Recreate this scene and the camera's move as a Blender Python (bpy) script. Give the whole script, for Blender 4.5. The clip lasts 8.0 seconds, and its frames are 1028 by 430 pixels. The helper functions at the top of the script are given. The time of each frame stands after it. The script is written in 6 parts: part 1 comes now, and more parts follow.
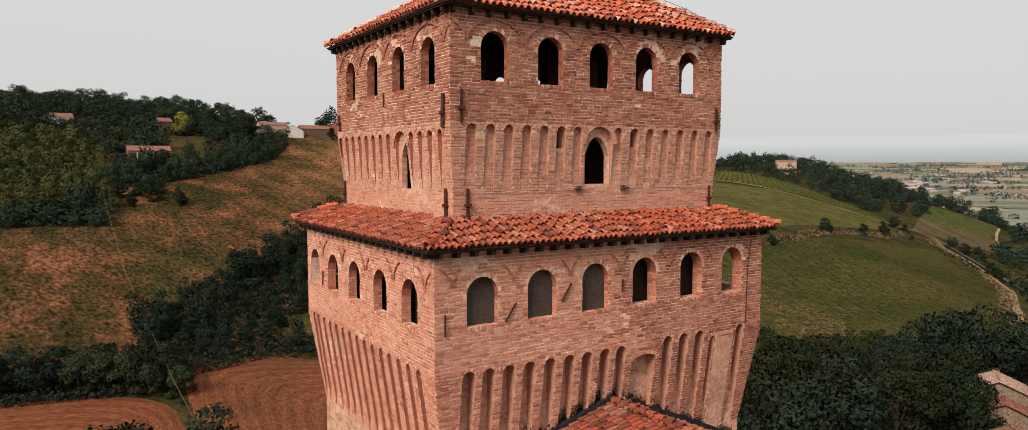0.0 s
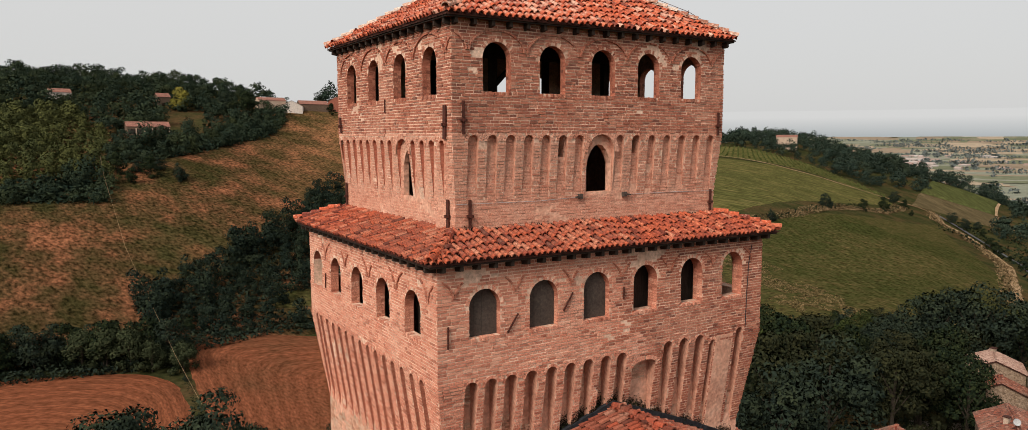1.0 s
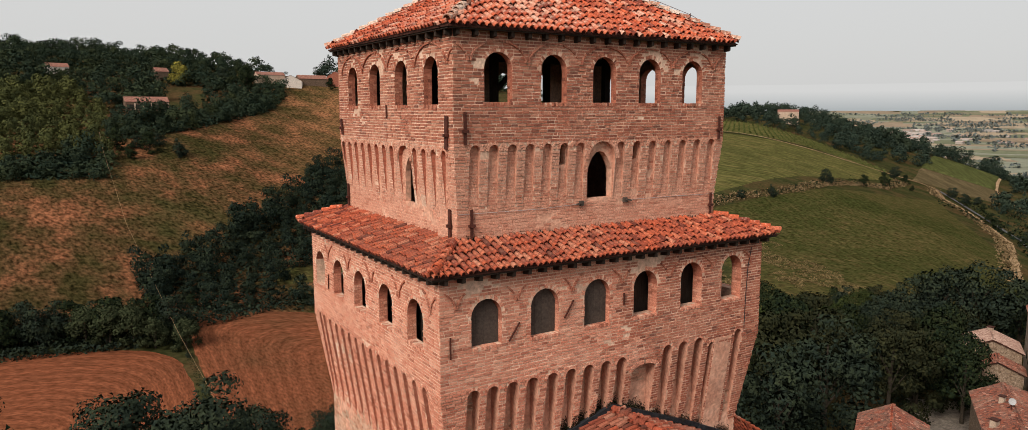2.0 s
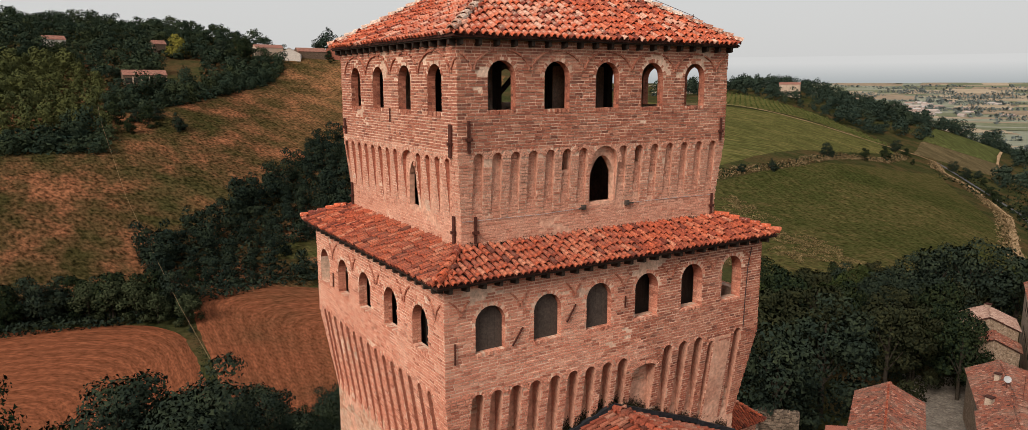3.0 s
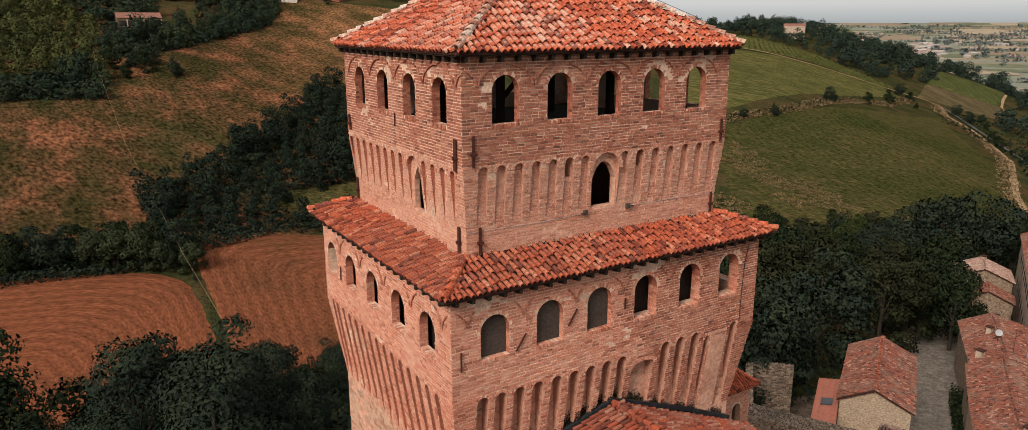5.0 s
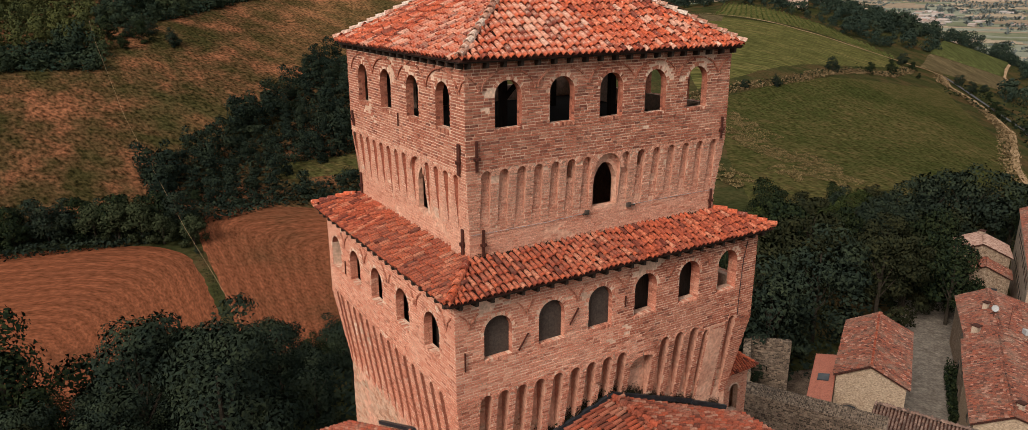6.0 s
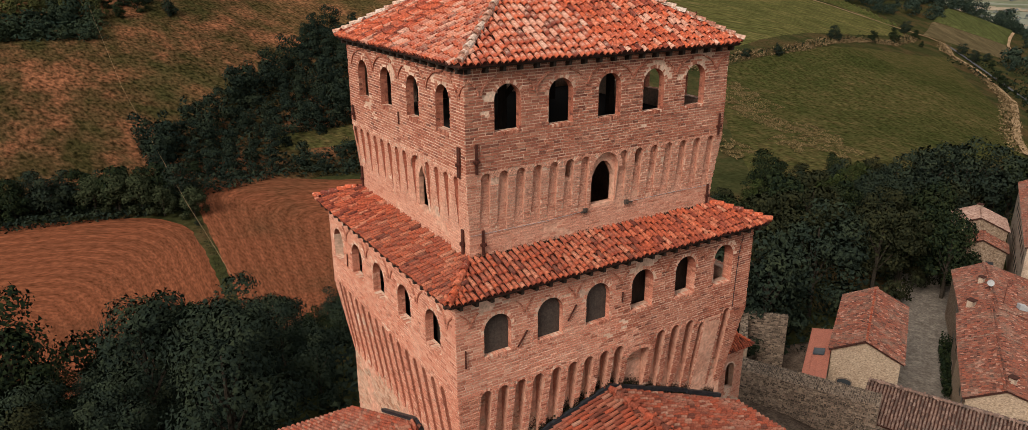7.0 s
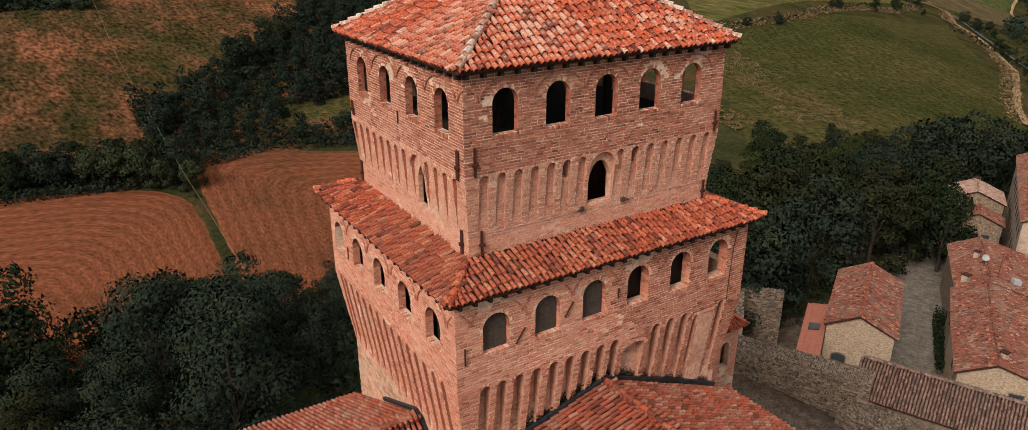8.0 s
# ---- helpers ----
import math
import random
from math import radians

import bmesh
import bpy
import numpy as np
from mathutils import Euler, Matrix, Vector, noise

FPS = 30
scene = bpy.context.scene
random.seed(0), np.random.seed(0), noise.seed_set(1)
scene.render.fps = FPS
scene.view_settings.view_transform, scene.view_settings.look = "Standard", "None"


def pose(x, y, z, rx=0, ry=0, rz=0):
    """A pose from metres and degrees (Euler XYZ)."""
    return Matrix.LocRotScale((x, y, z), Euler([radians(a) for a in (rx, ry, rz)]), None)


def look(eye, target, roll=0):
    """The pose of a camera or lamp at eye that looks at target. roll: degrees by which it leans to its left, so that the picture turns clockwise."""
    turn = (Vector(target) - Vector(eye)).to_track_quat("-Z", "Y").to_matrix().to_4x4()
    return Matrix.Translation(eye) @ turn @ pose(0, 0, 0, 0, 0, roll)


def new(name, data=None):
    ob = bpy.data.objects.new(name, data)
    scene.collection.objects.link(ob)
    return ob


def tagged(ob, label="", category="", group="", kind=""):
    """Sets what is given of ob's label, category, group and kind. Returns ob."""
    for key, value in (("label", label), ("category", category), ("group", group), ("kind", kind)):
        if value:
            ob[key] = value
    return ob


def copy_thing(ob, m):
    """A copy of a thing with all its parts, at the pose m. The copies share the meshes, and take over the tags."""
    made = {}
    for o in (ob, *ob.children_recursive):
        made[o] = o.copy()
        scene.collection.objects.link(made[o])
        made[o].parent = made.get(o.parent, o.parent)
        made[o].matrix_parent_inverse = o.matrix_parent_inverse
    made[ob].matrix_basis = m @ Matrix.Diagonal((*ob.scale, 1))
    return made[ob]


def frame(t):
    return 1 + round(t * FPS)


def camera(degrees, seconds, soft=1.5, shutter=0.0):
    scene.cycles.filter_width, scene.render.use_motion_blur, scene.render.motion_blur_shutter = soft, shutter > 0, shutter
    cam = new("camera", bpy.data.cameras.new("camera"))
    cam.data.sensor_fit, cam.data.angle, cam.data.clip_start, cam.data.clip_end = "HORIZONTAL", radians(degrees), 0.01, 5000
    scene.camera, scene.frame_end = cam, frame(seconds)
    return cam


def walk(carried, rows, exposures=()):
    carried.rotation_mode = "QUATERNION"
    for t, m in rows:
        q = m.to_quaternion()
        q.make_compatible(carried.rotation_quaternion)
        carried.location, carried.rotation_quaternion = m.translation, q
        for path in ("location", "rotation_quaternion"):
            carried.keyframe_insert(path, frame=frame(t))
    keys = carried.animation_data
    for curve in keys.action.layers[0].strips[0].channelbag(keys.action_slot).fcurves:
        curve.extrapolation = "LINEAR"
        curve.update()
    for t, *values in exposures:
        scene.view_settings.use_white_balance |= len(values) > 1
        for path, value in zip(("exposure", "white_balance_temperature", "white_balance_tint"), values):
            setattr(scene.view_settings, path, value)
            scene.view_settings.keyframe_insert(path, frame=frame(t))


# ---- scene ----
cam = camera(69.3, 8.0, soft=0.5)
METRES, EYE, TILT, LEAN, TURN = 7.5, 30.0, -4.0, 0.0, -32.0
ROWS = [
    (0.0, 0.0, 0.0, 0.0, 0.0, 0.0, -0.0),
    (0.5, -0.0035, -0.0038, 0.0626, -0.0, -0.99, 0.01),
    (1.0, -0.0066, -0.0081, 0.1248, 0.0, -1.96, 0.03),
    (1.5, -0.0073, -0.013, 0.1869, 0.01, -2.94, 0.03),
    (3.0, -0.022, -0.0395, 0.3684, 0.02, -6.05, 0.03),
    (3.5, -0.0257, -0.0488, 0.4298, 0.02, -7.14, 0.03),
    (4.0, -0.0279, -0.0569, 0.4921, 0.02, -8.24, 0.04),
    (4.5, -0.0295, -0.0651, 0.5548, 0.03, -9.35, 0.05),
    (6.0, -0.0434, -0.0875, 0.7397, 0.03, -12.79, 0.07),
    (6.5, -0.0436, -0.0968, 0.8013, 0.02, -13.98, 0.07),
    (7.0, -0.0418, -0.1048, 0.8637, 0.0, -15.19, 0.08),
    (7.5, -0.0401, -0.1113, 0.9269, -0.09, -16.38, 0.1),
    (8.0, -0.0388, -0.117, 0.9911, -0.11, -17.58, 0.11),
]
walk(cam, [(t, pose(0, 0, EYE, TILT, LEAN, TURN) @ pose(METRES * x, METRES * y, METRES * z, 90 + pitch, roll, yaw)) for t, x, y, z, yaw, pitch, roll in ROWS],
     exposures=[(0.0, 0.03), (4.0, -0.03), (8.0, -0.09)])

# ---- light ----
SUN_AZ, SUN_EL = 245.0, 38.0        # degrees; the sun stands behind thin cloud, over the tower's long shaded side
world = bpy.data.worlds.new("world")
scene.world = world
world.use_nodes = True
wn = world.node_tree
wn.nodes.clear()
w_out = wn.nodes.new("ShaderNodeOutputWorld")
w_bg = wn.nodes.new("ShaderNodeBackground")
w_sky = wn.nodes.new("ShaderNodeTexSky")
w_sky.sky_type = "NISHITA"
w_sky.sun_disc = False
w_sky.sun_elevation = radians(SUN_EL)
w_sky.sun_rotation = radians(SUN_AZ)
w_sky.air_density, w_sky.dust_density = 1.0, 4.0
w_scale = wn.nodes.new("ShaderNodeVectorMath")
w_scale.operation = "SCALE"
w_scale.inputs["Scale"].default_value = 0.10
w_cloud = wn.nodes.new("ShaderNodeMix")
w_cloud.data_type = "RGBA"
w_cloud.inputs["Factor"].default_value = 0.9
w_coord = wn.nodes.new("ShaderNodeTexCoord")
w_sep = wn.nodes.new("ShaderNodeSeparateXYZ")
w_ramp = wn.nodes.new("ShaderNodeValToRGB")
w_ramp.color_ramp.elements[0].position, w_ramp.color_ramp.elements[0].color = 0.0, (0.67, 0.67, 0.665, 1)
w_ramp.color_ramp.elements[1].position, w_ramp.color_ramp.elements[1].color = 0.35, (0.75, 0.74, 0.725, 1)
wn.links.new(w_coord.outputs["Generated"], w_sep.inputs[0])
wn.links.new(w_sep.outputs["Z"], w_ramp.inputs[0])
wn.links.new(w_sky.outputs[0], w_scale.inputs[0])
wn.links.new(w_scale.outputs[0], w_cloud.inputs["A"])
wn.links.new(w_ramp.outputs[0], w_cloud.inputs["B"])
wn.links.new(w_cloud.outputs["Result"], w_bg.inputs[0])
w_bg.inputs[1].default_value = 1.0
wn.links.new(w_bg.outputs[0], w_out.inputs[0])

sun = new("sun", bpy.data.lights.new("sun", "SUN"))
sun.data.energy, sun.data.angle, sun.data.color = 3.8, radians(24), (1.0, 0.90, 0.80)
sun_from = Vector((math.sin(radians(SUN_AZ)) * math.cos(radians(SUN_EL)), math.cos(radians(SUN_AZ)) * math.cos(radians(SUN_EL)), math.sin(radians(SUN_EL))))
sun.matrix_world = look(sun_from * 100, (0, 0, 0))


# ---- materials ----
def material(name, colours, pick="noise", scale=1.0, stain=None, stain_scale=0.3, stain_amount=0.5, rough=0.9, bump=0.3,
             bump_scale=20.0, stretch=None, grain=0.25, metal=0.0, rows=None, spec=0.2, lichen=None, unwrap=False, drift=None):
    """colours: a ramp, picked for each island, each object, or by noise; stain: a second colour in soft patches; grain: fine light and dark."""
    m = bpy.data.materials.new(name)
    m.use_nodes = True
    t = m.node_tree
    t.nodes.clear()
    node, link = t.nodes.new, t.links.new
    out, bsdf = node("ShaderNodeOutputMaterial"), node("ShaderNodeBsdfPrincipled")
    link(bsdf.outputs[0], out.inputs[0])
    coord = node("ShaderNodeTexCoord")
    place = coord.outputs["UV" if unwrap else "Object"]
    vec = place
    if stretch:
        mp = node("ShaderNodeMapping")
        mp.inputs["Scale"].default_value = stretch[:3]
        if len(stretch) > 3:
            mp.vector_type = "TEXTURE"
            mp.inputs["Scale"].default_value = [1 / s for s in stretch[:3]]
            mp.inputs["Rotation"].default_value = (0, 0, radians(stretch[3]))
        link(vec, mp.inputs[0])
        vec = mp.outputs[0]
    ramp = node("ShaderNodeValToRGB")
    while len(ramp.color_ramp.elements) < len(colours):
        ramp.color_ramp.elements.new(0.5)
    for i, c in enumerate(colours):
        ramp.color_ramp.elements[i].position = i / max(1, len(colours) - 1)
        ramp.color_ramp.elements[i].color = (*c, 1)
    if pick == "island":
        g = node("ShaderNodeNewGeometry")
        link(g.outputs["Random Per Island"], ramp.inputs[0])
    elif pick == "object":
        g = node("ShaderNodeObjectInfo")
        link(g.outputs["Random"], ramp.inputs[0])
    else:
        n = node("ShaderNodeTexNoise")
        n.inputs["Scale"].default_value, n.inputs["Detail"].default_value, n.inputs["Roughness"].default_value = scale, 6.0, 0.65
        link(vec, n.inputs["Vector"])
        s = node("ShaderNodeMapRange")
        s.inputs[1].default_value, s.inputs[2].default_value = 0.3, 0.7
        link(n.outputs[0], s.inputs[0])
        link(s.outputs[0], ramp.inputs[0])
    colour = ramp.outputs[0]
    if drift:
        other, dot, wob, add, far, mix = (node("ShaderNode" + k) for k in ("ValToRGB", "VectorMath", "TexNoise", "Math", "MapRange", "Mix"))
        while len(other.color_ramp.elements) < len(drift[0]):
            other.color_ramp.elements.new(0.5)
        for i, c in enumerate(drift[0]):
            other.color_ramp.elements[i].position, other.color_ramp.elements[i].color = i / (len(drift[0]) - 1), (*c, 1)
        link(s.outputs[0], other.inputs[0])
        dot.operation, dot.inputs[1].default_value = "DOT_PRODUCT", (*drift[1], 0)
        link(coord.outputs["Object"], dot.inputs[0])
        wob.inputs["Scale"].default_value, wob.inputs["Detail"].default_value = drift[4], 5.0
        link(coord.outputs["Object"], wob.inputs["Vector"])
        add.operation, add.inputs[1].default_value = "MULTIPLY_ADD", drift[5]
        link(wob.outputs[0], add.inputs[0])
        link(dot.outputs["Value"], add.inputs[2])
        far.inputs[1].default_value, far.inputs[2].default_value = drift[2], drift[3]
        link(add.outputs[0], far.inputs[0])
        mix.data_type = "RGBA"
        link(far.outputs[0], mix.inputs["Factor"])
        link(colour, mix.inputs["A"])
        link(other.outputs[0], mix.inputs["B"])
        colour = mix.outputs["Result"]
    if stain:
        n = node("ShaderNodeTexNoise")
        n.inputs["Scale"].default_value, n.inputs["Detail"].default_value, n.inputs["Roughness"].default_value = stain_scale, 5.0, 0.7
        link(coord.outputs["Object"], n.inputs["Vector"])
        s = node("ShaderNodeMapRange")
        s.inputs[1].default_value, s.inputs[2].default_value, s.inputs[4].default_value = 0.48, 0.68, stain_amount
        link(n.outputs[0], s.inputs[0])
        mix = node("ShaderNodeMix")
        mix.data_type = "RGBA"
        link(s.outputs[0], mix.inputs["Factor"])
        link(colour, mix.inputs["A"])
        mix.inputs["B"].default_value = (*stain, 1)
        colour = mix.outputs["Result"]
    if lichen:
        n = node("ShaderNodeTexNoise")
        n.inputs["Scale"].default_value, n.inputs["Detail"].default_value, n.inputs["Roughness"].default_value = lichen[1], 4.0, 0.75
        n.inputs["Distortion"].default_value = 0.6
        link(coord.outputs["Object"], n.inputs["Vector"])
        s = node("ShaderNodeMapRange")
        s.inputs[1].default_value, s.inputs[2].default_value, s.inputs[4].default_value = lichen[2], lichen[2] + 0.10, lichen[3]
        link(n.outputs[0], s.inputs[0])
        mix = node("ShaderNodeMix")
        mix.data_type = "RGBA"
        link(s.outputs[0], mix.inputs["Factor"])
        link(colour, mix.inputs["A"])
        mix.inputs["B"].default_value = (*lichen[0], 1)
        colour = mix.outputs["Result"]
    fine = node("ShaderNodeTexNoise")
    fine.inputs["Scale"].default_value, fine.inputs["Detail"].default_value = bump_scale, 4.0
    link(vec, fine.inputs["Vector"])
    if grain:
        s = node("ShaderNodeMapRange")
        s.inputs[1].default_value, s.inputs[2].default_value = 0.3, 0.7
        s.inputs[3].default_value, s.inputs[4].default_value = 1 - grain, 1 + grain
        link(fine.outputs[0], s.inputs[0])
        mul = node("ShaderNodeVectorMath")
        mul.operation = "SCALE"
        link(colour, mul.inputs[0])
        link(s.outputs[0], mul.inputs["Scale"])
        colour = mul.outputs[0]
    if rows:
        mp, wave, s = node("ShaderNodeMapping"), node("ShaderNodeTexWave"), node("ShaderNodeMapRange")
        mp.inputs["Rotation"].default_value = (0, 0, radians(rows[1]))
        wave.inputs["Scale"].default_value, wave.inputs["Distortion"].default_value = rows[0], rows[3]
        wave.inputs["Detail"].default_value, wave.inputs["Detail Scale"].default_value = 4.0, 0.6
        s.inputs[3].default_value, s.inputs[4].default_value = 1 - rows[2], 1 + rows[2]
        if len(rows) > 4:
            wave.wave_type, wave.rings_direction = "RINGS", "Z"
            mp.inputs["Location"].default_value = (-rows[4][0], -rows[4][1], 0)
        link(place, mp.inputs[0])
        link(mp.outputs[0], wave.inputs["Vector"])
        link(wave.outputs["Fac"], s.inputs[0])
        mul = node("ShaderNodeVectorMath")
        mul.operation = "SCALE"
        link(colour, mul.inputs[0])
        link(s.outputs[0], mul.inputs["Scale"])
        colour = mul.outputs[0]
    link(colour, bsdf.inputs["Base Color"])
    bsdf.inputs["Roughness"].default_value, bsdf.inputs["Metallic"].default_value = rough, metal
    bsdf.inputs["Specular IOR Level"].default_value = spec
    if bump:
        b = node("ShaderNodeBump")
        b.inputs["Strength"].default_value, b.inputs["Distance"].default_value = bump, 0.5 / bump_scale
        link(fine.outputs[0], b.inputs["Height"])
        link(b.outputs[0], bsdf.inputs["Normal"])
    return m


BRICKS = [(0.165, 0.059, 0.041), (0.302, 0.100, 0.063), (0.375, 0.132, 0.081), (0.336, 0.113, 0.071), (0.402, 0.154, 0.096), (0.450, 0.200, 0.131)]
PALE_BRICKS = [(0.330, 0.116, 0.074), (0.500, 0.190, 0.122), (0.565, 0.236, 0.154), (0.530, 0.208, 0.136), (0.590, 0.268, 0.178), (0.630, 0.325, 0.228)]
TILES = [(0.150, 0.036, 0.024), (0.360, 0.070, 0.034), (0.500, 0.104, 0.044), (0.400, 0.090, 0.046), (0.520, 0.150, 0.078), (0.540, 0.300, 0.220)]
RED_TILES = [(0.110, 0.030, 0.021), (0.290, 0.062, 0.032), (0.390, 0.088, 0.041), (0.345, 0.081, 0.041), (0.250, 0.058, 0.034), (0.430, 0.120, 0.062), (0.450, 0.180, 0.110)]
OLD_TILES = [(0.040, 0.020, 0.016), (0.190, 0.060, 0.038), (0.270, 0.080, 0.047), (0.100, 0.050, 0.038), (0.240, 0.082, 0.052), (0.120, 0.046, 0.032), (0.400, 0.205, 0.150)]
GREY_TILES = [(0.09, 0.058, 0.046), (0.16, 0.10, 0.08), (0.20, 0.12, 0.09), (0.25, 0.165, 0.13)]
M_BRICK = material("brick", BRICKS, "island", stain=(0.56, 0.30, 0.21), stain_scale=0.5, stain_amount=0.40, bump_scale=30, grain=0.38)
M_BRICK_PALE = material("mortar_smeared_brick", PALE_BRICKS, "island", stain=(0.62, 0.36, 0.26), stain_scale=0.6, stain_amount=0.5, bump_scale=30, grain=0.36)
M_BRICK_SMEAR = material("mortar_washed_brick", [(0.400, 0.160, 0.104), (0.500, 0.222, 0.148), (0.545, 0.262, 0.180), (0.520, 0.240, 0.162), (0.590, 0.310, 0.220)], "island", stain=(0.62, 0.37, 0.27),
                         stain_scale=0.7, stain_amount=0.5, bump_scale=30, grain=0.34)
M_BRICK_ONE = material("brick_single", BRICKS, "object", stain=(0.56, 0.30, 0.21), stain_scale=0.9, stain_amount=0.3, bump_scale=8)
M_BRICK_PALE_ONE = material("mortar_smeared_brick_single", PALE_BRICKS, "object", stain=(0.62, 0.38, 0.28), stain_scale=0.9, stain_amount=0.5, bump_scale=8)
M_MORTAR = material("mortar", [(0.60, 0.38, 0.27), (0.68, 0.46, 0.34), (0.72, 0.52, 0.40)], scale=1.2, stain=(0.24, 0.115, 0.078), stain_scale=0.7,
                    stain_amount=0.65, bump=0.5, bump_scale=14)
M_PLASTER = material("old_plaster", [(0.50, 0.25, 0.17), (0.60, 0.33, 0.23), (0.66, 0.40, 0.29)], scale=2.0, stain=(0.34, 0.15, 0.10),
                     stain_scale=0.8, stain_amount=0.6, bump=0.5, bump_scale=9)
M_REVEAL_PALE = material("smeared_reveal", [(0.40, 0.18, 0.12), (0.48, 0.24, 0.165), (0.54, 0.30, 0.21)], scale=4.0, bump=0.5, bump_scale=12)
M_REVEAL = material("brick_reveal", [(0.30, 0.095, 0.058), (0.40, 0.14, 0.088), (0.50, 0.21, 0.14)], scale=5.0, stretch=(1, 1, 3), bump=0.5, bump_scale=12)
M_YARD = material("dark_gravel", [(0.060, 0.043, 0.032), (0.092, 0.067, 0.050), (0.14, 0.105, 0.08)], scale=0.8, bump=0.6, bump_scale=5, grain=0.4, spec=0.0)
M_RUBBLE = material("rubble_brick", [(0.30, 0.16, 0.10), (0.50, 0.27, 0.18), (0.58, 0.38, 0.27), (0.40, 0.28, 0.20)], "island",
                    stain=(0.56, 0.38, 0.28), stain_scale=0.6, stain_amount=0.6, bump_scale=18)
M_TILE = material("terracotta_tile", TILES, "island", lichen=((0.58, 0.43, 0.34), 9.0, 0.58, 0.55), stain=(0.14, 0.055, 0.038), stain_scale=2.6, stain_amount=0.6, bump_scale=14, grain=0.5)
M_TILE_ONE = material("terracotta_tile_single", TILES, "object", lichen=((0.60, 0.46, 0.37), 9.0, 0.57, 0.65), stain=(0.55, 0.36, 0.27), stain_scale=5, stain_amount=0.45, bump_scale=16, grain=0.35)
M_TILE_RED = material("red_tile", RED_TILES, "island", lichen=((0.10, 0.040, 0.027), 12.0, 0.58, 0.65), stain=(0.15, 0.050, 0.032), stain_scale=2.4, stain_amount=0.32, bump_scale=14, grain=0.5)
M_TILE_RED_ONE = material("red_tile_single", RED_TILES, "object", lichen=((0.10, 0.040, 0.027), 12.0, 0.53, 0.75), stain=(0.46, 0.26, 0.18), stain_scale=5, stain_amount=0.22, bump_scale=16, grain=0.35)
M_TILE_WORN = material("worn_tile", [(0.13, 0.042, 0.028), (0.27, 0.064, 0.035), (0.36, 0.080, 0.041), (0.25, 0.076, 0.047), (0.33, 0.105, 0.062), (0.38, 0.19, 0.13)], "island",
                       stain=(0.26, 0.17, 0.125), stain_scale=0.7, stain_amount=0.55, bump_scale=16, grain=0.35)
M_TILE_WORN_ONE = material("worn_tile_single", [(0.13, 0.042, 0.028), (0.27, 0.064, 0.035), (0.36, 0.080, 0.041), (0.25, 0.076, 0.047), (0.33, 0.105, 0.062), (0.38, 0.19, 0.13)], "object",
                           bump_scale=16, grain=0.35)
M_TILE_HIP = material("lichened_hip_tile", [(0.26, 0.10, 0.065), (0.44, 0.22, 0.15), (0.52, 0.36, 0.28), (0.56, 0.45, 0.38)], "island", lichen=((0.60, 0.52, 0.44), 7.0, 0.52, 0.6),
                      bump_scale=14, grain=0.4)
# near-black, so that the shade between the tiles is in the bed's colour
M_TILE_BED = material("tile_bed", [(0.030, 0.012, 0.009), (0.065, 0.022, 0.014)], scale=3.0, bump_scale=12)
M_FAR_ROOF = material("far_tile_roof", [(0.14, 0.060, 0.044), (0.24, 0.105, 0.076), (0.31, 0.16, 0.12)], scale=0.8, stain=(0.10, 0.06, 0.048), stain_scale=0.25, stain_amount=0.5, bump_scale=3, grain=0.35)
M_TILE_OLD = material("weathered_tile", OLD_TILES, "island", lichen=((0.07, 0.052, 0.042), 1.3, 0.56, 0.6), stain=(0.22, 0.16, 0.12), stain_scale=0.35, stain_amount=0.6, bump_scale=8, grain=0.3)
M_TILE_PALE = material("pale_pink_tile", [(0.20, 0.118, 0.09), (0.34, 0.215, 0.17), (0.43, 0.30, 0.245)], "island", stain=(0.24, 0.12, 0.085), stain_scale=0.5, stain_amount=0.6, bump_scale=8)
M_TILE_GREY = material("lichened_tile", GREY_TILES, "island", stain=(0.12, 0.10, 0.085), stain_scale=0.4, stain_amount=0.6, bump_scale=8, grain=0.3)
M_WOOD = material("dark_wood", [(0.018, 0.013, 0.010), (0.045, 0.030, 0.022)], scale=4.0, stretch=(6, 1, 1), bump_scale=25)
M_BOARD = material("grey_brown_board", [(0.052, 0.040, 0.033), (0.080, 0.062, 0.051)], scale=1.5, bump_scale=18)
M_IRON = material("rusted_iron", [(0.045, 0.018, 0.014), (0.120, 0.038, 0.026)], scale=12.0, bump_scale=40, metal=0.3, rough=0.7)
M_LEAD = material("black_flashing", [(0.012, 0.014, 0.018), (0.03, 0.032, 0.036)], scale=5.0, rough=0.45, bump_scale=10)
M_ZINC = material("grey_box", [(0.30, 0.30, 0.30), (0.38, 0.38, 0.38)], scale=9.0, rough=0.5, bump_scale=20)
M_STONE = material("field_stone", [(0.050, 0.037, 0.028), (0.105, 0.078, 0.057), (0.160, 0.120, 0.088), (0.270, 0.205, 0.152)], "island", stain=(0.05, 0.040, 0.032),
                   stain_scale=0.35, stain_amount=0.6, bump_scale=10, grain=0.35)
M_STONE_BED = material("stone_mortar", [(0.117, 0.083, 0.062), (0.211, 0.149, 0.109), (0.304, 0.213, 0.148)], scale=1.6, stain=(0.12, 0.10, 0.085), stain_scale=0.25,
                       stain_amount=0.6, bump=0.7, bump_scale=6)
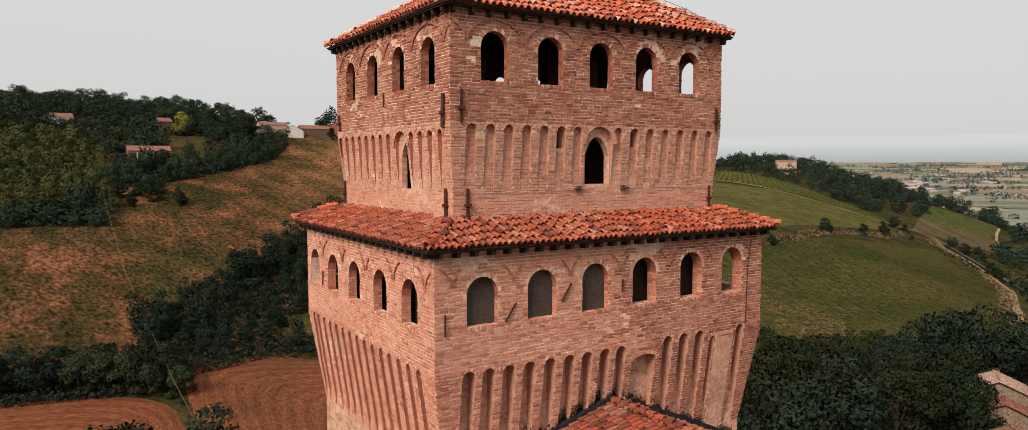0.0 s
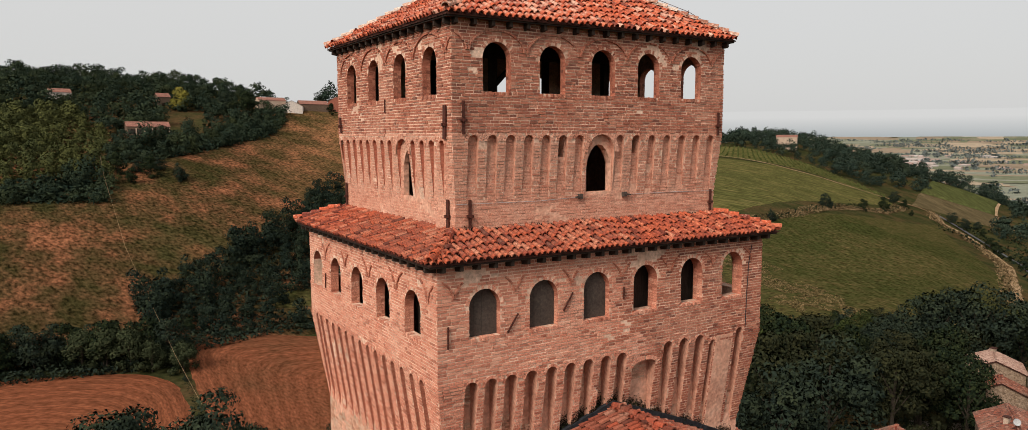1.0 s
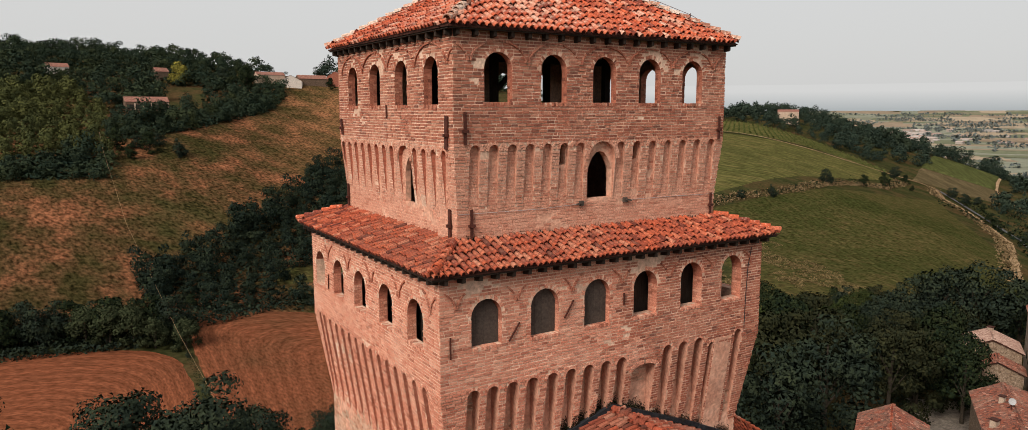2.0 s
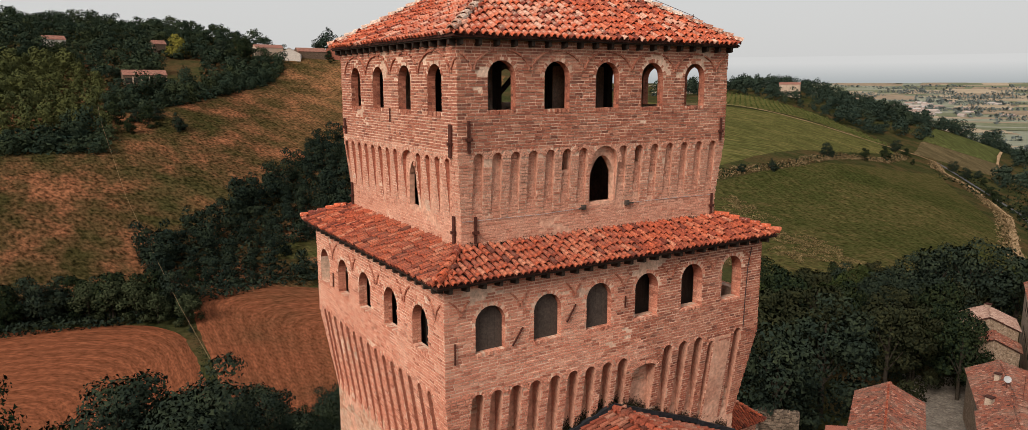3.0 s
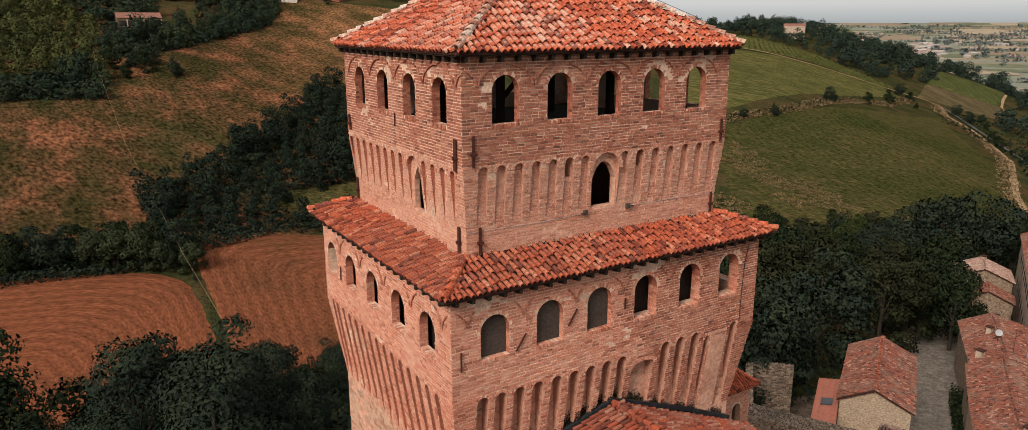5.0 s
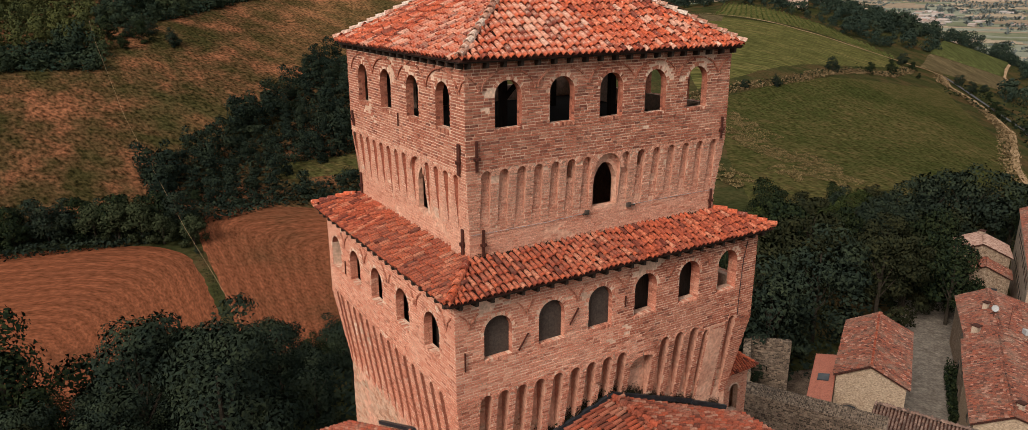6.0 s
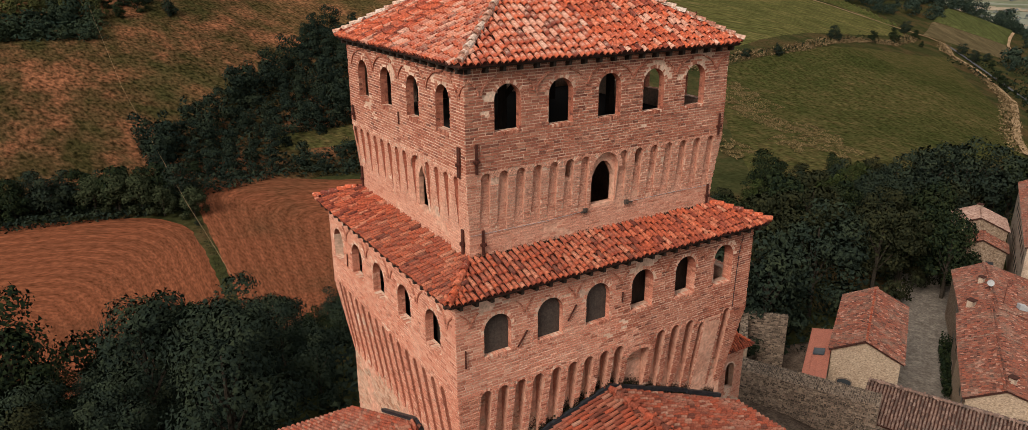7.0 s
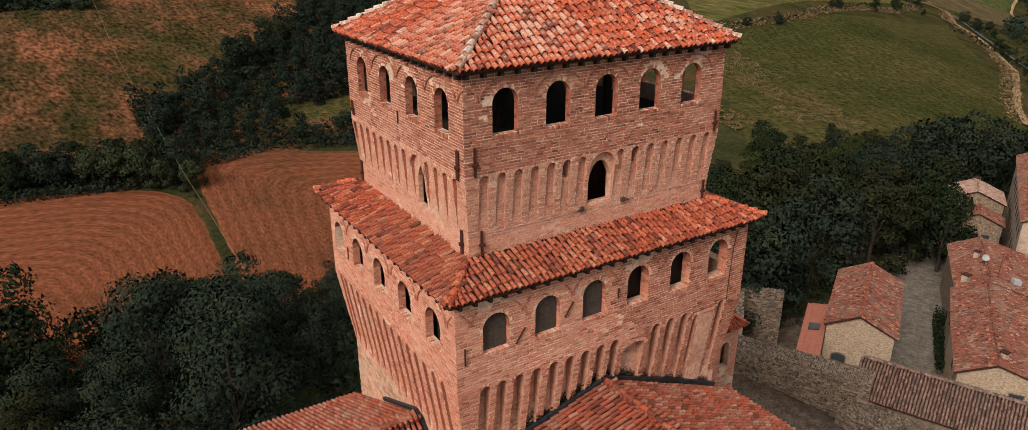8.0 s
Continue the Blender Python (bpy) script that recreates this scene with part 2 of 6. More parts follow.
M_RENDER = material("lime_render", [(0.34, 0.25, 0.18), (0.44, 0.33, 0.25), (0.50, 0.39, 0.30)], scale=1.0, stain=(0.22, 0.16, 0.12), stain_scale=0.4,
                    stain_amount=0.7, bump=0.5, bump_scale=7)
M_COBBLE = material("cobbled_street", [(0.105, 0.088, 0.072), (0.155, 0.132, 0.110), (0.215, 0.185, 0.155)], scale=0.9, bump=0.6, bump_scale=3.0, grain=0.3, spec=0.0)
M_COPPER = material("copper_red_sheet", [(0.30, 0.10, 0.065), (0.36, 0.13, 0.085)], scale=1.2, rough=0.6, bump_scale=6)
M_GLASS = material("dark_glass", [(0.03, 0.035, 0.04), (0.05, 0.055, 0.06)], scale=1.0, rough=0.1, bump=0, grain=0)
M_HOUSE_STONE = material("rough_stone_render", [(0.10, 0.068, 0.046), (0.19, 0.132, 0.09), (0.26, 0.19, 0.135), (0.33, 0.25, 0.19)], scale=2.6, stain=(0.16, 0.105, 0.07),
                        stain_scale=0.5, stain_amount=0.5, bump=0.6, bump_scale=5, grain=0.4)
M_CREAM_STONE = material("cream_stone", [(0.25, 0.175, 0.12), (0.36, 0.265, 0.185), (0.42, 0.315, 0.225), (0.50, 0.385, 0.285)], scale=3.8, stretch=(1, 1, 1.8), stain=(0.30, 0.20, 0.135),
                        stain_scale=0.6, stain_amount=0.4, bump=0.6, bump_scale=5, grain=0.35)
# brown wall with the shade of the trees mixed into its colour
M_HILL_WALL = material("shaded_brown_wall", [(0.080, 0.053, 0.035), (0.128, 0.084, 0.058), (0.176, 0.120, 0.084)], scale=2.0, bump=0.5, bump_scale=4, grain=0.35)
M_BRICK_WALL = material("painted_brick_wall", [(0.17, 0.055, 0.035), (0.22, 0.075, 0.048), (0.27, 0.10, 0.066)], scale=1.5, bump_scale=3)
# near-black that carries indoor shade in its colour
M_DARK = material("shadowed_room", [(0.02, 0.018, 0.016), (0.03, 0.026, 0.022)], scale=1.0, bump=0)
M_BARK = material("bark", [(0.030, 0.025, 0.019), (0.056, 0.045, 0.035)], scale=3.0, bump_scale=10, spec=0.0)
LEAVES = [(0.008, 0.013, 0.009), (0.012, 0.019, 0.011), (0.018, 0.026, 0.012), (0.027, 0.034, 0.014)]
M_LEAF = material("leaves", LEAVES, "island", stain=(0.034, 0.040, 0.016), stain_scale=0.22, stain_amount=0.55, bump_scale=3.2, grain=0.36, bump=0, rough=0.8, spec=0.0)
M_LEAF_PALE = material("olive_leaves", [(0.022, 0.029, 0.015), (0.034, 0.042, 0.021), (0.056, 0.064, 0.032)], "island", stain=(0.018, 0.024, 0.013), stain_scale=0.3, stain_amount=0.6, bump_scale=3.0, grain=0.36, bump=0, rough=0.8, spec=0.0)
M_LEAF_DARK = material("dark_leaves", [(0.014, 0.021, 0.017), (0.018, 0.026, 0.019), (0.023, 0.032, 0.020)], "island", stain=(0.042, 0.050, 0.024), stain_scale=0.3, stain_amount=0.65, bump_scale=3.2, grain=0.36, bump=0, rough=0.8, spec=0.0)
M_LEAF_OLIVE = material("brownish_leaves", [(0.016, 0.019, 0.011), (0.024, 0.026, 0.013), (0.034, 0.034, 0.015)], "island", stain=(0.014, 0.019, 0.012), stain_scale=0.25, stain_amount=0.6, bump_scale=3.2, grain=0.36, bump=0, rough=0.8, spec=0.0)
M_LEAF_LIGHT = material("bright_leaves", [(0.020, 0.029, 0.011), (0.031, 0.041, 0.013), (0.046, 0.055, 0.017)], "island", stain=(0.020, 0.028, 0.012), stain_scale=0.25, stain_amount=0.55, bump_scale=3.2, grain=0.36, bump=0, rough=0.8, spec=0.0)
M_LEAF_VALLEY = material("valley_leaves", [(0.010, 0.017, 0.014), (0.015, 0.022, 0.016), (0.022, 0.031, 0.019)], "island", stain=(0.028, 0.034, 0.016),
                         stain_scale=0.10, stain_amount=0.6, bump_scale=1.6, grain=0.55, bump=0, rough=0.8, spec=0.0)
M_LEAF_YELLOW = material("yellow_leaves", [(0.12, 0.11, 0.022), (0.17, 0.15, 0.03), (0.22, 0.18, 0.04)], "island", stain=(0.06, 0.065, 0.02), stain_scale=0.3, stain_amount=0.6, bump_scale=1.5, grain=0.55, bump=0, rough=0.8, spec=0.0)
M_LEAF_HILL_DARK = material("dark_hill_leaves", [(0.016, 0.027, 0.020), (0.023, 0.034, 0.022), (0.031, 0.042, 0.024)], "island", stain=(0.048, 0.056, 0.022),
                            stain_scale=0.045, stain_amount=0.7, bump_scale=0.9, grain=0.38, bump=0, rough=0.8, spec=0.0)
# leaves of the far woods, lightened in colour to imitate haze
M_LEAF_HAZED = material("hazed_far_leaves", [(0.018, 0.030, 0.024), (0.025, 0.038, 0.028), (0.035, 0.048, 0.032)], "island", stain=(0.045, 0.056, 0.030), stain_scale=0.03, stain_amount=0.5, bump_scale=0.5, grain=0.38, bump=0, rough=0.8, spec=0.0)
M_MOSS = material("black_moss", [(0.010, 0.009, 0.007), (0.022, 0.018, 0.013), (0.05, 0.035, 0.024)], "island", bump=0, grain=0, spec=0.0)
M_GOLD = material("golden_tufts", [(0.080, 0.062, 0.026), (0.135, 0.098, 0.044), (0.215, 0.150, 0.075)], "island", bump=0, grain=0, spec=0.0)
M_LEAF_HILL = material("hill_leaves", [(0.044, 0.050, 0.020), (0.060, 0.065, 0.023), (0.078, 0.080, 0.027)], "island", stain=(0.026, 0.037, 0.020),
                       stain_scale=0.04, stain_amount=0.6, bump_scale=0.9, grain=0.38, bump=0, rough=0.8, spec=0.0)
M_GROUND = material("rough_grass", [(0.022, 0.026, 0.010), (0.038, 0.039, 0.015), (0.066, 0.052, 0.022)], scale=0.06, stain=(0.085, 0.042, 0.022),
                    stain_scale=0.03, stain_amount=0.6, bump=0.4, bump_scale=0.6, grain=0.3, spec=0.0)
M_DRY = material("dry_hill_grass", [(0.022, 0.021, 0.008), (0.032, 0.026, 0.010), (0.064, 0.037, 0.017), (0.130, 0.055, 0.027), (0.215, 0.084, 0.042)], scale=0.05, stretch=(1.0, 0.42, 1, 12),
                 stain=(0.036, 0.035, 0.013), stain_scale=0.016, stain_amount=0.6, bump=0.8, bump_scale=0.8, grain=0.7, spec=0.0,
                 drift=([(0.042, 0.034, 0.012), (0.086, 0.053, 0.022), (0.160, 0.080, 0.036), (0.250, 0.108, 0.052)], (1.0, -0.12), 95, 175, 0.02, 110))
M_SOIL = material("harvested_soil", [(0.138, 0.046, 0.022), (0.154, 0.052, 0.025), (0.166, 0.057, 0.028), (0.188, 0.068, 0.034)], scale=1.2, stretch=(0.24, 0.9, 1),
                  stain=(0.080, 0.034, 0.018), stain_scale=0.03, stain_amount=0.5, bump=0.5, bump_scale=1.6, grain=0.40, rows=(0.085, 90, 0.13, 1.8), spec=0.0, unwrap=True)
M_SOIL_LINES = material("ploughed_soil", [(0.124, 0.043, 0.021), (0.142, 0.049, 0.024), (0.154, 0.054, 0.027), (0.178, 0.066, 0.033)], scale=1.1, stretch=(0.24, 0.9, 1),
                        stain=(0.066, 0.036, 0.018), stain_scale=0.025, stain_amount=0.6, bump=0.5, bump_scale=1.6, grain=0.40, rows=(0.085, 90, 0.13, 1.8), spec=0.0, unwrap=True)
M_MEADOW = material("mown_meadow", [(0.034, 0.035, 0.012), (0.044, 0.043, 0.014), (0.056, 0.050, 0.018), (0.074, 0.058, 0.022), (0.100, 0.072, 0.031)], scale=0.22, stretch=(0.72, 1.15, 1, -62),
                    stain=(0.027, 0.034, 0.010), stain_scale=0.010, stain_amount=0.8, bump=0.6, bump_scale=0.7, grain=0.6, rows=(0.055, 28, 0.07, 1.5), spec=0.0)
M_HAY = material("hay_meadow", [(0.056, 0.058, 0.018), (0.074, 0.072, 0.023), (0.092, 0.082, 0.028), (0.122, 0.096, 0.038)], scale=0.10, stretch=(0.28, 1.3, 1, -40),
                 stain=(0.052, 0.056, 0.018), stain_scale=0.012, stain_amount=0.7, bump=0.5, bump_scale=0.4, grain=0.45, rows=(0.05, 118, 0.10, 2.0), spec=0.0)
M_FALLOW = material("fallow_soil", [(0.066, 0.052, 0.026), (0.086, 0.066, 0.034), (0.115, 0.085, 0.045)], scale=0.05, stretch=(1.5, 0.2, 1, -25), bump=0.4, bump_scale=0.3, grain=0.3,
                    rows=(0.06, 120, 0.10, 2.0), spec=0.0)
M_CROP = material("green_crop", [(0.044, 0.052, 0.018), (0.058, 0.064, 0.022), (0.076, 0.078, 0.028)], scale=0.05, stretch=(1.5, 0.2, 1, -25), bump=0.4, bump_scale=0.3, grain=0.35,
                  rows=(0.07, 120, 0.12, 1.5), spec=0.0)
M_VINE = material("vine_leaves", [(0.050, 0.064, 0.020), (0.082, 0.096, 0.030), (0.120, 0.126, 0.042)], "island", bump=0, grain=0, rough=0.75, spec=0.0)
M_STRAW = material("dry_verge", [(0.085, 0.060, 0.030), (0.15, 0.102, 0.053), (0.21, 0.145, 0.080)], "island", bump=0, grain=0, spec=0.0)
M_PATH = material("pale_track", [(0.195, 0.128, 0.068), (0.360, 0.247, 0.150)], scale=0.08, bump_scale=0.5, spec=0.0)
M_ROAD = material("asphalt", [(0.05, 0.05, 0.052), (0.08, 0.08, 0.082)], scale=0.2, bump_scale=1)
M_WHITE = material("pale_wall", [(0.46, 0.40, 0.35), (0.54, 0.48, 0.43)], scale=0.3, bump_scale=2)


# ---- building blocks ----
class Geo:
    """Collects corners and faces of one mesh."""

    def __init__(self):
        self.v, self.f, self.second = [], [], set()

    def face(self, *pts):
        n = len(self.v)
        self.v.extend(tuple(p) for p in pts)
        self.f.append(tuple(range(n, n + len(pts))))

    def hexa(self, p, back=True):
        """p: four corners of the outer side (counter-clockwise from outside), then the four behind them."""
        n = len(self.v)
        self.v.extend(tuple(q) for q in p)
        a = [(0, 1, 2, 3), (4, 5, 1, 0), (5, 6, 2, 1), (6, 7, 3, 2), (7, 4, 0, 3)] + ([(7, 6, 5, 4)] if back else [])
        self.f.extend(tuple(n + i for i in q) for q in a)

    def box(self, x0, y0, z0, x1, y1, z1):
        self.hexa([(x0, y0, z0), (x1, y0, z0), (x1, y0, z1), (x0, y0, z1), (x0, y1, z0), (x1, y1, z0), (x1, y1, z1), (x0, y1, z1)])

    def bar(self, a, b, w, h, up=(0, 0, 1)):
        """A squared bar from a to b, w wide and h high."""
        a, b, up = Vector(a), Vector(b), Vector(up)
        d = (b - a).normalized()
        s = d.cross(up).normalized() * w / 2
        u = s.cross(d).normalized() * h / 2
        self.hexa([a - s - u, a + s - u, a + s + u, a - s + u, b - s - u, b + s - u, b + s + u, b - s + u])

    def tube(self, pts, radii, n=7):
        """A round, tapering tube along pts."""
        rings, start = [], len(self.v)
        for i, p in enumerate(pts):
            p = Vector(p)
            d = (Vector(pts[min(i + 1, len(pts) - 1)]) - Vector(pts[max(i - 1, 0)])).normalized()
            s = d.cross(Vector((0.31, 0.95, 0.1))).normalized()
            u = s.cross(d)
            for k in range(n):
                a = 2 * math.pi * k / n
                self.v.append(tuple(p + (s * math.cos(a) + u * math.sin(a)) * radii[i]))
        for i in range(len(pts) - 1):
            for k in range(n):
                a, b = start + i * n + k, start + i * n + (k + 1) % n
                self.f.append((a, b, b + n, a + n))
        self.f.append(tuple(start + k for k in range(n))[::-1])
        self.f.append(tuple(start + (len(pts) - 1) * n + k for k in range(n)))

    def mesh(self, name, mat, other=None):
        me = bpy.data.meshes.new(name)
        me.from_pydata(self.v, [], self.f)
        me.materials.append(mat)
        if other:
            me.materials.append(other)
            for i in self.second:
                me.polygons[i].material_index = 1
        me.update()
        return me


def thing(name, at, label, category, group="", kind=""):
    """An Empty at the base of a thing."""
    ob = new(name)
    ob.location = at
    ob.empty_display_size = 0.3
    return tagged(ob, label, category, group, kind)


def part(name, geo, mat, parent, label="", kind=""):
    """One mesh under a thing or a part; its corners are given in the world."""
    ob = new(name, geo if isinstance(geo, bpy.types.Mesh) else geo.mesh(name, mat))
    ob.parent = parent
    if parent.type == "EMPTY":
        ob.matrix_parent_inverse = Matrix.Translation(-parent.location)
    return tagged(ob, label, kind=kind)


def setting(name, geo, mat, label, category):
    return tagged(new(name, geo.mesh(name, mat)), label, category, kind="structure")


def shade_smooth(ob):
    for p in ob.data.polygons:
        p.use_smooth = True
    return ob


# ---- land ----
def smin(a, b, k):
    h = max(k - abs(a - b), 0.0) / k
    return min(a, b) - h * h * k * 0.25


def smax(a, b, k):
    return -smin(-a, -b, k)


def ease(a, b, x):
    x = min(max((x - a) / (b - a), 0.0), 1.0)
    return x * x * (3 - 2 * x)


def ground_z(x, y):
    """Height of the land: castle spur, valley, the hill across it, the meadow flank, the plain."""
    r = math.hypot(x, y)
    side = x / (r + 1.0)
    hill = smin(-94.8 + 0.0185 * x + 0.229 * y, 62.0 + 34.0 * (1 - ease(70, 230, x)), 20.0)
    flank = smin(-41.3 - 0.157 * x + 0.284 * y, 12.0 + 74.0 * (1 - ease(0.40, 0.68, side)), 24.0)
    land = smin(smax(hill, -38.0, 16.0), flank, 14.0)
    land += 2.2 * math.sin(x * 0.021 + 1.0) * math.sin(y * 0.017) * ease(150, 400, r)
    land += 15.0 * math.exp(-((x - 1000) ** 2 + (y - 480) ** 2) / (2 * 100.0 ** 2))
    land += 17.0 * math.exp(-((x - 870) ** 2 + (y - 645) ** 2) / (2 * 115.0 ** 2))
    plain = -125.0 + 208.0 * ease(1500, 6500, r)
    land += (plain - land) * ease(1150, 1900, r * (0.45 + 0.62 * ease(0.35, 0.8, side)))
    s = min(max((x - 14.0) / 136.0, 0.0), 1.0)
    away = math.hypot(x - (14.0 + 136.0 * s), y - (14.0 + 44.0 * s))
    top = 1.3 - 15.8 * ease(44.0, 66.0, x) - 2.0 * ease(80.0, 150.0, x)
    spur = top - 0.42 * max(away - 33.0, 0.0) * (0.6 + 0.4 * ease(30, 80, away))
    return smax(land, spur, 8.0)


def build_ground():
    g = Geo()
    radii = [0.0] + [3.0 * 1.055 ** i for i in range(139)]
    radii = [r for r in radii if r < 4850] + [4880.0]
    turns = [a * 1.0 for a in range(-20, 100)] + [100 + 6.0 * i for i in range(40)]
    n = len(turns)
    for r in radii:
        for a in turns:
            x, y = r * math.cos(radians(a)), r * math.sin(radians(a))
            g.v.append((x, y, ground_z(x, y)))
    for i in range(len(radii) - 1):
        for k in range(n):
            a, b = i * n + k, i * n + (k + 1) % n
            g.f.append((a, a + n, b + n, b))
    shade_smooth(setting("ground", g, M_GROUND, "rolling land of rough grass, valley and distant plain", "ground"))


def drape(name, corners, mat, label, category, lift=0.35, steps=(24, 24), wobble=0.0):
    """A field laid over the land between four plan corners (in turn round it)."""
    g = Geo()
    nu, nv = steps
    a, b, c, d = [Vector((*p, 0)) for p in corners]
    for j in range(nv + 1):
        for i in range(nu + 1):
            s, t = i / nu, j / nv
            p = (a * (1 - s) + b * s) * (1 - t) + (d * (1 - s) + c * s) * t
            if wobble and (i in (0, nu) or j in (0, nv)):
                p += Vector((noise.noise(p * 0.05), noise.noise(p * 0.05 + Vector((9, 3, 0))), 0)) * wobble
            rim = i in (0, nu) or j in (0, nv)
            g.v.append((p.x, p.y, ground_z(p.x, p.y) + (-0.4 if rim and lift > 0.3 else lift)))
    w = nu + 1
    for j in range(nv):
        for i in range(nu):
            q = j * w + i
            g.f.append((q, q + 1, q + 1 + w, q + w))
    ob = setting(name, g, mat, label, category)
    me = ob.data
    if me.polygons and me.polygons[0].normal.z < 0:
        me.flip_normals()
    return shade_smooth(ob)


def ribbon(name, pts, width, mat, label, category, lift=0.6):
    """A track along plan points."""
    g = Geo()
    fine = []
    for p, q in zip(pts[:-1], pts[1:]):
        n = max(2, int(math.dist(p, q) / 10))
        fine += [(p[0] + (q[0] - p[0]) * i / n, p[1] + (q[1] - p[1]) * i / n) for i in range(n)]
    fine.append(pts[-1])
    for i, p in enumerate(fine):
        a, b = fine[max(i - 1, 0)], fine[min(i + 1, len(fine) - 1)]
        d = Vector((b[0] - a[0], b[1] - a[1])).normalized()
        w = width * (0.5 + 0.25 * noise.noise(Vector((p[0] * 0.06, p[1] * 0.06, 5))))
        for s in (w, -w):
            x, y = p[0] - d.y * s, p[1] + d.x * s
            g.v.append((x, y, ground_z(x, y) + lift))
    for i in range(len(fine) - 1):
        q = 2 * i
        g.f.append((q + 1, q + 3, q + 2, q))
    return setting(name, g, mat, label, category)


def nested_field(name, edge, heart, deep, mat, label, rows_in=26):
    """A field worked in bouts that follow its edge round: each inner line lies between the edge and the heart's line."""
    fine = []
    for p, q in zip(edge[:-1], edge[1:]):
        n = max(2, int(math.dist(p, q) / 3))
        fine += [(p[0] + (q[0] - p[0]) * i / n, p[1] + (q[1] - p[1]) * i / n) for i in range(n)]
    for _ in range(6):
        fine = fine[:1] + [tuple((a[k] + 2 * b[k] + c[k]) / 4 for k in (0, 1)) for a, b, c in zip(fine, fine[1:], fine[2:])] + fine[-1:]
    run = [0.0]
    for p, q in zip(fine[:-1], fine[1:]):
        run.append(run[-1] + math.dist(p, q))
    g, uv = Geo(), []
    m = len(fine)
    for j in range(rows_in + 1):
        t = j / rows_in
        for i, p in enumerate(fine):
            k = run[i] / run[-1]
            f = (heart[0][0] + (heart[1][0] - heart[0][0]) * k, heart[0][1] + (heart[1][1] - heart[0][1]) * k)
            x, y = p[0] + (f[0] - p[0]) * t, p[1] + (f[1] - p[1]) * t
            if j == 0:
                x, y = x + 1.2 * noise.noise(Vector((x * 0.2, y * 0.2, 1))), y + 1.2 * noise.noise(Vector((x * 0.2, y * 0.2, 7)))
            g.v.append((x, y, ground_z(x, y) + (-0.4 if j == 0 else 0.4)))
            uv.append((run[i], t * deep))
    g.f = [(j * m + i, j * m + i + m, j * m + i + 1 + m, j * m + i + 1) for j in range(rows_in) for i in range(m - 1)]
    ob = setting(name, g, mat, label, "field")
    layer = ob.data.uv_layers.new(name="worked")
    for loop in ob.data.loops:
        layer.data[loop.index].uv = uv[loop.vertex_index]
    if ob.data.polygons[0].normal.z < 0:
        ob.data.flip_normals()
    return shade_smooth(ob)


build_ground()
nested_field("field_harvested", [(-75, 252), (-19, 245), (-3, 241), (5, 239.5), (13, 237), (21, 233), (26, 227), (28.3, 218), (28.7, 208), (28.3, 196), (27.7, 184), (26.9, 170), (25.2, 152), (22.5, 130)],
             [(-70, 150), (-25, 130)], 92, M_SOIL, "harvested red-brown soil field with tractor lines curving round its corner")
nested_field("field_ploughed", [(22.9, 134), (26.6, 160), (28.4, 184.5), (29.2, 198), (29.7, 213), (30.2, 231), (31.0, 246), (33, 255), (42, 257), (53, 253), (62, 247), (74, 239), (100, 229), (126, 222)],
             [(66, 128), (122, 150)], 70, M_SOIL_LINES, "bare red-brown field below the wood with fanning wheel tracks")
drape("hill_field", [(-90, 252), (116, 232), (345, 560), (30, 700)], M_DRY, "dry hillside pasture with reddish bare patches", "field", lift=0.5, wobble=3, steps=(40, 40))
drape("meadow_lower", [(165, 130), (418, 166), (660, 352), (310, 298)], M_MEADOW, "mown green meadow with stripes on the hillside", "meadow", lift=0.6, wobble=4)
drape("meadow_upper", [(310, 306), (672, 398), (688, 420), (520, 600)], M_HAY, "green-gold hillside meadow above the hedge", "meadow", lift=0.6, wobble=2)
ribbon("track", [(582, 590), (600, 549), (608, 517), (617, 476), (650, 446), (686, 423), (722, 408), (722, 391), (690, 368), (669, 354), (655, 329), (635, 306), (594, 274), (555, 247), (492, 216), (431, 186), (400, 166)],
       4.2, M_PATH, "pale dirt track bordering the meadow", "track", lift=1.1)
ribbon("lane", [(725, 392), (704, 370), (673, 335), (640, 296), (605, 261), (561, 235), (500, 200)], 4.0, M_ROAD, "grey asphalt lane in the hollow below the track", "road", lift=1.0)
ribbon("farm_road", [(945, 436), (905, 420), (866, 402), (818, 366), (790, 335)], 3.0, M_PATH, "pale farm road between two fields", "track", lift=2.8)


# ---- trees ----
def leaf_triangles(g, c, n, size, soft=None):
    """Small three-cornered leaf clumps at places c facing n; each row holds a corner and the normal of the mass (soft) that it belongs to."""
    k = len(c)
    n = n / np.linalg.norm(n, axis=1)[:, None]
    t = np.cross(n, g.normal(size=(k, 3)))
    t /= np.linalg.norm(t, axis=1)[:, None]
    b = np.cross(n, t)
    s = (size * g.uniform(0.55, 1.35, k))[:, None]
    soft = n if soft is None else soft + 0.25 * n
    soft = soft / np.linalg.norm(soft, axis=1)[:, None]
    v = np.stack([c - t * s, c + t * s * 0.9 + b * s * 0.2, c + b * s * 1.25], 1)
    return np.concatenate([v, np.repeat(soft[:, None, :], 3, 1)], 2).reshape(-1, 6)


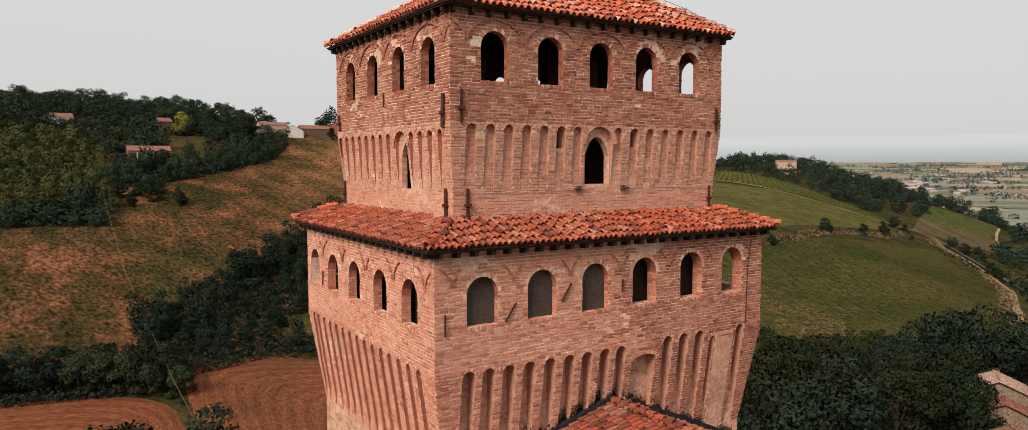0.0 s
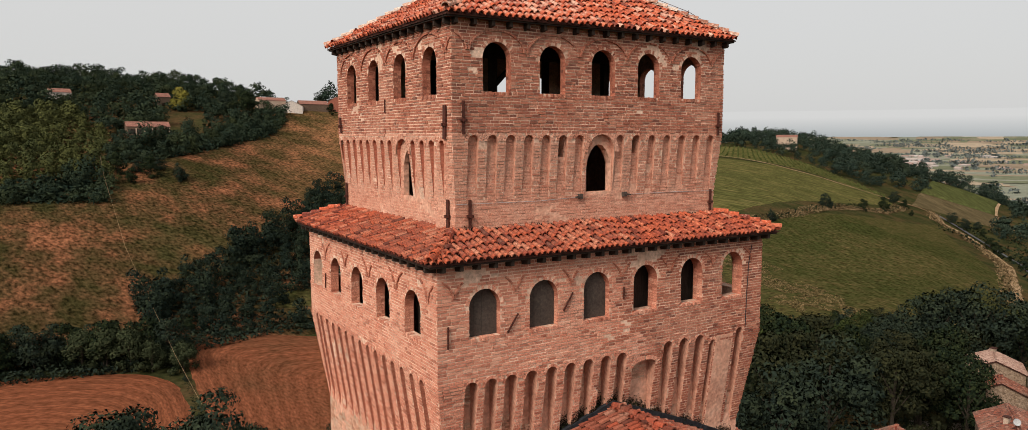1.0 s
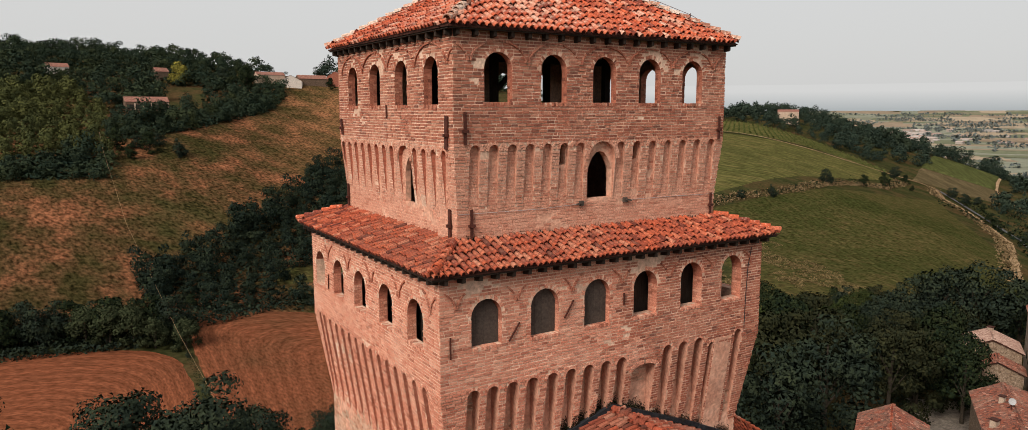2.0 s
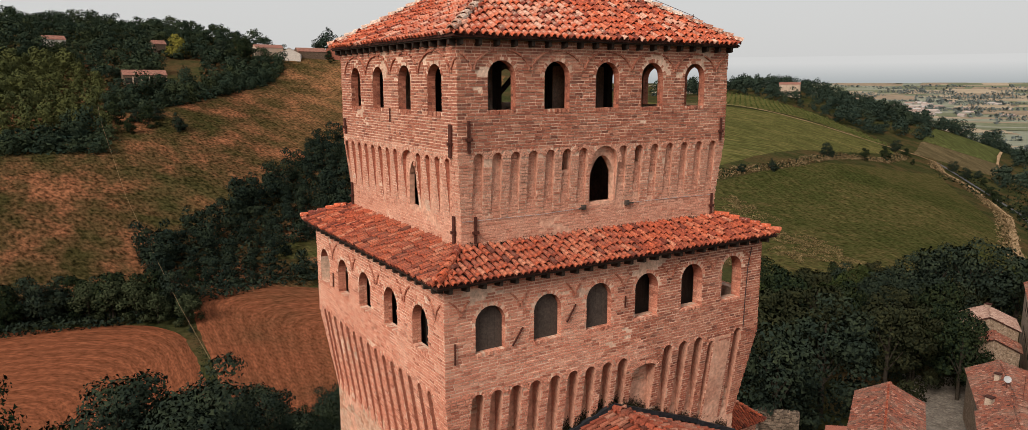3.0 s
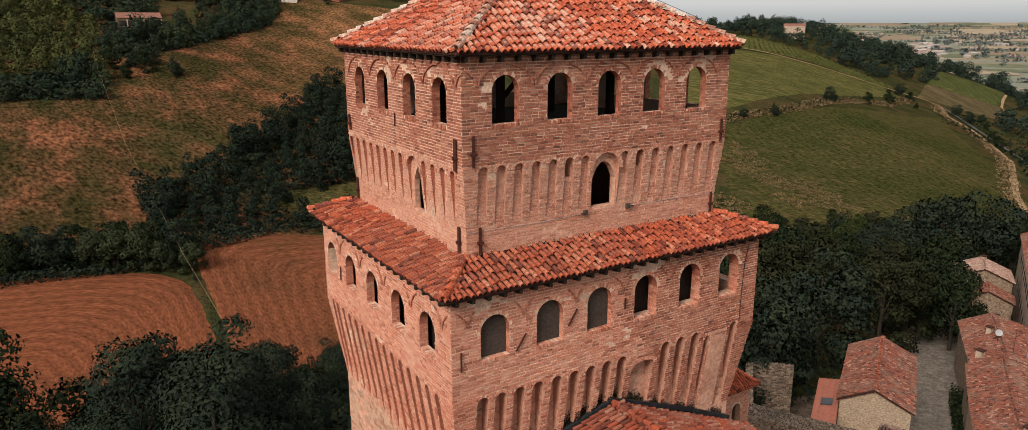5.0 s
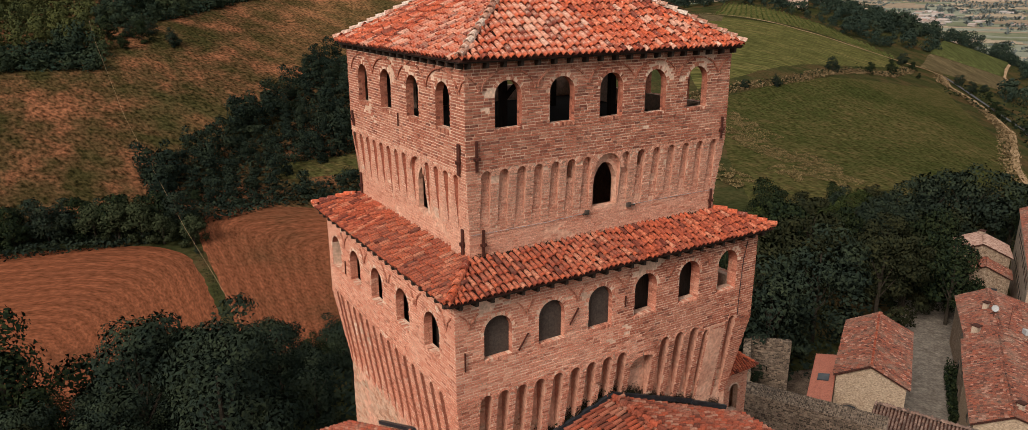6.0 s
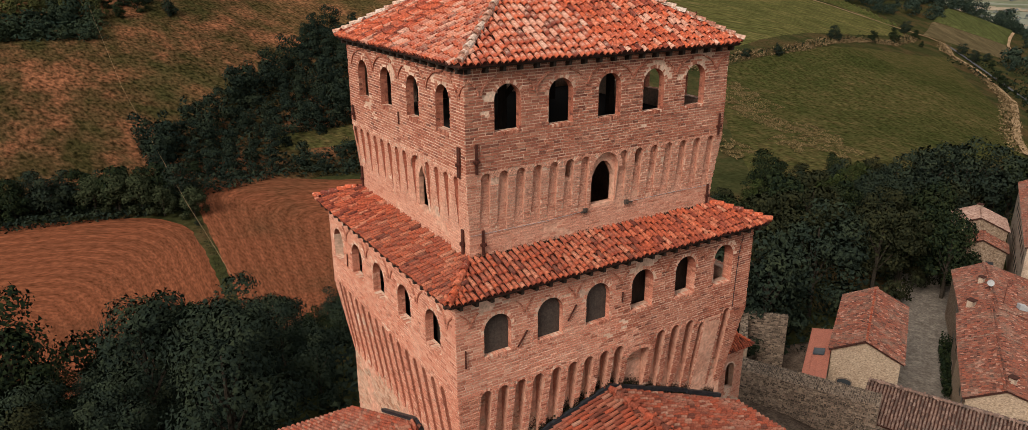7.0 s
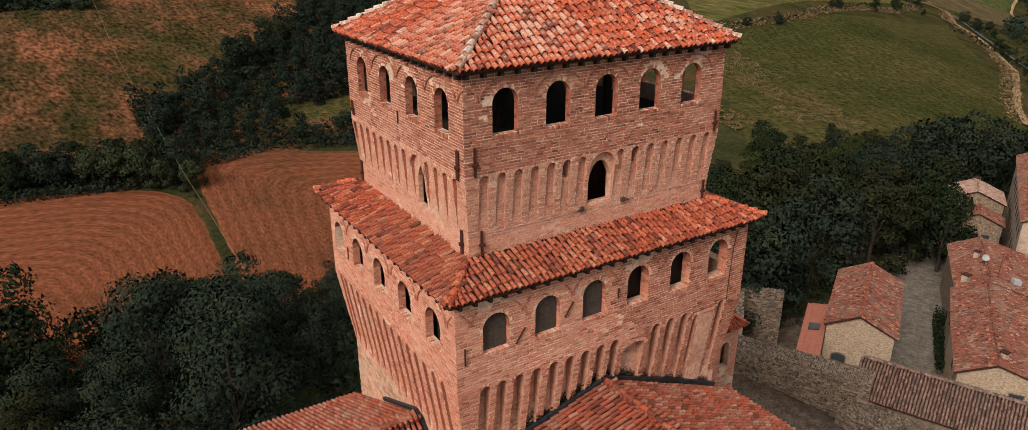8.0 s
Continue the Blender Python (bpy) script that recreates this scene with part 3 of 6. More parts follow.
def leaf_mesh(name, v, mat):
    me = bpy.data.meshes.new(name)
    me.from_pydata(v[:, :3].tolist(), [], np.arange(len(v)).reshape(-1, 3).tolist())
    me.materials.append(mat)
    me.polygons.foreach_set("use_smooth", np.ones(len(me.polygons), dtype=bool))
    me.update()
    me.normals_split_custom_set_from_vertices(v[:, 3:].tolist())
    return me


def crown_leaves(rng, height, spread, leaves, size, base=0.12, loose=0.42, lobe=(0.18, 0.38), lobe_count=(20, 28)):
    """Leaf clumps over many uneven lobes, with gaps between them."""
    lobes = []
    for i in range(rng.randint(*lobe_count)):
        a, h = rng.uniform(0, 6.28), rng.uniform(base, 0.93)
        wide = math.sin(math.pi * min(1.0, (h * 0.8 + 0.22))) ** 0.6
        reach = spread * wide * math.sqrt(rng.uniform(0.08, 1.0)) * 0.85
        r = spread * rng.uniform(*lobe)
        lobes.append((math.cos(a) * reach, math.sin(a) * reach, h * height, r, r * rng.uniform(0.6, 1.0)))
    lobes.append((0, 0, height * 0.55, spread * 0.55, height * 0.3))
    g = np.random.default_rng(rng.randint(0, 10 ** 6))
    area = np.array([l[3] ** 2 for l in lobes])
    lob = np.array(lobes)[g.choice(len(lobes), leaves, p=area / area.sum())]
    d = g.normal(size=(leaves, 3))
    d /= np.linalg.norm(d, axis=1)[:, None]
    d[:, 2] = np.abs(d[:, 2]) * np.where(g.random(leaves) < 0.75, 1, -0.9)
    c = lob[:, :3] + d * g.uniform(0.6, 1.12, leaves)[:, None] * np.stack([lob[:, 3], lob[:, 3], lob[:, 4]], 1)
    mass = (c - np.array([0, 0, height * 0.42])) / np.array([spread, spread, height * 0.6])
    return leaf_triangles(g, c, d + g.normal(scale=loose, size=(leaves, 3)), size, 0.75 * d + 1.0 * mass)


def crown_mesh(name, rng, height, spread, leaves, size, mat):
    return leaf_mesh(name, crown_leaves(rng, height, spread, leaves, size), mat)


def trunk_geo(rng, height, spread):
    g = Geo()
    lean = (rng.uniform(-0.4, 0.4), rng.uniform(-0.4, 0.4))
    g.tube([(0, 0, -1.5), (lean[0] * 0.3, lean[1] * 0.3, height * 0.3), (lean[0], lean[1], height * 0.75)], [0.32, 0.24, 0.07])
    for i in range(6):
        a, h = i * 1.05 + rng.uniform(-0.3, 0.3), height * rng.uniform(0.25, 0.5)
        x, y = math.cos(a) * spread * 0.36, math.sin(a) * spread * 0.36
        g.tube([(lean[0] * 0.4, lean[1] * 0.4, h), (x * 0.5, y * 0.5, h + height * 0.12), (x, y, h + height * 0.24)], [0.12, 0.08, 0.03], n=5)
    return g


def tree_kind(seed, height, spread, leaves, size, mat, label, name="tree", group="trees round the castle"):
    rng = random.Random(seed)
    ob = tagged(new(name), label, "tree", group)
    part("trunk", trunk_geo(rng, height, spread), M_BARK, ob)
    crown = new("crown", crown_mesh("crown", rng, height, spread, leaves, size, mat))
    crown.parent = ob
    return ob


class Planter:
    """Sets trees of a few kinds; the first of each kind is the built one, the rest are copies."""

    def __init__(self, kinds):
        self.kinds, self.used = kinds, set()

    def put(self, k, x, y, scale, turn, sink=0.0):
        ob = self.kinds[k]
        m = Matrix.Translation((x, y, ground_z(x, y) - sink)) @ Matrix.Rotation(turn, 4, "Z") @ Matrix.Diagonal((scale, scale, scale, 1))
        if k in self.used:
            c = copy_thing(ob, Matrix.Identity(4))
            c.matrix_basis = m
        else:
            self.used.add(k)
            ob.matrix_basis = m


def inside(p, poly):
    hit = False
    for (x0, y0), (x1, y1) in zip(poly, poly[1:] + poly[:1]):
        if (y0 > p[1]) != (y1 > p[1]) and p[0] < (x1 - x0) * (p[1] - y0) / (y1 - y0) + x0:
            hit = not hit
    return hit


def scatter(rng, poly, gap, tries=4000):
    """Plan points inside a polygon, no two nearer than gap."""
    xs, ys, out = [p[0] for p in poly], [p[1] for p in poly], []
    for _ in range(tries):
        p = (rng.uniform(min(xs), max(xs)), rng.uniform(min(ys), max(ys)))
        if inside(p, poly) and all((p[0] - q[0]) ** 2 + (p[1] - q[1]) ** 2 > gap * gap for q in out):
            out.append(p)
    return out


LABEL_OAK = "broad dark green deciduous tree in dense summer leaf"
KINDS = ((M_LEAF_DARK, LABEL_OAK), (M_LEAF, LABEL_OAK), (M_LEAF_OLIVE, "dull brownish-green tree in summer leaf"), (M_LEAF_DARK, LABEL_OAK), (M_LEAF, LABEL_OAK),
         (M_LEAF_LIGHT, "brighter green young tree in the wood"))
near_kinds = Planter([tree_kind(10 + i, 13.0, 5.0, 8800, 0.165, *k) for i, k in enumerate(KINDS[:5])])
wood_kinds = Planter([tree_kind(80 + i, 13.0, 5.2, 4300, 0.225, *k) for i, k in enumerate(KINDS)])
mid_kinds = Planter([tree_kind(30 + i, 13.0, 5.4, 3000, 0.34, M_LEAF_DARK if i % 2 else M_LEAF, "dark green tree along the field edge", group="field edge trees") for i in range(4)])
pale_kinds = Planter([tree_kind(50 + i, 9.0, 5.0, 3400, 0.28, M_LEAF_PALE, "pale olive-green willow-like tree by the field", group="field edge trees") for i in range(2)])
rng = random.Random(5)
SLOPE = [(-44, 46), (-6, 40), (8, 34), (44, 48), (62, 92), (34, 112), (-12, 122), (-54, 112)]
VILLAGE_WOOD = [(62, 57), (72, 58), (80, 53), (92, 56), (114, 62), (128, 68), (168, 72), (215, 84), (238, 128), (188, 142), (146, 138), (108, 112), (74, 82)]
# slope below the castle, towards the fields
for p in scatter(rng, SLOPE, 7.2):
    u = p[0] / p[1]
    tall = 0.80 - 0.10 * ease(-0.10, -0.03, u) + 0.50 * ease(-0.01, 0.05, u) - 0.25 * ease(0.11, 0.18, u) - 0.30 * ease(0.19, 0.27, u)
    near_kinds.put(rng.choice((0, 0, 0, 1, 2, 3, 3, 3, 4)), *p, tall * rng.uniform(0.86, 1.1), rng.uniform(0, 6.28))
for x, y, k in [(-8.5, 80, 1.62), (-12, 84, 1.45), (-14, 74, 1.2)]:
    near_kinds.put(1, x, y, k, rng.uniform(0, 6.28))
# wood behind the village
for p in scatter(rng, VILLAGE_WOOD, 8.0):
    far = ease(90, 150, p[0])
    wood_kinds.put(rng.choice((0, 0, 3, 3, 1, 1, 4, 2, 2, 5)), *p, rng.uniform(0.9, 1.5) * (1 - 0.36 * far), rng.uniform(0, 6.28))
for x, y, s in [(118.5, 60.5, 0.92), (121.5, 62.5, 1.0), (124.5, 60.2, 0.78), (128, 66, 1.1), (114, 62, 0.9), (115, 55.5, 1.05), (119.8, 58, 1.0), (132, 68, 1.1), (165, 128, 1.25), (185, 148, 1.45), (228, 154, 0.9)]:
    wood_kinds.put(1, x, y, s, rng.uniform(0, 6.28))
for x, y, s in [(146, 77, 1.4), (149, 72, 1.5), (152, 76, 1.35), (153, 68, 1.45), (156, 66, 1.3), (143, 80, 1.25)]:
    wood_kinds.put(rng.choice((0, 3)), x, y, s, rng.uniform(0, 6.28))
# trees between the harvested field and the pasture
for i in range(16):
    mid_kinds.put(rng.randrange(4), -36 + i * 4.2, 247 - i * 0.5 + rng.uniform(-2, 5), rng.uniform(0.85, 1.2), rng.uniform(0, 6.28), 1.0)
for x, y, s in [(5, 241, 1.2), (11, 238, 1.35), (17, 235, 1.3), (22, 231, 1.0), (29.5, 226, 0.95), (31.5, 231, 0.7)]:
    pale_kinds.put(int(x) % 2, x, y, s, rng.uniform(0, 6.28))
for x, y, s in [(23.5, 235, 0.42), (27, 237, 0.5), (30.5, 238, 0.5), (33, 243, 0.45), (29.5, 232, 0.35), (36, 258, 0.5), (27.8, 226, 0.3), (29, 219, 0.2)]:
    mid_kinds.put(rng.randrange(4), x, y, s, rng.uniform(0, 6.28), 0.5)
# single bushes and trees in the pasture and along the hedges
for x, y, s in [(31, 450, 1.05), (36, 433, 0.75), (46, 443, 1.05), (59, 434, 0.95), (41, 452, 0.8), (52, 456, 0.8), (474, 334, 1.0), (544, 350, 0.85), (595, 364, 1.05), (667, 388, 0.8), (676, 404, 1.1), (640, 366, 0.5), (700, 362, 1.0), (690, 345, 1.0),
                (612, 282, 0.9), (640, 300, 0.8), (590, 250, 1.0), (560, 226, 1.0), (690, 330, 0.7), (720, 350, 0.8), (378, 304, 0.75), (352, 306, 0.6)]:
    mid_kinds.put(rng.randrange(4), x, y, s, rng.uniform(0, 6.28), 1.5)


def undergrowth(name, poly, count, high, size, mat, label, seed, patch=None, clear=()):
    """Scrub that fills the floor of a wood: one object."""
    rng, g = random.Random(seed), np.random.default_rng(seed)
    pts = []
    xs, ys = [p[0] for p in poly], [p[1] for p in poly]
    while len(pts) < count:
        p = (rng.uniform(min(xs), max(xs)), rng.uniform(min(ys), max(ys)))
        if inside(p, poly) and all(math.hypot(p[0] - q[0], p[1] - q[1] + 4) > q[2] for q in clear) and (patch is None or noise.noise(Vector((p[0] * patch[0], p[1] * patch[0], seed))) > patch[1]):
            pts.append((*p, ground_z(*p) + (0.55 if patch else 0.0) + high * rng.random() * (0.6 + 0.5 * noise.noise(Vector((p[0] * 0.15, p[1] * 0.15, 0))))))
    n = g.normal(size=(count, 3))
    n[:, 2] = np.abs(n[:, 2]) + 0.6
    tagged(new(name, leaf_mesh(name, leaf_triangles(g, np.array(pts), n, size), mat)), label, "undergrowth", kind="stuff")


undergrowth("undergrowth", SLOPE, 26000, 3.5, 0.40, M_LEAF_DARK, "dark scrub under the trees of the castle slope", 8)
undergrowth("undergrowth", VILLAGE_WOOD, 20000, 3.5, 0.42, M_LEAF_DARK, "dark scrub under the trees behind the village", 9)


def far_wood(name, polys, gap, height, spread, leaves, size, mat, label, seed, spots=(), clear=()):
    """A wood too far off to count: one object."""
    rng = random.Random(seed)
    spots = list(spots) + [p for poly in polys for p in scatter(rng, poly, gap, 3500)]
    spots = [p for p in spots if all(math.hypot(p[0] - q[0], (p[1] - q[1] + 12) * 0.7) > q[2] for q in clear)]
    forms = [crown_leaves(random.Random(seed + i), height, spread, leaves, size, 0.08, 0.32, (0.34, 0.54), (8, 11)) for i in range(6)]
    out = []
    for x, y in spots:
        s, a = rng.uniform(0.55, 1.1) * (1 + 0.45 * noise.noise(Vector((x * 0.025, y * 0.025, 2)))), rng.uniform(0, 6.28)
        r = np.array([[math.cos(a), -math.sin(a), 0], [math.sin(a), math.cos(a), 0], [0, 0, 1]])
        f = rng.choice(forms)
        out.append(np.concatenate([f[:, :3] @ r.T * s + np.array([x, y, ground_z(x, y) - 1.0]), f[:, 3:] @ r.T], 1))
    tagged(new(name, leaf_mesh(name, np.concatenate(out), mat)), label, "wood", kind="stuff")


VALLEY = [(28, 256), (60, 250), (112, 232), (175, 330), (160, 400), (122, 402), (100, 362), (56, 318), (22, 290)]
GLADE = [(72, 274, 9), (81, 275, 11), (92, 274, 11), (101, 272, 9)]
far_wood("valley_wood", [VALLEY], 5.8, 14, 4.8, 850, 0.5, M_LEAF_VALLEY, "dark dense wood on the valley side", 6, clear=GLADE)
undergrowth("undergrowth", VALLEY, 16000, 5.0, 0.8, M_LEAF_DARK, "dark scrub filling the valley wood", 14, clear=GLADE)
undergrowth("undergrowth", [(-38, 238), (30, 231), (34, 240), (60, 246), (112, 228), (114, 236), (60, 254), (28, 258), (-38, 252)], 9000, 4.5, 0.6, M_LEAF_DARK, "scrub along the field edge", 15)
drape("clearing", [(65, 269), (99, 263), (105, 283), (69, 284)], M_MEADOW, "small green clearing in the valley wood", "meadow", lift=1.0, wobble=2)
# HILL_LOW gets the dark leaf colour to imitate the shade on this strip
HILL_LOW = [(-120, 414), (-19, 411), (22, 404), (27, 424), (12, 446), (-20, 436), (-120, 436)]
HILL_OLIVE = [(-120, 436), (-20, 437), (10, 450), (26, 432), (26, 464), (34, 546), (10, 626), (-22, 616), (-120, 622)]
HILL_RIGHT = [(30, 474), (46, 468), (57, 480), (74, 489), (102, 514), (133, 539), (153, 572), (160, 596), (128, 596), (92, 548), (62, 536), (36, 530), (28, 480)]
HILL_TOP = [(-120, 624), (-22, 616), (10, 628), (34, 552), (70, 566), (76, 634), (104, 620), (92, 556), (126, 596), (162, 598), (172, 640), (150, 720), (120, 800), (-120, 830)]
CLEAR = [(57, 551, 17), (10, 690, 7), (80, 660, 6), (88, 590, 17), (90, 612, 16)]
far_wood("hillside_wood", [HILL_LOW, HILL_RIGHT], 8.6, 13, 7.0, 620, 0.68, M_LEAF_HILL_DARK, "dense dark mixed wood covering the hillside", 3, clear=CLEAR)
far_wood("hillside_wood", [HILL_TOP], 11.0, 13.5, 8.0, 600, 0.8, M_LEAF_HILL_DARK, "tall dark trees on the wooded hilltop", 23, clear=CLEAR)
far_wood("hillside_wood", [HILL_OLIVE], 9.0, 12, 6.6, 560, 0.7, M_LEAF_HILL, "olive-green young wood on the hillside", 13, clear=CLEAR)
undergrowth("undergrowth", HILL_LOW, 6000, 6.0, 1.3, M_LEAF_HILL_DARK, "scrub under the hillside wood", 16)
undergrowth("undergrowth", HILL_OLIVE, 9000, 5.0, 1.3, M_LEAF_HILL, "scrub under the olive-green wood", 17)
undergrowth("undergrowth", HILL_RIGHT, 7000, 5.0, 1.3, M_LEAF_HILL_DARK, "scrub under the wood by the pasture", 19)
undergrowth("undergrowth", HILL_TOP, 10000, 6.5, 1.6, M_LEAF_HILL_DARK, "scrub under the upper wood", 18)
drape("hill_clearing", [(66, 556), (92, 548), (108, 618), (76, 640)], M_GROUND, "shaded grass clearing by the farmhouse", "meadow", lift=1.2, wobble=2)
Planter([tree_kind(95, 14.0, 7.5, 2600, 0.5, M_LEAF_YELLOW, "yellow-green tree standing out of the hillside wood")]).put(0, 91, 634, 1.35, 0.4)
mid_kinds.put(1, 118, 612, 1.45, 1.0)
mid_kinds.put(2, 134, 606, 1.5, 2.0)
mid_kinds.put(3, 200, 640, 1.1, 2.0)
mid_kinds.put(0, 200, 604, 0.8, 2.6)
far_wood("ridge_wood", [[(225, 665), (330, 600), (440, 640), (380, 730), (230, 740)], [(650, 690), (722, 662), (712, 560), (722, 500), (745, 462), (800, 490), (870, 540), (980, 640), (940, 760), (740, 800)]],
         13.5, 19, 9.0, 520, 1.0, M_LEAF_HAZED, "dark wood along the distant ridge", 4, clear=[(768, 592, 20)])
far_wood("lowland_copses", [[(800, 480), (850, 470), (960, 530), (1040, 600), (980, 640), (860, 560)], [(1000, 540), (1080, 520), (1200, 600), (1150, 650)],
                            [(1060, 500), (1120, 470), (1240, 540), (1200, 570)], [(720, 330), (760, 310), (860, 366), (820, 376)], [(900, 400), (960, 410), (1080, 490), (1050, 498)]],
         14, 16, 8.0, 300, 1.2, M_LEAF_HAZED, "dark copses and hedges below the hill", 7)
far_wood("field_copse", [[(878, 512), (900, 508), (928, 496), (950, 476), (966, 452), (990, 462), (975, 500), (940, 535), (890, 545)], [(1000, 470), (1060, 480), (1100, 520), (1040, 520)]],
         13, 21, 9.5, 420, 1.1, M_LEAF_HAZED, "tall dark copse beyond the green field", 27)


# ---- meadow hedge, vineyard and plain ----
def strip_of(name, pts, step, width, high, per, size, mat, label, category, seed):
    """Low growth along plan lines: one object."""
    rng, g = random.Random(seed), np.random.default_rng(seed)
    c = []
    for line in pts:
        for p, q in zip(line[:-1], line[1:]):
            n = max(1, int(math.dist(p, q) / step))
            for i in range(n):
                x, y = p[0] + (q[0] - p[0]) * i / n, p[1] + (q[1] - p[1]) * i / n
                h = high * (0.35 + 0.65 * abs(noise.noise(Vector((x * 0.05, y * 0.05, seed)))) * 2)
                for _ in range(per):
                    a, b = x + rng.uniform(-width, width), y + rng.uniform(-width, width)
                    c.append((a, b, ground_z(a, b) + 0.6 + rng.random() * h))
    c = np.array(c)
    n = g.normal(size=c.shape)
    n[:, 2] = np.abs(n[:, 2]) + 0.5
    tagged(new(name, leaf_mesh(name, leaf_triangles(g, c, n, size), mat)), label, category, kind="stuff")


HEDGE = [(300, 300), (324, 303), (355, 309), (384, 309), (413, 313), (453, 325), (506, 343), (542, 353), (579, 357), (644, 381), (672, 395)]
strip_of("hedge_verge", [HEDGE, [(716, 388), (686, 370), (665, 356), (650, 331), (630, 308), (590, 276), (551, 249), (489, 218), (428, 188), (398, 168)]], 2.5, 5.0, 1.6, 22, 0.75, M_STRAW, "dry pale grass verge along the hedge and track", "verge", 1)
strip_of("hedge", [HEDGE], 3.0, 3.0, 3.6, 4, 0.9, M_LEAF, "low dark hedge across the meadow", "hedge", 2)
strip_of("roadside_scrub", [[(640, 330), (610, 272), (560, 232), (480, 190), (430, 164)], [(700, 352), (670, 312), (610, 250), (520, 196)], [(760, 350), (700, 300), (600, 226)]], 3.0, 9.0, 5.0, 7, 1.3,
         M_LEAF, "scrub along the sunken road", "scrub", 3)
for k, (x, y, r, n) in enumerate(((302, 263, 6, 405), (294, 248, 8, 315), (276, 227, 7, 360), (273, 213, 5, 270), (280, 201, 7, 405), (269, 186, 8, 405), (254, 193, 5, 270), (227, 201, 6, 450), (279, 244, 5, 450))):
    undergrowth("straw_tufts", [(x - r * 1.6, y - r * 2.2), (x + r, y - r * 1.6), (x + r * 1.6, y + r * 2.2), (x - r, y + r * 1.6)], n * 4, 0.9, 0.36, M_GOLD, "pale dry grass tufts in the meadow", 120 + k, (0.25, -0.05))
strip_of("verge_scrub", [[(28, 236), (29.3, 228), (29.2, 214), (28.8, 198), (28.0, 182), (26.7, 164)]], 1.0, 1.0, 0.7, 10, 0.22, M_LEAF_OLIVE, "rough grass and weeds on the verge between two fields", "verge", 6)
vines = []
for i in range(34):
    s = i / 33
    a = (598 + 96 * s, 566 - 142 * s - 14 * math.sin(s * 3.14))
    b = (716 + 6 * s, 662 - 216 * s)
    vines.append([a, b])
strip_of("vineyard", vines, 2.2, 0.55, 2.6, 5, 0.75, M_VINE, "vineyard rows on the hillside", "vineyard", 4)
drape("vineyard_floor", [(596, 572), (690, 424), (726, 446), (718, 664)], M_HAY, "grass between the vine rows", "field", lift=0.5)
drape("field_green", [(832, 468), (876, 408), (968, 446), (915, 502)], M_CROP, "green field beyond the track", "field", lift=2.2)
drape("field_brown", [(732, 420), (812, 360), (872, 404), (826, 466)], M_FALLOW, "brown fallow field beyond the track", "field", lift=2.0)
drape("stubble_slope", [(585, 540), (540, 500), (470, 500), (560, 590)], M_FALLOW, "brownish upper meadow", "field", lift=0.9)


def plain_patches(name, mat, count, seed, near, far, label):
    """Level fields of the plain, one object for each crop."""
    rng, g = random.Random(seed), Geo()
    for _ in range(count):
        r, a = rng.uniform(near, far), radians(rng.uniform(8, 46))
        w, d, t = rng.uniform(40, 170), rng.uniform(20, 60) * (r / 2200), radians(27 + rng.uniform(-6, 6))
        ux, uy = math.cos(t), math.sin(t)
        x, y = r * math.cos(a), r * math.sin(a)
        q = [(x + ux * sx * d - uy * sy * w, y + uy * sx * d + ux * sy * w) for sx, sy in ((-1, -1), (1, -1), (1, 1), (-1, 1))]
        lift = rng.uniform(1.5, 4.0)
        g.face(*[(px, py, ground_z(px, py) + lift) for px, py in q])
    tagged(new(name, g.mesh(name, mat)), label, "field", kind="stuff")


# crop colours paled and dulled to carry the haze of distance
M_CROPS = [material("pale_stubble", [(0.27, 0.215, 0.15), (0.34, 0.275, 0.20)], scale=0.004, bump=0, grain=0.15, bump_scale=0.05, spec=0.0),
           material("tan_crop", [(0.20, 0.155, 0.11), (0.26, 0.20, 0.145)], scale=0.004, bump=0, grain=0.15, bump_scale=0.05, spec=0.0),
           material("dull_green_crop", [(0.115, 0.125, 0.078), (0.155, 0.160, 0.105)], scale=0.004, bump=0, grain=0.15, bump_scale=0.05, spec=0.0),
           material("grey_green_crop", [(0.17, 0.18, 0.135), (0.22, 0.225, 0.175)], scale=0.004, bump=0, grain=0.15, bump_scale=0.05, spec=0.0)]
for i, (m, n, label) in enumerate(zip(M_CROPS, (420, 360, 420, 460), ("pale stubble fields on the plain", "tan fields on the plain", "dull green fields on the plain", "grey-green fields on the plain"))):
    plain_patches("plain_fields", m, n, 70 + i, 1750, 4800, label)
# tree colour lifted to a blue-grey, with the haze mixed into it
M_HAZED_TREE = material("hazed_distant_trees", [(0.095, 0.112, 0.108), (0.13, 0.150, 0.142)], "island", bump=0, grain=0, spec=0.0)
rng = random.Random(77)
rows = []
for k in range(330):
    r, a, t = rng.uniform(1700, 4500) if k > 60 else rng.uniform(1250, 1900), radians(rng.uniform(9, 44)), radians(rng.choice((27, 117, 112, 121)) + rng.uniform(-8, 8))
    x, y, l = r * math.cos(a), r * math.sin(a), rng.uniform(50, 330)
    n = int(l / 13)
    rows += [(x + math.cos(t) * 13 * s + rng.uniform(-6, 6), y + math.sin(t) * 13 * s + rng.uniform(-6, 6)) for s in range(n)]
far_wood("plain_tree_rows", [], 10, 14, 8.5, 18, 4.2, M_HAZED_TREE, "rows and clumps of trees across the plain", 11, rows)
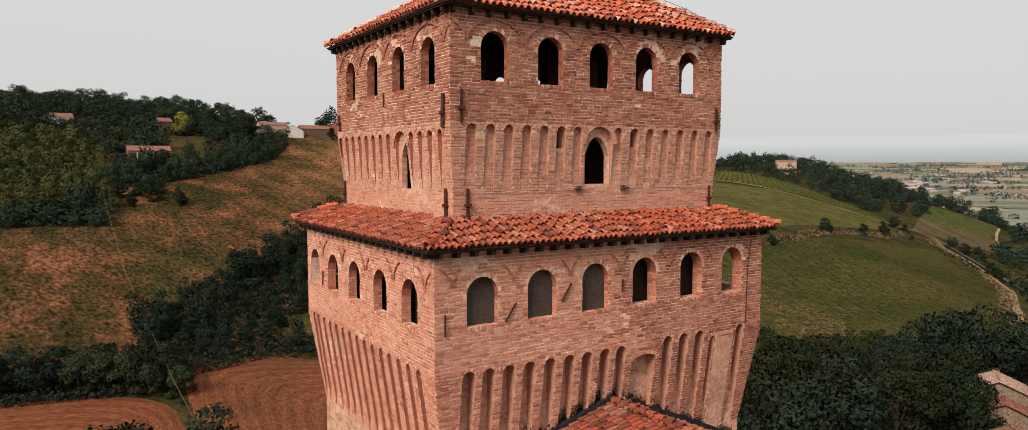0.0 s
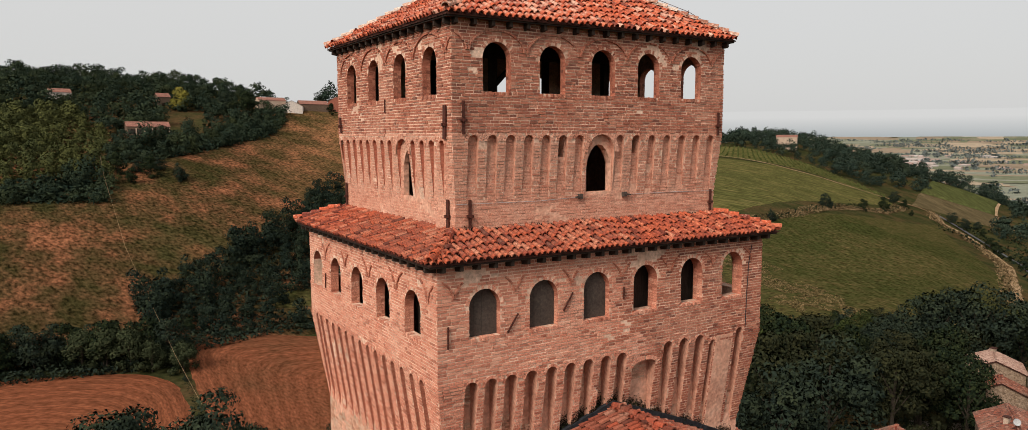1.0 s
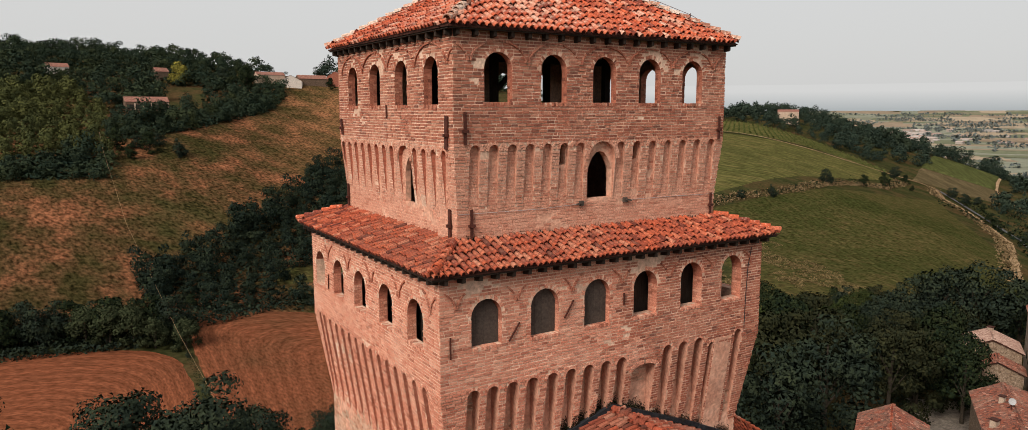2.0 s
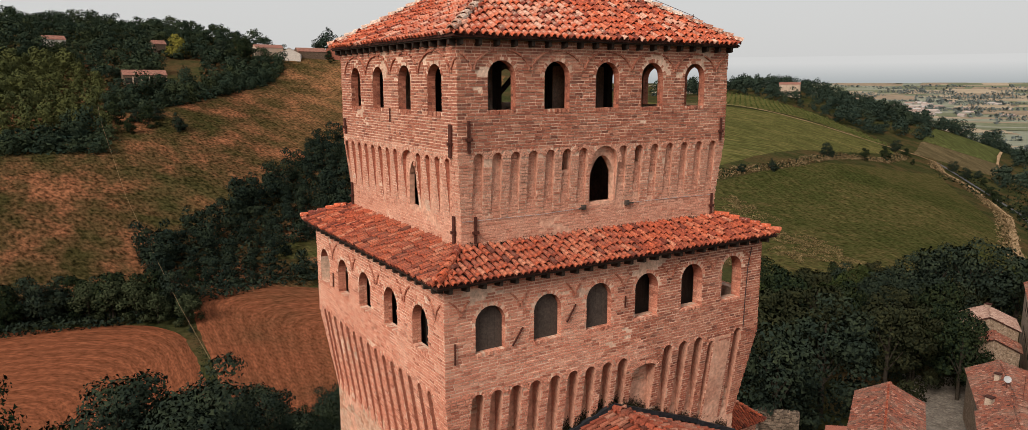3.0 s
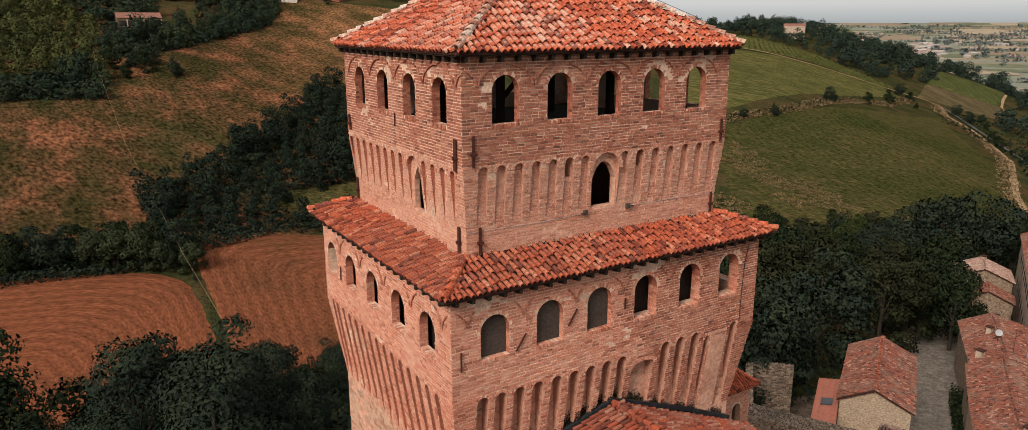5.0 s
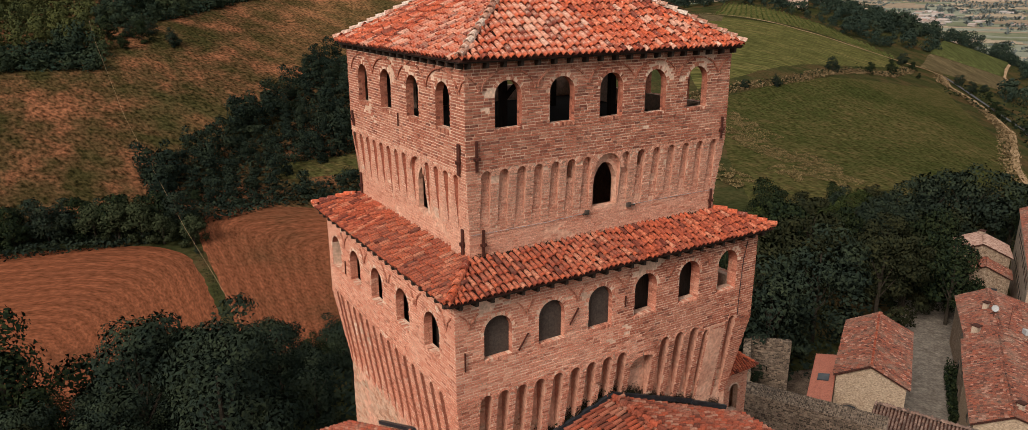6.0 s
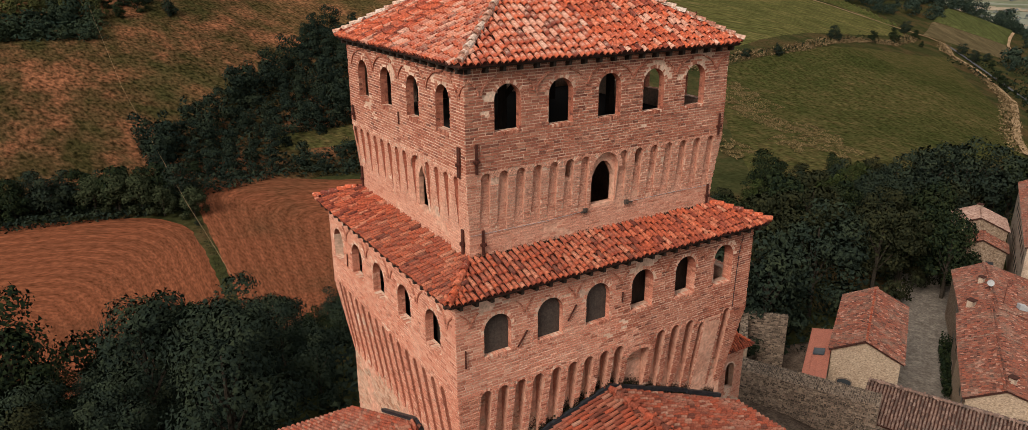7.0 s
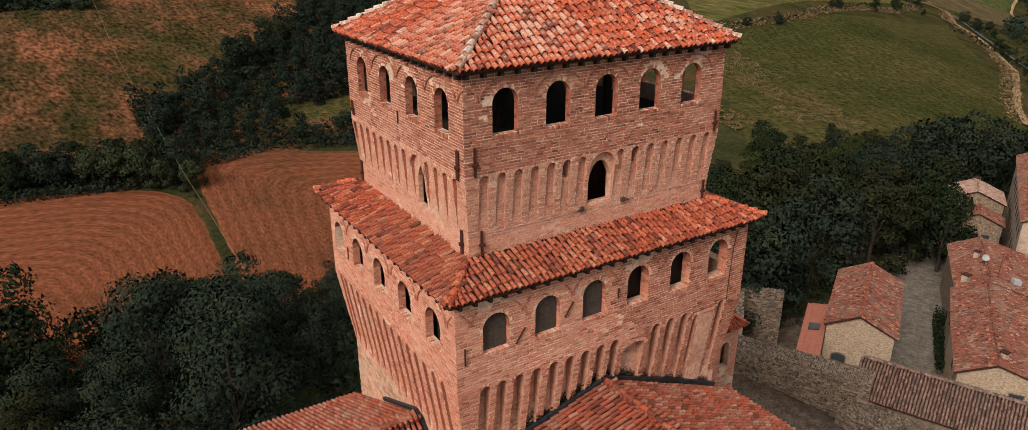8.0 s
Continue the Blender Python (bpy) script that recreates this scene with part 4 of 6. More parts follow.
# the town on the plain
walls, roofs = Geo(), Geo()
for _ in range(130):
    r = rng.uniform(2950, 3500)
    a = radians(rng.choice((rng.uniform(28.5, 34.5), rng.uniform(28.5, 34.5), rng.uniform(28.5, 34.5), rng.uniform(14, 28))))
    x, y = r * math.cos(a), r * math.sin(a)
    z, w, d, h = ground_z(x, y), rng.uniform(7, 22), rng.uniform(5, 12), rng.uniform(6, 11)
    walls.box(x - d, y - w, z - 3, x + d, y + w, z + h)
    p = [(x - d - 1, y - w - 1, z + h), (x + d + 1, y - w - 1, z + h), (x + d + 1, y + w + 1, z + h), (x - d - 1, y + w + 1, z + h)]
    t0, t1 = (x, y - w, z + h + d * 0.45), (x, y + w, z + h + d * 0.45)
    roofs.face(p[0], p[3], t1, t0)
    roofs.face(p[2], p[1], t0, t1)
    roofs.face(p[1], p[0], t0)
    roofs.face(p[3], p[2], t1)
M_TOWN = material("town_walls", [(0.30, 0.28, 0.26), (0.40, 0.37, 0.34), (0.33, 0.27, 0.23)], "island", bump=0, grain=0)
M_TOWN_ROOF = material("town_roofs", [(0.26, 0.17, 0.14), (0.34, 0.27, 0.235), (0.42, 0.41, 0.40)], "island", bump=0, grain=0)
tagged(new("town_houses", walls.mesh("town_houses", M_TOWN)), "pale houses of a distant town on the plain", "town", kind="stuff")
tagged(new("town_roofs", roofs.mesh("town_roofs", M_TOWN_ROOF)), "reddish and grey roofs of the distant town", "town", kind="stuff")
# haze at the rim of the plain, painted as a gradient on a glowing band
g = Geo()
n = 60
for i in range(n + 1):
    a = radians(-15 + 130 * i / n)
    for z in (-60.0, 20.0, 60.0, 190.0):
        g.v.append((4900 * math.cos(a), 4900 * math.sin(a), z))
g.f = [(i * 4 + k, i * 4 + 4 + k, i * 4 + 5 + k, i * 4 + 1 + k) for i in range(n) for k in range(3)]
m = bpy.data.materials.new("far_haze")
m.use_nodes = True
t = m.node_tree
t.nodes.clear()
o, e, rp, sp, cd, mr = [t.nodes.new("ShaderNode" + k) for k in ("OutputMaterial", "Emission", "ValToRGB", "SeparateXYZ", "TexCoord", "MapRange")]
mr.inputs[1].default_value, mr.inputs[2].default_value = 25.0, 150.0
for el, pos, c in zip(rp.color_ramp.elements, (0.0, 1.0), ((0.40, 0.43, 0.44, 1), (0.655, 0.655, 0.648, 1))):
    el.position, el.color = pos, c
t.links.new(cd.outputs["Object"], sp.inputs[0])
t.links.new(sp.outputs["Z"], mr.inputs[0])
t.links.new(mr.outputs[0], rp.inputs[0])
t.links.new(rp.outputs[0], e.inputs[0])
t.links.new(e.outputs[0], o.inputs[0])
setting("backdrop", g, m, "glowing backdrop painted as pale haze over the far edge of the plain", "sky")


# ---- tower ----
class Side:
    """One side of an upright block: u runs along it, n stands out of it."""

    def __init__(self, block, which):
        x0, y0, x1, y1 = block
        self.o, self.u, self.n, self.w = {
            "front": ((x0, y0), (1, 0), (0, -1), x1 - x0), "right": ((x1, y0), (0, 1), (1, 0), y1 - y0),
            "back": ((x1, y1), (-1, 0), (0, 1), x1 - x0), "left": ((x0, y1), (0, -1), (-1, 0), y1 - y0)}[which]

    def at(self, u, z, n):
        return (self.o[0] + self.u[0] * u + self.n[0] * n, self.o[1] + self.u[1] * u + self.n[1] * n, z)


class Hole:
    """An opening: centre, width, foot, top; round, pointed or flat head."""

    def __init__(self, c, w, zb, zt, head="round"):
        self.c, self.w, self.zb, self.zt, self.head = c, w, zb, zt, head
        self.rise = {"round": w / 2, "pointed": w * 0.60, "seg": w * 0.18, "flat": 0.0}[head]

    def top(self, u):
        s = min(abs(u - self.c) / (self.w / 2), 1.0)
        if self.head == "pointed":
            return self.zt - self.rise * (s ** 2.3)
        return self.zt - self.rise * (1 - math.sqrt(max(0.0, 1 - s * s)))

    def span(self, z, margin=0.0):
        """The stretch of u that the opening takes at height z, or None."""
        if z < self.zb - margin * 0.5 or z > self.zt + margin:
            return None
        spring = self.zt - self.rise
        half = self.w / 2
        if z > spring and self.rise:
            s = (z - spring) / (self.rise + margin)
            half = (half + margin) * (math.sqrt(max(0, 1 - s * s)) if self.head != "pointed" else max(0, 1 - s) ** 0.48)
        return (self.c - half, self.c + half)


def wall_geo(side, z0, z1, holes, thick, off=None, w=None):
    """A wall with openings cut through; off(z): how far its outer side stands out."""
    off = off or (lambda z: 0.0)
    w = w or side.w
    g = Geo()
    cuts = {0.0, w}
    for h in holes:
        for k in range(11):
            cuts.add(round(h.c - h.w / 2 * math.cos(math.pi * k / 10), 4))
    cuts = sorted(c for c in cuts if 0 <= c <= w)
    at_edge = lambda u, z: u - off(z) if u < 1e-6 else u + off(z) if u > w - 1e-6 else u
    P = lambda u, z: side.at(at_edge(u, z), z, off(z))
    Q = lambda u, z: side.at(u, z, -thick)
    levels = [z0 + (z1 - z0) * i / 6 for i in range(7)]
    for a, b in zip(cuts[:-1], cuts[1:]):
        mid = (a + b) / 2
        solid = [(z0, z0, z1, z1)]
        for h in holes:
            if abs(mid - h.c) < h.w / 2:
                nxt = []
                for za, zb_, zc, zd in solid:
                    if h.zb > za:
                        nxt.append((za, zb_, h.zb, h.zb))
                    nxt.append((h.top(a), h.top(b), zc, zd))
                solid = nxt
                if h.zb > z0:
                    g.face(P(a, h.zb), P(b, h.zb), Q(b, h.zb), Q(a, h.zb))
                g.second.add(len(g.f))
                g.face(P(b, h.top(b)), P(a, h.top(a)), Q(a, h.top(a)), Q(b, h.top(b)))
        for za, zb_, zc, zd in solid:
            n = 6 if off(z0) != off(z1) else 1
            for i in range(n):
                s, t = i / n, (i + 1) / n
                p = [(a, za + (zc - za) * s), (b, zb_ + (zd - zb_) * s), (b, zb_ + (zd - zb_) * t), (a, za + (zc - za) * t)]
                g.face(*[P(*q) for q in p])
            g.face(Q(b, zb_), Q(a, za), Q(a, zc), Q(b, zd))
    for h in holes:
        for u, sgn in ((h.c - h.w / 2, 1), (h.c + h.w / 2, -1)):
            zt = h.top(u)
            zb = max(h.zb, z0)
            for i in range(4):
                s, t = zb + (zt - zb) * i / 4, zb + (zt - zb) * (i + 1) / 4
                q = [P(u, s), Q(u, s), Q(u, t), P(u, t)]
                g.second.add(len(g.f))
                g.face(*(q if sgn > 0 else q[::-1]))
    for z in (z0, z1):
        g.face(P(0, z), P(w, z), Q(w, z), Q(0, z))
    return g


def courses(rng, side, z0, z1, holes, off=None, w=None, ring=0.13, course=0.081, length=0.245, bare=0.8, ends=None, smear=()):
    """The bricks of a wall as (u0, u1, z0, z1, proud): they stop at openings, and are missing where old plaster covers them."""
    off = off or (lambda z: 0.0)
    w = w or side.w
    out = []
    rows = int((z1 - z0) / course)
    course = (z1 - z0) / rows
    for r in range(rows):
        za, zb = z0 + r * course + 0.0125, z0 + (r + 1) * course - 0.0125
        zm = (za + zb) / 2
        e = off(zm) if ends is None else ends
        free = [(-e, w + e)]
        for h in holes:
            s = h.span(zm, ring)
            if s:
                free = [q for a, b in free for q in ((a, min(b, s[0])), (max(a, s[1]), b)) if q[1] - q[0] > 0.05]
        for a, b in free:
            u = a - (rng.uniform(0, length) if a > -e + 0.01 else (0 if r % 2 else length * 0.5))
            while u < b:
                l = length * rng.choice((1, 1, 1, 0.52, 0.85, 1.1)) * rng.uniform(0.9, 1.08)
                p, q = max(u, a), min(u + l, b)
                p, q = (p + 0.012 if u >= a else p), (q - 0.012 if u + l <= b else q)
                p, q = (p - rng.uniform(0, 0.016) if p <= -e + 0.001 else p), (q + rng.uniform(0, 0.016) if q >= w + e - 0.001 else q)
                if q - p > 0.045:
                    v = noise.noise(Vector((side.o[0] * 3 + p * 0.55, zm * 0.8, side.o[1]))) + 0.5 * noise.noise(Vector((p * 1.9, zm * 2.6, side.o[0])))
                    for h in smear:
                        if zm > h.zt - 0.42 and abs((p + q) / 2 - h.c) < 0.62 + 0.10 * v:
                            v += 0.40
                    if v < bare + rng.uniform(-0.12, 0.12):
                        out.append((p, q, za + rng.uniform(-0.005, 0.005), zb + rng.uniform(-0.005, 0.005), rng.uniform(0.004, 0.022)))
                u += l
    return out


def brick_geo(side, bricks, off=None):
    off = off or (lambda z: 0.0)
    g = Geo()
    for u0, u1, za, zb, pr in bricks:
        a, b = off(za), off(zb)
        g.hexa([side.at(u0, za, a + pr), side.at(u1, za, a + pr), side.at(u1, zb, b + pr), side.at(u0, zb, b + pr),
                side.at(u0, za, a - 0.01), side.at(u1, za, a - 0.01), side.at(u1, zb, b - 0.01), side.at(u0, zb, b - 0.01)], back=False)
    return g


def voussoirs(g, rng, side, h, off, long=0.15, thin=0.07, skip=0.0):
    """Bricks set on edge round an arched head."""
    r = h.w / 2
    spring = h.zt - h.rise
    n = max(5, int(math.pi * (r + long / 2) / thin))
    for i in range(n):
        if rng.random() < skip:
            continue
        a0, a1 = math.pi * (i + 0.08) / n, math.pi * (i + 0.92) / n
        l, pr = long * rng.uniform(0.85, 1.05), rng.uniform(0.006, 0.016)
        k = h.rise / r if r else 1
        pt = lambda a, rad, n_: side.at(h.c + math.cos(a) * rad, spring + math.sin(a) * (rad if k > 0.99 else rad * k + (rad - r) * (1 - k)),
                                        off(spring + r) + n_)
        g.hexa([pt(a0, r + 0.006, pr), pt(a0, r + l, pr), pt(a1, r + l, pr), pt(a1, r + 0.006, pr),
                pt(a0, r + 0.006, -0.01), pt(a0, r + l, -0.01), pt(a1, r + l, -0.01), pt(a1, r + 0.006, -0.01)], back=False)


BRICK_UNIT = Geo()
BRICK_UNIT.hexa([(0, 0, 1), (1, 0, 1), (1, 1, 1), (0, 1, 1), (0, 0, 0), (1, 0, 0), (1, 1, 0), (0, 1, 0)], back=False)
BRICK_DARK, BRICK_PALE = BRICK_UNIT.mesh("brick", M_BRICK_ONE), BRICK_UNIT.mesh("brick", M_BRICK_PALE_ONE)


def brick_parts(side, bricks, parent, form):
    """Single bricks, each an object on one mesh."""
    for u0, u1, za, zb, pr in bricks:
        ob = new("brick", form)
        ob.parent = parent
        o = Vector(side.at(u0, za, -0.01))
        ob.matrix_local = Matrix(((side.u[0] * (u1 - u0), 0, side.n[0] * (pr + 0.01), o.x), (side.u[1] * (u1 - u0), 0, side.n[1] * (pr + 0.01), o.y),
                                  (0, zb - za, 0, o.z), (0, 0, 0, 1)))


UP_TOP, UP_CORE = (8.50, 16.60, 18.05, 25.05), (8.65, 16.75, 17.90, 24.90)
LOW_TOP, LOW_CORE = (7.62, 15.75, 19.10, 25.85), (8.07, 16.20, 18.65, 25.40)
UP_Z = (28.2, 29.25, 31.05, 33.92)      # foot above the skirt roof, foot and head of the corbels, wall top
LOW_Z = (0.0, 21.75, 25.00, 27.98)

tower = thing("tower", (13.3, 20.8, 0), "square red brick castle tower with two arcaded galleries", "tower")
rng = random.Random(21)

# openings, by the place along each side
up_front = [Hole(x - 8.50, 0.84, 32.09, 33.36) for x in (9.80, 11.54, 13.27, 14.95, 16.66)]
up_left = [Hole(25.05 - y, 0.86, 32.03, 33.28) for y in (17.86, 19.80, 21.78, 23.70)]
up_right = [Hole(u, 0.86, 32.05, 33.30) for u in (1.3, 3.2, 5.2, 7.15)]
up_back = [Hole(u, 0.84, 32.05, 33.32) for u in (1.35, 3.05, 4.75, 6.45, 8.2)]
low_front = [Hole(x - 7.62, 0.89, 25.98 + (0.02 if i < 3 else 0.04), 27.22 + 0.04 * i) for i, x in enumerate((8.93, 10.70, 12.44, 14.20, 16.03, 17.76))]
low_left = [Hole(25.85 - y, 0.98, 25.87, 27.08) for y in (17.18, 19.17, 21.20, 23.14, 25.00)]
low_right = [Hole(u, 0.92, 26.05, 27.25) for u in (1.3, 3.3, 5.3, 7.3, 9.1)]
low_back = [Hole(u, 0.90, 26.05, 27.25) for u in (1.3, 3.05, 4.8, 6.6, 8.4, 10.2)]

# corbel niches
un_front = [Hole(x - 8.65, 0.31, 20, 31.0) for x in [9.11 + 0.56 * i for i in range(7)] + [13.91 + 0.608 * i for i in range(7)]] + [Hole(13.24 - 8.65, 0.98, 20, 31.02)]
un_left = [Hole(24.90 - y, 0.31, 20, 30.86) for y in [17.2 + 0.6 * i for i in range(4)] + [20.62 + 0.595 * i for i in range(8)]] + [Hole(24.90 - 19.72, 0.86, 20, 30.9)]
un_plain = [Hole(0.5 + 0.58 * i, 0.31, 20, 30.95) for i in range(14)]
ln_front = [Hole(x - 8.07, 0.38, 0, 24.90) for x in (8.55, 9.12, 9.71, 10.33, 10.97, 11.59, 12.19, 12.80, 13.38)]
ln_front += [Hole(14.25 - 8.07, 0.90, 0, 24.55, "seg")] + [Hole(x - 8.07, 0.38, 0, 24.97) for x in (15.14, 15.78, 16.43)] + [Hole(16.98 - 8.07, 0.22, 0, 24.75), Hole(18.17 - 8.07, 0.34, 0, 25.0 - 0.02)]
ln_left = [Hole(25.40 - y, 0.27, 0, 24.87) for y in [16.68 + 0.6225 * i for i in range(14)] + [25.20]]
ln_plain = [Hole(0.5 + 0.62 * i, 0.30, 0, 24.88) for i in range(15)]


def up_off(z):
    return 0.15 * min(max((z - UP_Z[1]) / (30.95 - UP_Z[1]), 0), 1)


def low_off(z):
    return 0.45 * min(max((z - LOW_Z[1]) / (24.75 - LOW_Z[1]), 0), 1)


COARSE = dict(course=0.12, length=0.36)


def split_red(bricks):
    """Parts the bricks right of a ragged line, which get a redder, darker colour, from the rest."""
    bare = lambda q: q[0] + 2.6 * noise.noise(Vector((q[0] * 0.6, q[2] * 1.1, 4.0))) + 0.7 * noise.noise(Vector((q[0] * 3, q[2] * 5, 9.0))) > 5.4
    return [q for q in bricks if not bare(q)], [q for q in bricks if bare(q)]


def gallery_wall(block, which, z0, z1, holes, thick, singles=0, mat=None):
    """A gallery wall with its bricks, arch rings and sills; singles: how many bricks stay single."""
    side = Side(block, which)
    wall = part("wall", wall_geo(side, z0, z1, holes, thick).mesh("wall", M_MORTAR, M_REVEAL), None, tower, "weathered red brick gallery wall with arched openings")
    seen = which in ("front", "left")
    b = courses(rng, side, z0, z1, holes, smear=holes if seen else (), ring=0.10, **({} if seen else COARSE))
    flat = lambda z: 0.0
    near = []
    if singles:
        near_u = (lambda q: q[0]) if which == "front" else (lambda q: side.w - q[1])
        near = sorted(b, key=lambda q: near_u(q))[:singles]
        keep = set(near)
        b = [q for q in b if q not in keep]
    if which == "front" and block is LOW_TOP:
        b, red = split_red(b)
        part("brickwork", brick_geo(side, red), M_BRICK, wall, "redder, darker brick towards the right of the wall", kind="stuff")
    g = brick_geo(side, b)
    for h in holes:
        voussoirs(g, rng, side, h, flat, long=0.11, thin=0.062, skip=0.45)
        for i in range(12):
            u0 = h.c - h.w / 2 - 0.03 + (h.w + 0.06) * i / 12
            u1, top, out = u0 + h.w / 12 - rng.uniform(0.006, 0.018), h.zb + rng.uniform(-0.004, 0.012), rng.uniform(0.006, 0.034)
            if rng.random() > 0.06:
                g.hexa([side.at(u, z, n) for n in (out, -0.16) for u, z in ((u0, h.zb - 0.085), (u1, h.zb - 0.085), (u1, top), (u0, top))])
        # brick reveals
        rows = int((h.zt - h.rise - h.zb) / 0.084)
        for s in (-1, 1):
            for r in range(rows):
                z = h.zb + 0.01 + r * 0.084
                u = h.c + s * h.w / 2
                cut = thick * rng.uniform(0.4, 0.6)
                for n0, n1 in ((-0.004, -cut), (-cut - 0.012, -thick + 0.01)):
                    p = [side.at(u, z, n0), side.at(u, z, n1), side.at(u, z + 0.072, n1), side.at(u, z + 0.072, n0)]
                    q = [side.at(u - s * 0.008, c[2], n) for c, n in zip(p, (n0, n1, n1, n0))]
                    if s > 0:
                        g.hexa([q[1], q[0], q[3], q[2], p[1], p[0], p[3], p[2]], back=False)
                    else:
                        g.hexa(q + p, back=False)
    part("brickwork", g, mat, wall, kind="stuff")
    return wall, side, near


def corbel_wall(block, which, z0, z1, holes, off, ring, mat):
    """The flaring corbel course: ribs between arched niches."""
    side = Side(block, which)
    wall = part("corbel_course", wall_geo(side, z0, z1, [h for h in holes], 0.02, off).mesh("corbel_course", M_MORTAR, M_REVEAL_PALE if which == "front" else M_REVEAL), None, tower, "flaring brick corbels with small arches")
    b = courses(rng, side, z0, z1, holes, off, ring=ring, bare=0.6, **({} if which in ("front", "left") else COARSE))
    if which == "front" and block is LOW_CORE:
        b, red = split_red(b)
        part("brickwork", brick_geo(side, red, off), M_BRICK, wall, "redder, darker brick towards the right of the wall", kind="stuff")
    g = brick_geo(side, b, off)
    for h in holes:
        if h.w < 0.5:
            voussoirs(g, rng, side, h, off, long=ring * 0.95, thin=0.062, skip=0.1)
        else:
            voussoirs(g, rng, side, h, off, long=0.13, thin=0.07, skip=0.1)
    part("brickwork", g, mat, wall, kind="stuff")
    return wall


singles = []
for which, holes in (("front", up_front), ("left", up_left), ("right", up_right), ("back", up_back)):
    singles.append(gallery_wall(UP_TOP, which, UP_Z[2], UP_Z[3], holes, 0.24, 300 if which in ("front", "left") else 0, M_BRICK))
for which, holes in (("front", low_front), ("left", low_left), ("right", low_right), ("back", low_back)):
    singles.append(gallery_wall(LOW_TOP, which, LOW_Z[2], LOW_Z[3], holes, 0.26 if which == "left" else 0.38, 300 if which in ("front", "left") else 0, M_BRICK_PALE))
for which, holes in (("front", un_front), ("left", un_left), ("right", un_plain), ("back", un_plain)):
    corbel_wall(UP_CORE, which, UP_Z[1], UP_Z[2], holes, up_off, 0.11, M_BRICK_SMEAR)
for which, holes in (("front", ln_front), ("left", ln_left), ("right", ln_plain), ("back", ln_plain)):
    corbel_wall(LOW_CORE, which, LOW_Z[1], LOW_Z[2], holes, low_off, 0.09, M_BRICK_PALE)

# upper shaft, with its doors and slits
door_front, door_left = Hole(13.25 - 8.65, 0.88, 29.40, 30.74, "pointed"), Hole(24.90 - 19.56, 0.74, 29.27, 30.60, "pointed")
slits = [Hole(11.92 - 8.65, 0.25, 30.40, 30.97), Hole(14.53 - 8.65, 0.25, 30.47, 30.97)]
for which, holes in (("front", [door_front] + slits), ("left", [door_left]), ("right", []), ("back", [])):
    side = Side(UP_CORE, which)
    shaft = part("shaft_wall", wall_geo(side, 20.0, UP_Z[2], holes, 0.24 if which == "front" else 0.16), M_PLASTER, tower, "pink brick wall smeared with old mortar")
    flat = [Hole(h.c, h.w + 0.02, h.zb, h.zt, h.head) for h in holes]
    b = courses(rng, side, UP_Z[0], UP_Z[1], flat, bare=0.55) + courses(rng, side, UP_Z[1], UP_Z[2], flat, bare=0.40)
    part("brickwork", brick_geo(side, [(*q[:4], q[4] * 0.7) for q in b]), M_BRICK_SMEAR, shaft, kind="stuff")

# lower shaft: rougher, stone among the brick
for which in ("front", "left", "right", "back"):
    side = Side(LOW_CORE, which)
    shaft = part("shaft_wall", wall_geo(side, 0.0, LOW_Z[2], [], 0.6), M_PLASTER, tower, "rough brick and stone lower wall with old mortar")
    b = courses(rng, side, 17.0, LOW_Z[1], [], bare=0.2, course=0.095, length=0.24) + courses(rng, side, LOW_Z[1], LOW_Z[2], [], bare=-0.15)
    part("brickwork", brick_geo(side, [(*q[:4], q[4] * 1.3) for q in b]), M_RUBBLE, shaft, kind="stuff")

# floors of the galleries, their near-black colour holding the shade of the rooms
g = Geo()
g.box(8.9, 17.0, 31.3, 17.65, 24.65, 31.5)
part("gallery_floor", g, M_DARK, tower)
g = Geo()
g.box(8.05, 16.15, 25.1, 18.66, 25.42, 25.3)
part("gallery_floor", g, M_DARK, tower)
# boards that close three of the lower arches
for h in low_front[:3]:
    side = Side(LOW_TOP, "front")
    g = Geo()
    for i in range(4):
        a = h.c - h.w / 2 + 0.006 + (h.w - 0.012) * i / 4
        b = a + (h.w - 0.012) / 4 - 0.002
        p = [(a + 0.002, h.zb + 0.006), (b, h.zb + 0.006), (b, h.top(b) - 0.006), (a + 0.002, h.top(a + 0.002) - 0.006)]
        g.hexa([side.at(u, z, -0.17) for u, z in p] + [side.at(u, z, -0.20) for u, z in p])
    part("board_panel", g, M_BOARD, tower, "grey-brown board closing the arch")

# dark sheets added behind the arches of the short side to imitate shade
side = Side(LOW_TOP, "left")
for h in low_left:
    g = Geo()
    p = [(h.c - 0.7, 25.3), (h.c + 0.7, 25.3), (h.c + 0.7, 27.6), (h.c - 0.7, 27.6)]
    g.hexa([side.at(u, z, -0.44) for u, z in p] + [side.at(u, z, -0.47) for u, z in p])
    part("plank_screen", g, M_WOOD, tower, "dark sheet added to imitate the shade inside the arch")

# the same added shade sheets inside two arches of the upper back wall
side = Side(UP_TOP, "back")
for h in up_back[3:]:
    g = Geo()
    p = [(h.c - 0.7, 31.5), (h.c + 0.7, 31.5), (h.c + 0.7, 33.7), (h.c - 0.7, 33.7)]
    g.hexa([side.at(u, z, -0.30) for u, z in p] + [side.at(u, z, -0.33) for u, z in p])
    part("plank_screen", g, M_WOOD, tower, "dark sheet added to imitate the shade inside the arch")

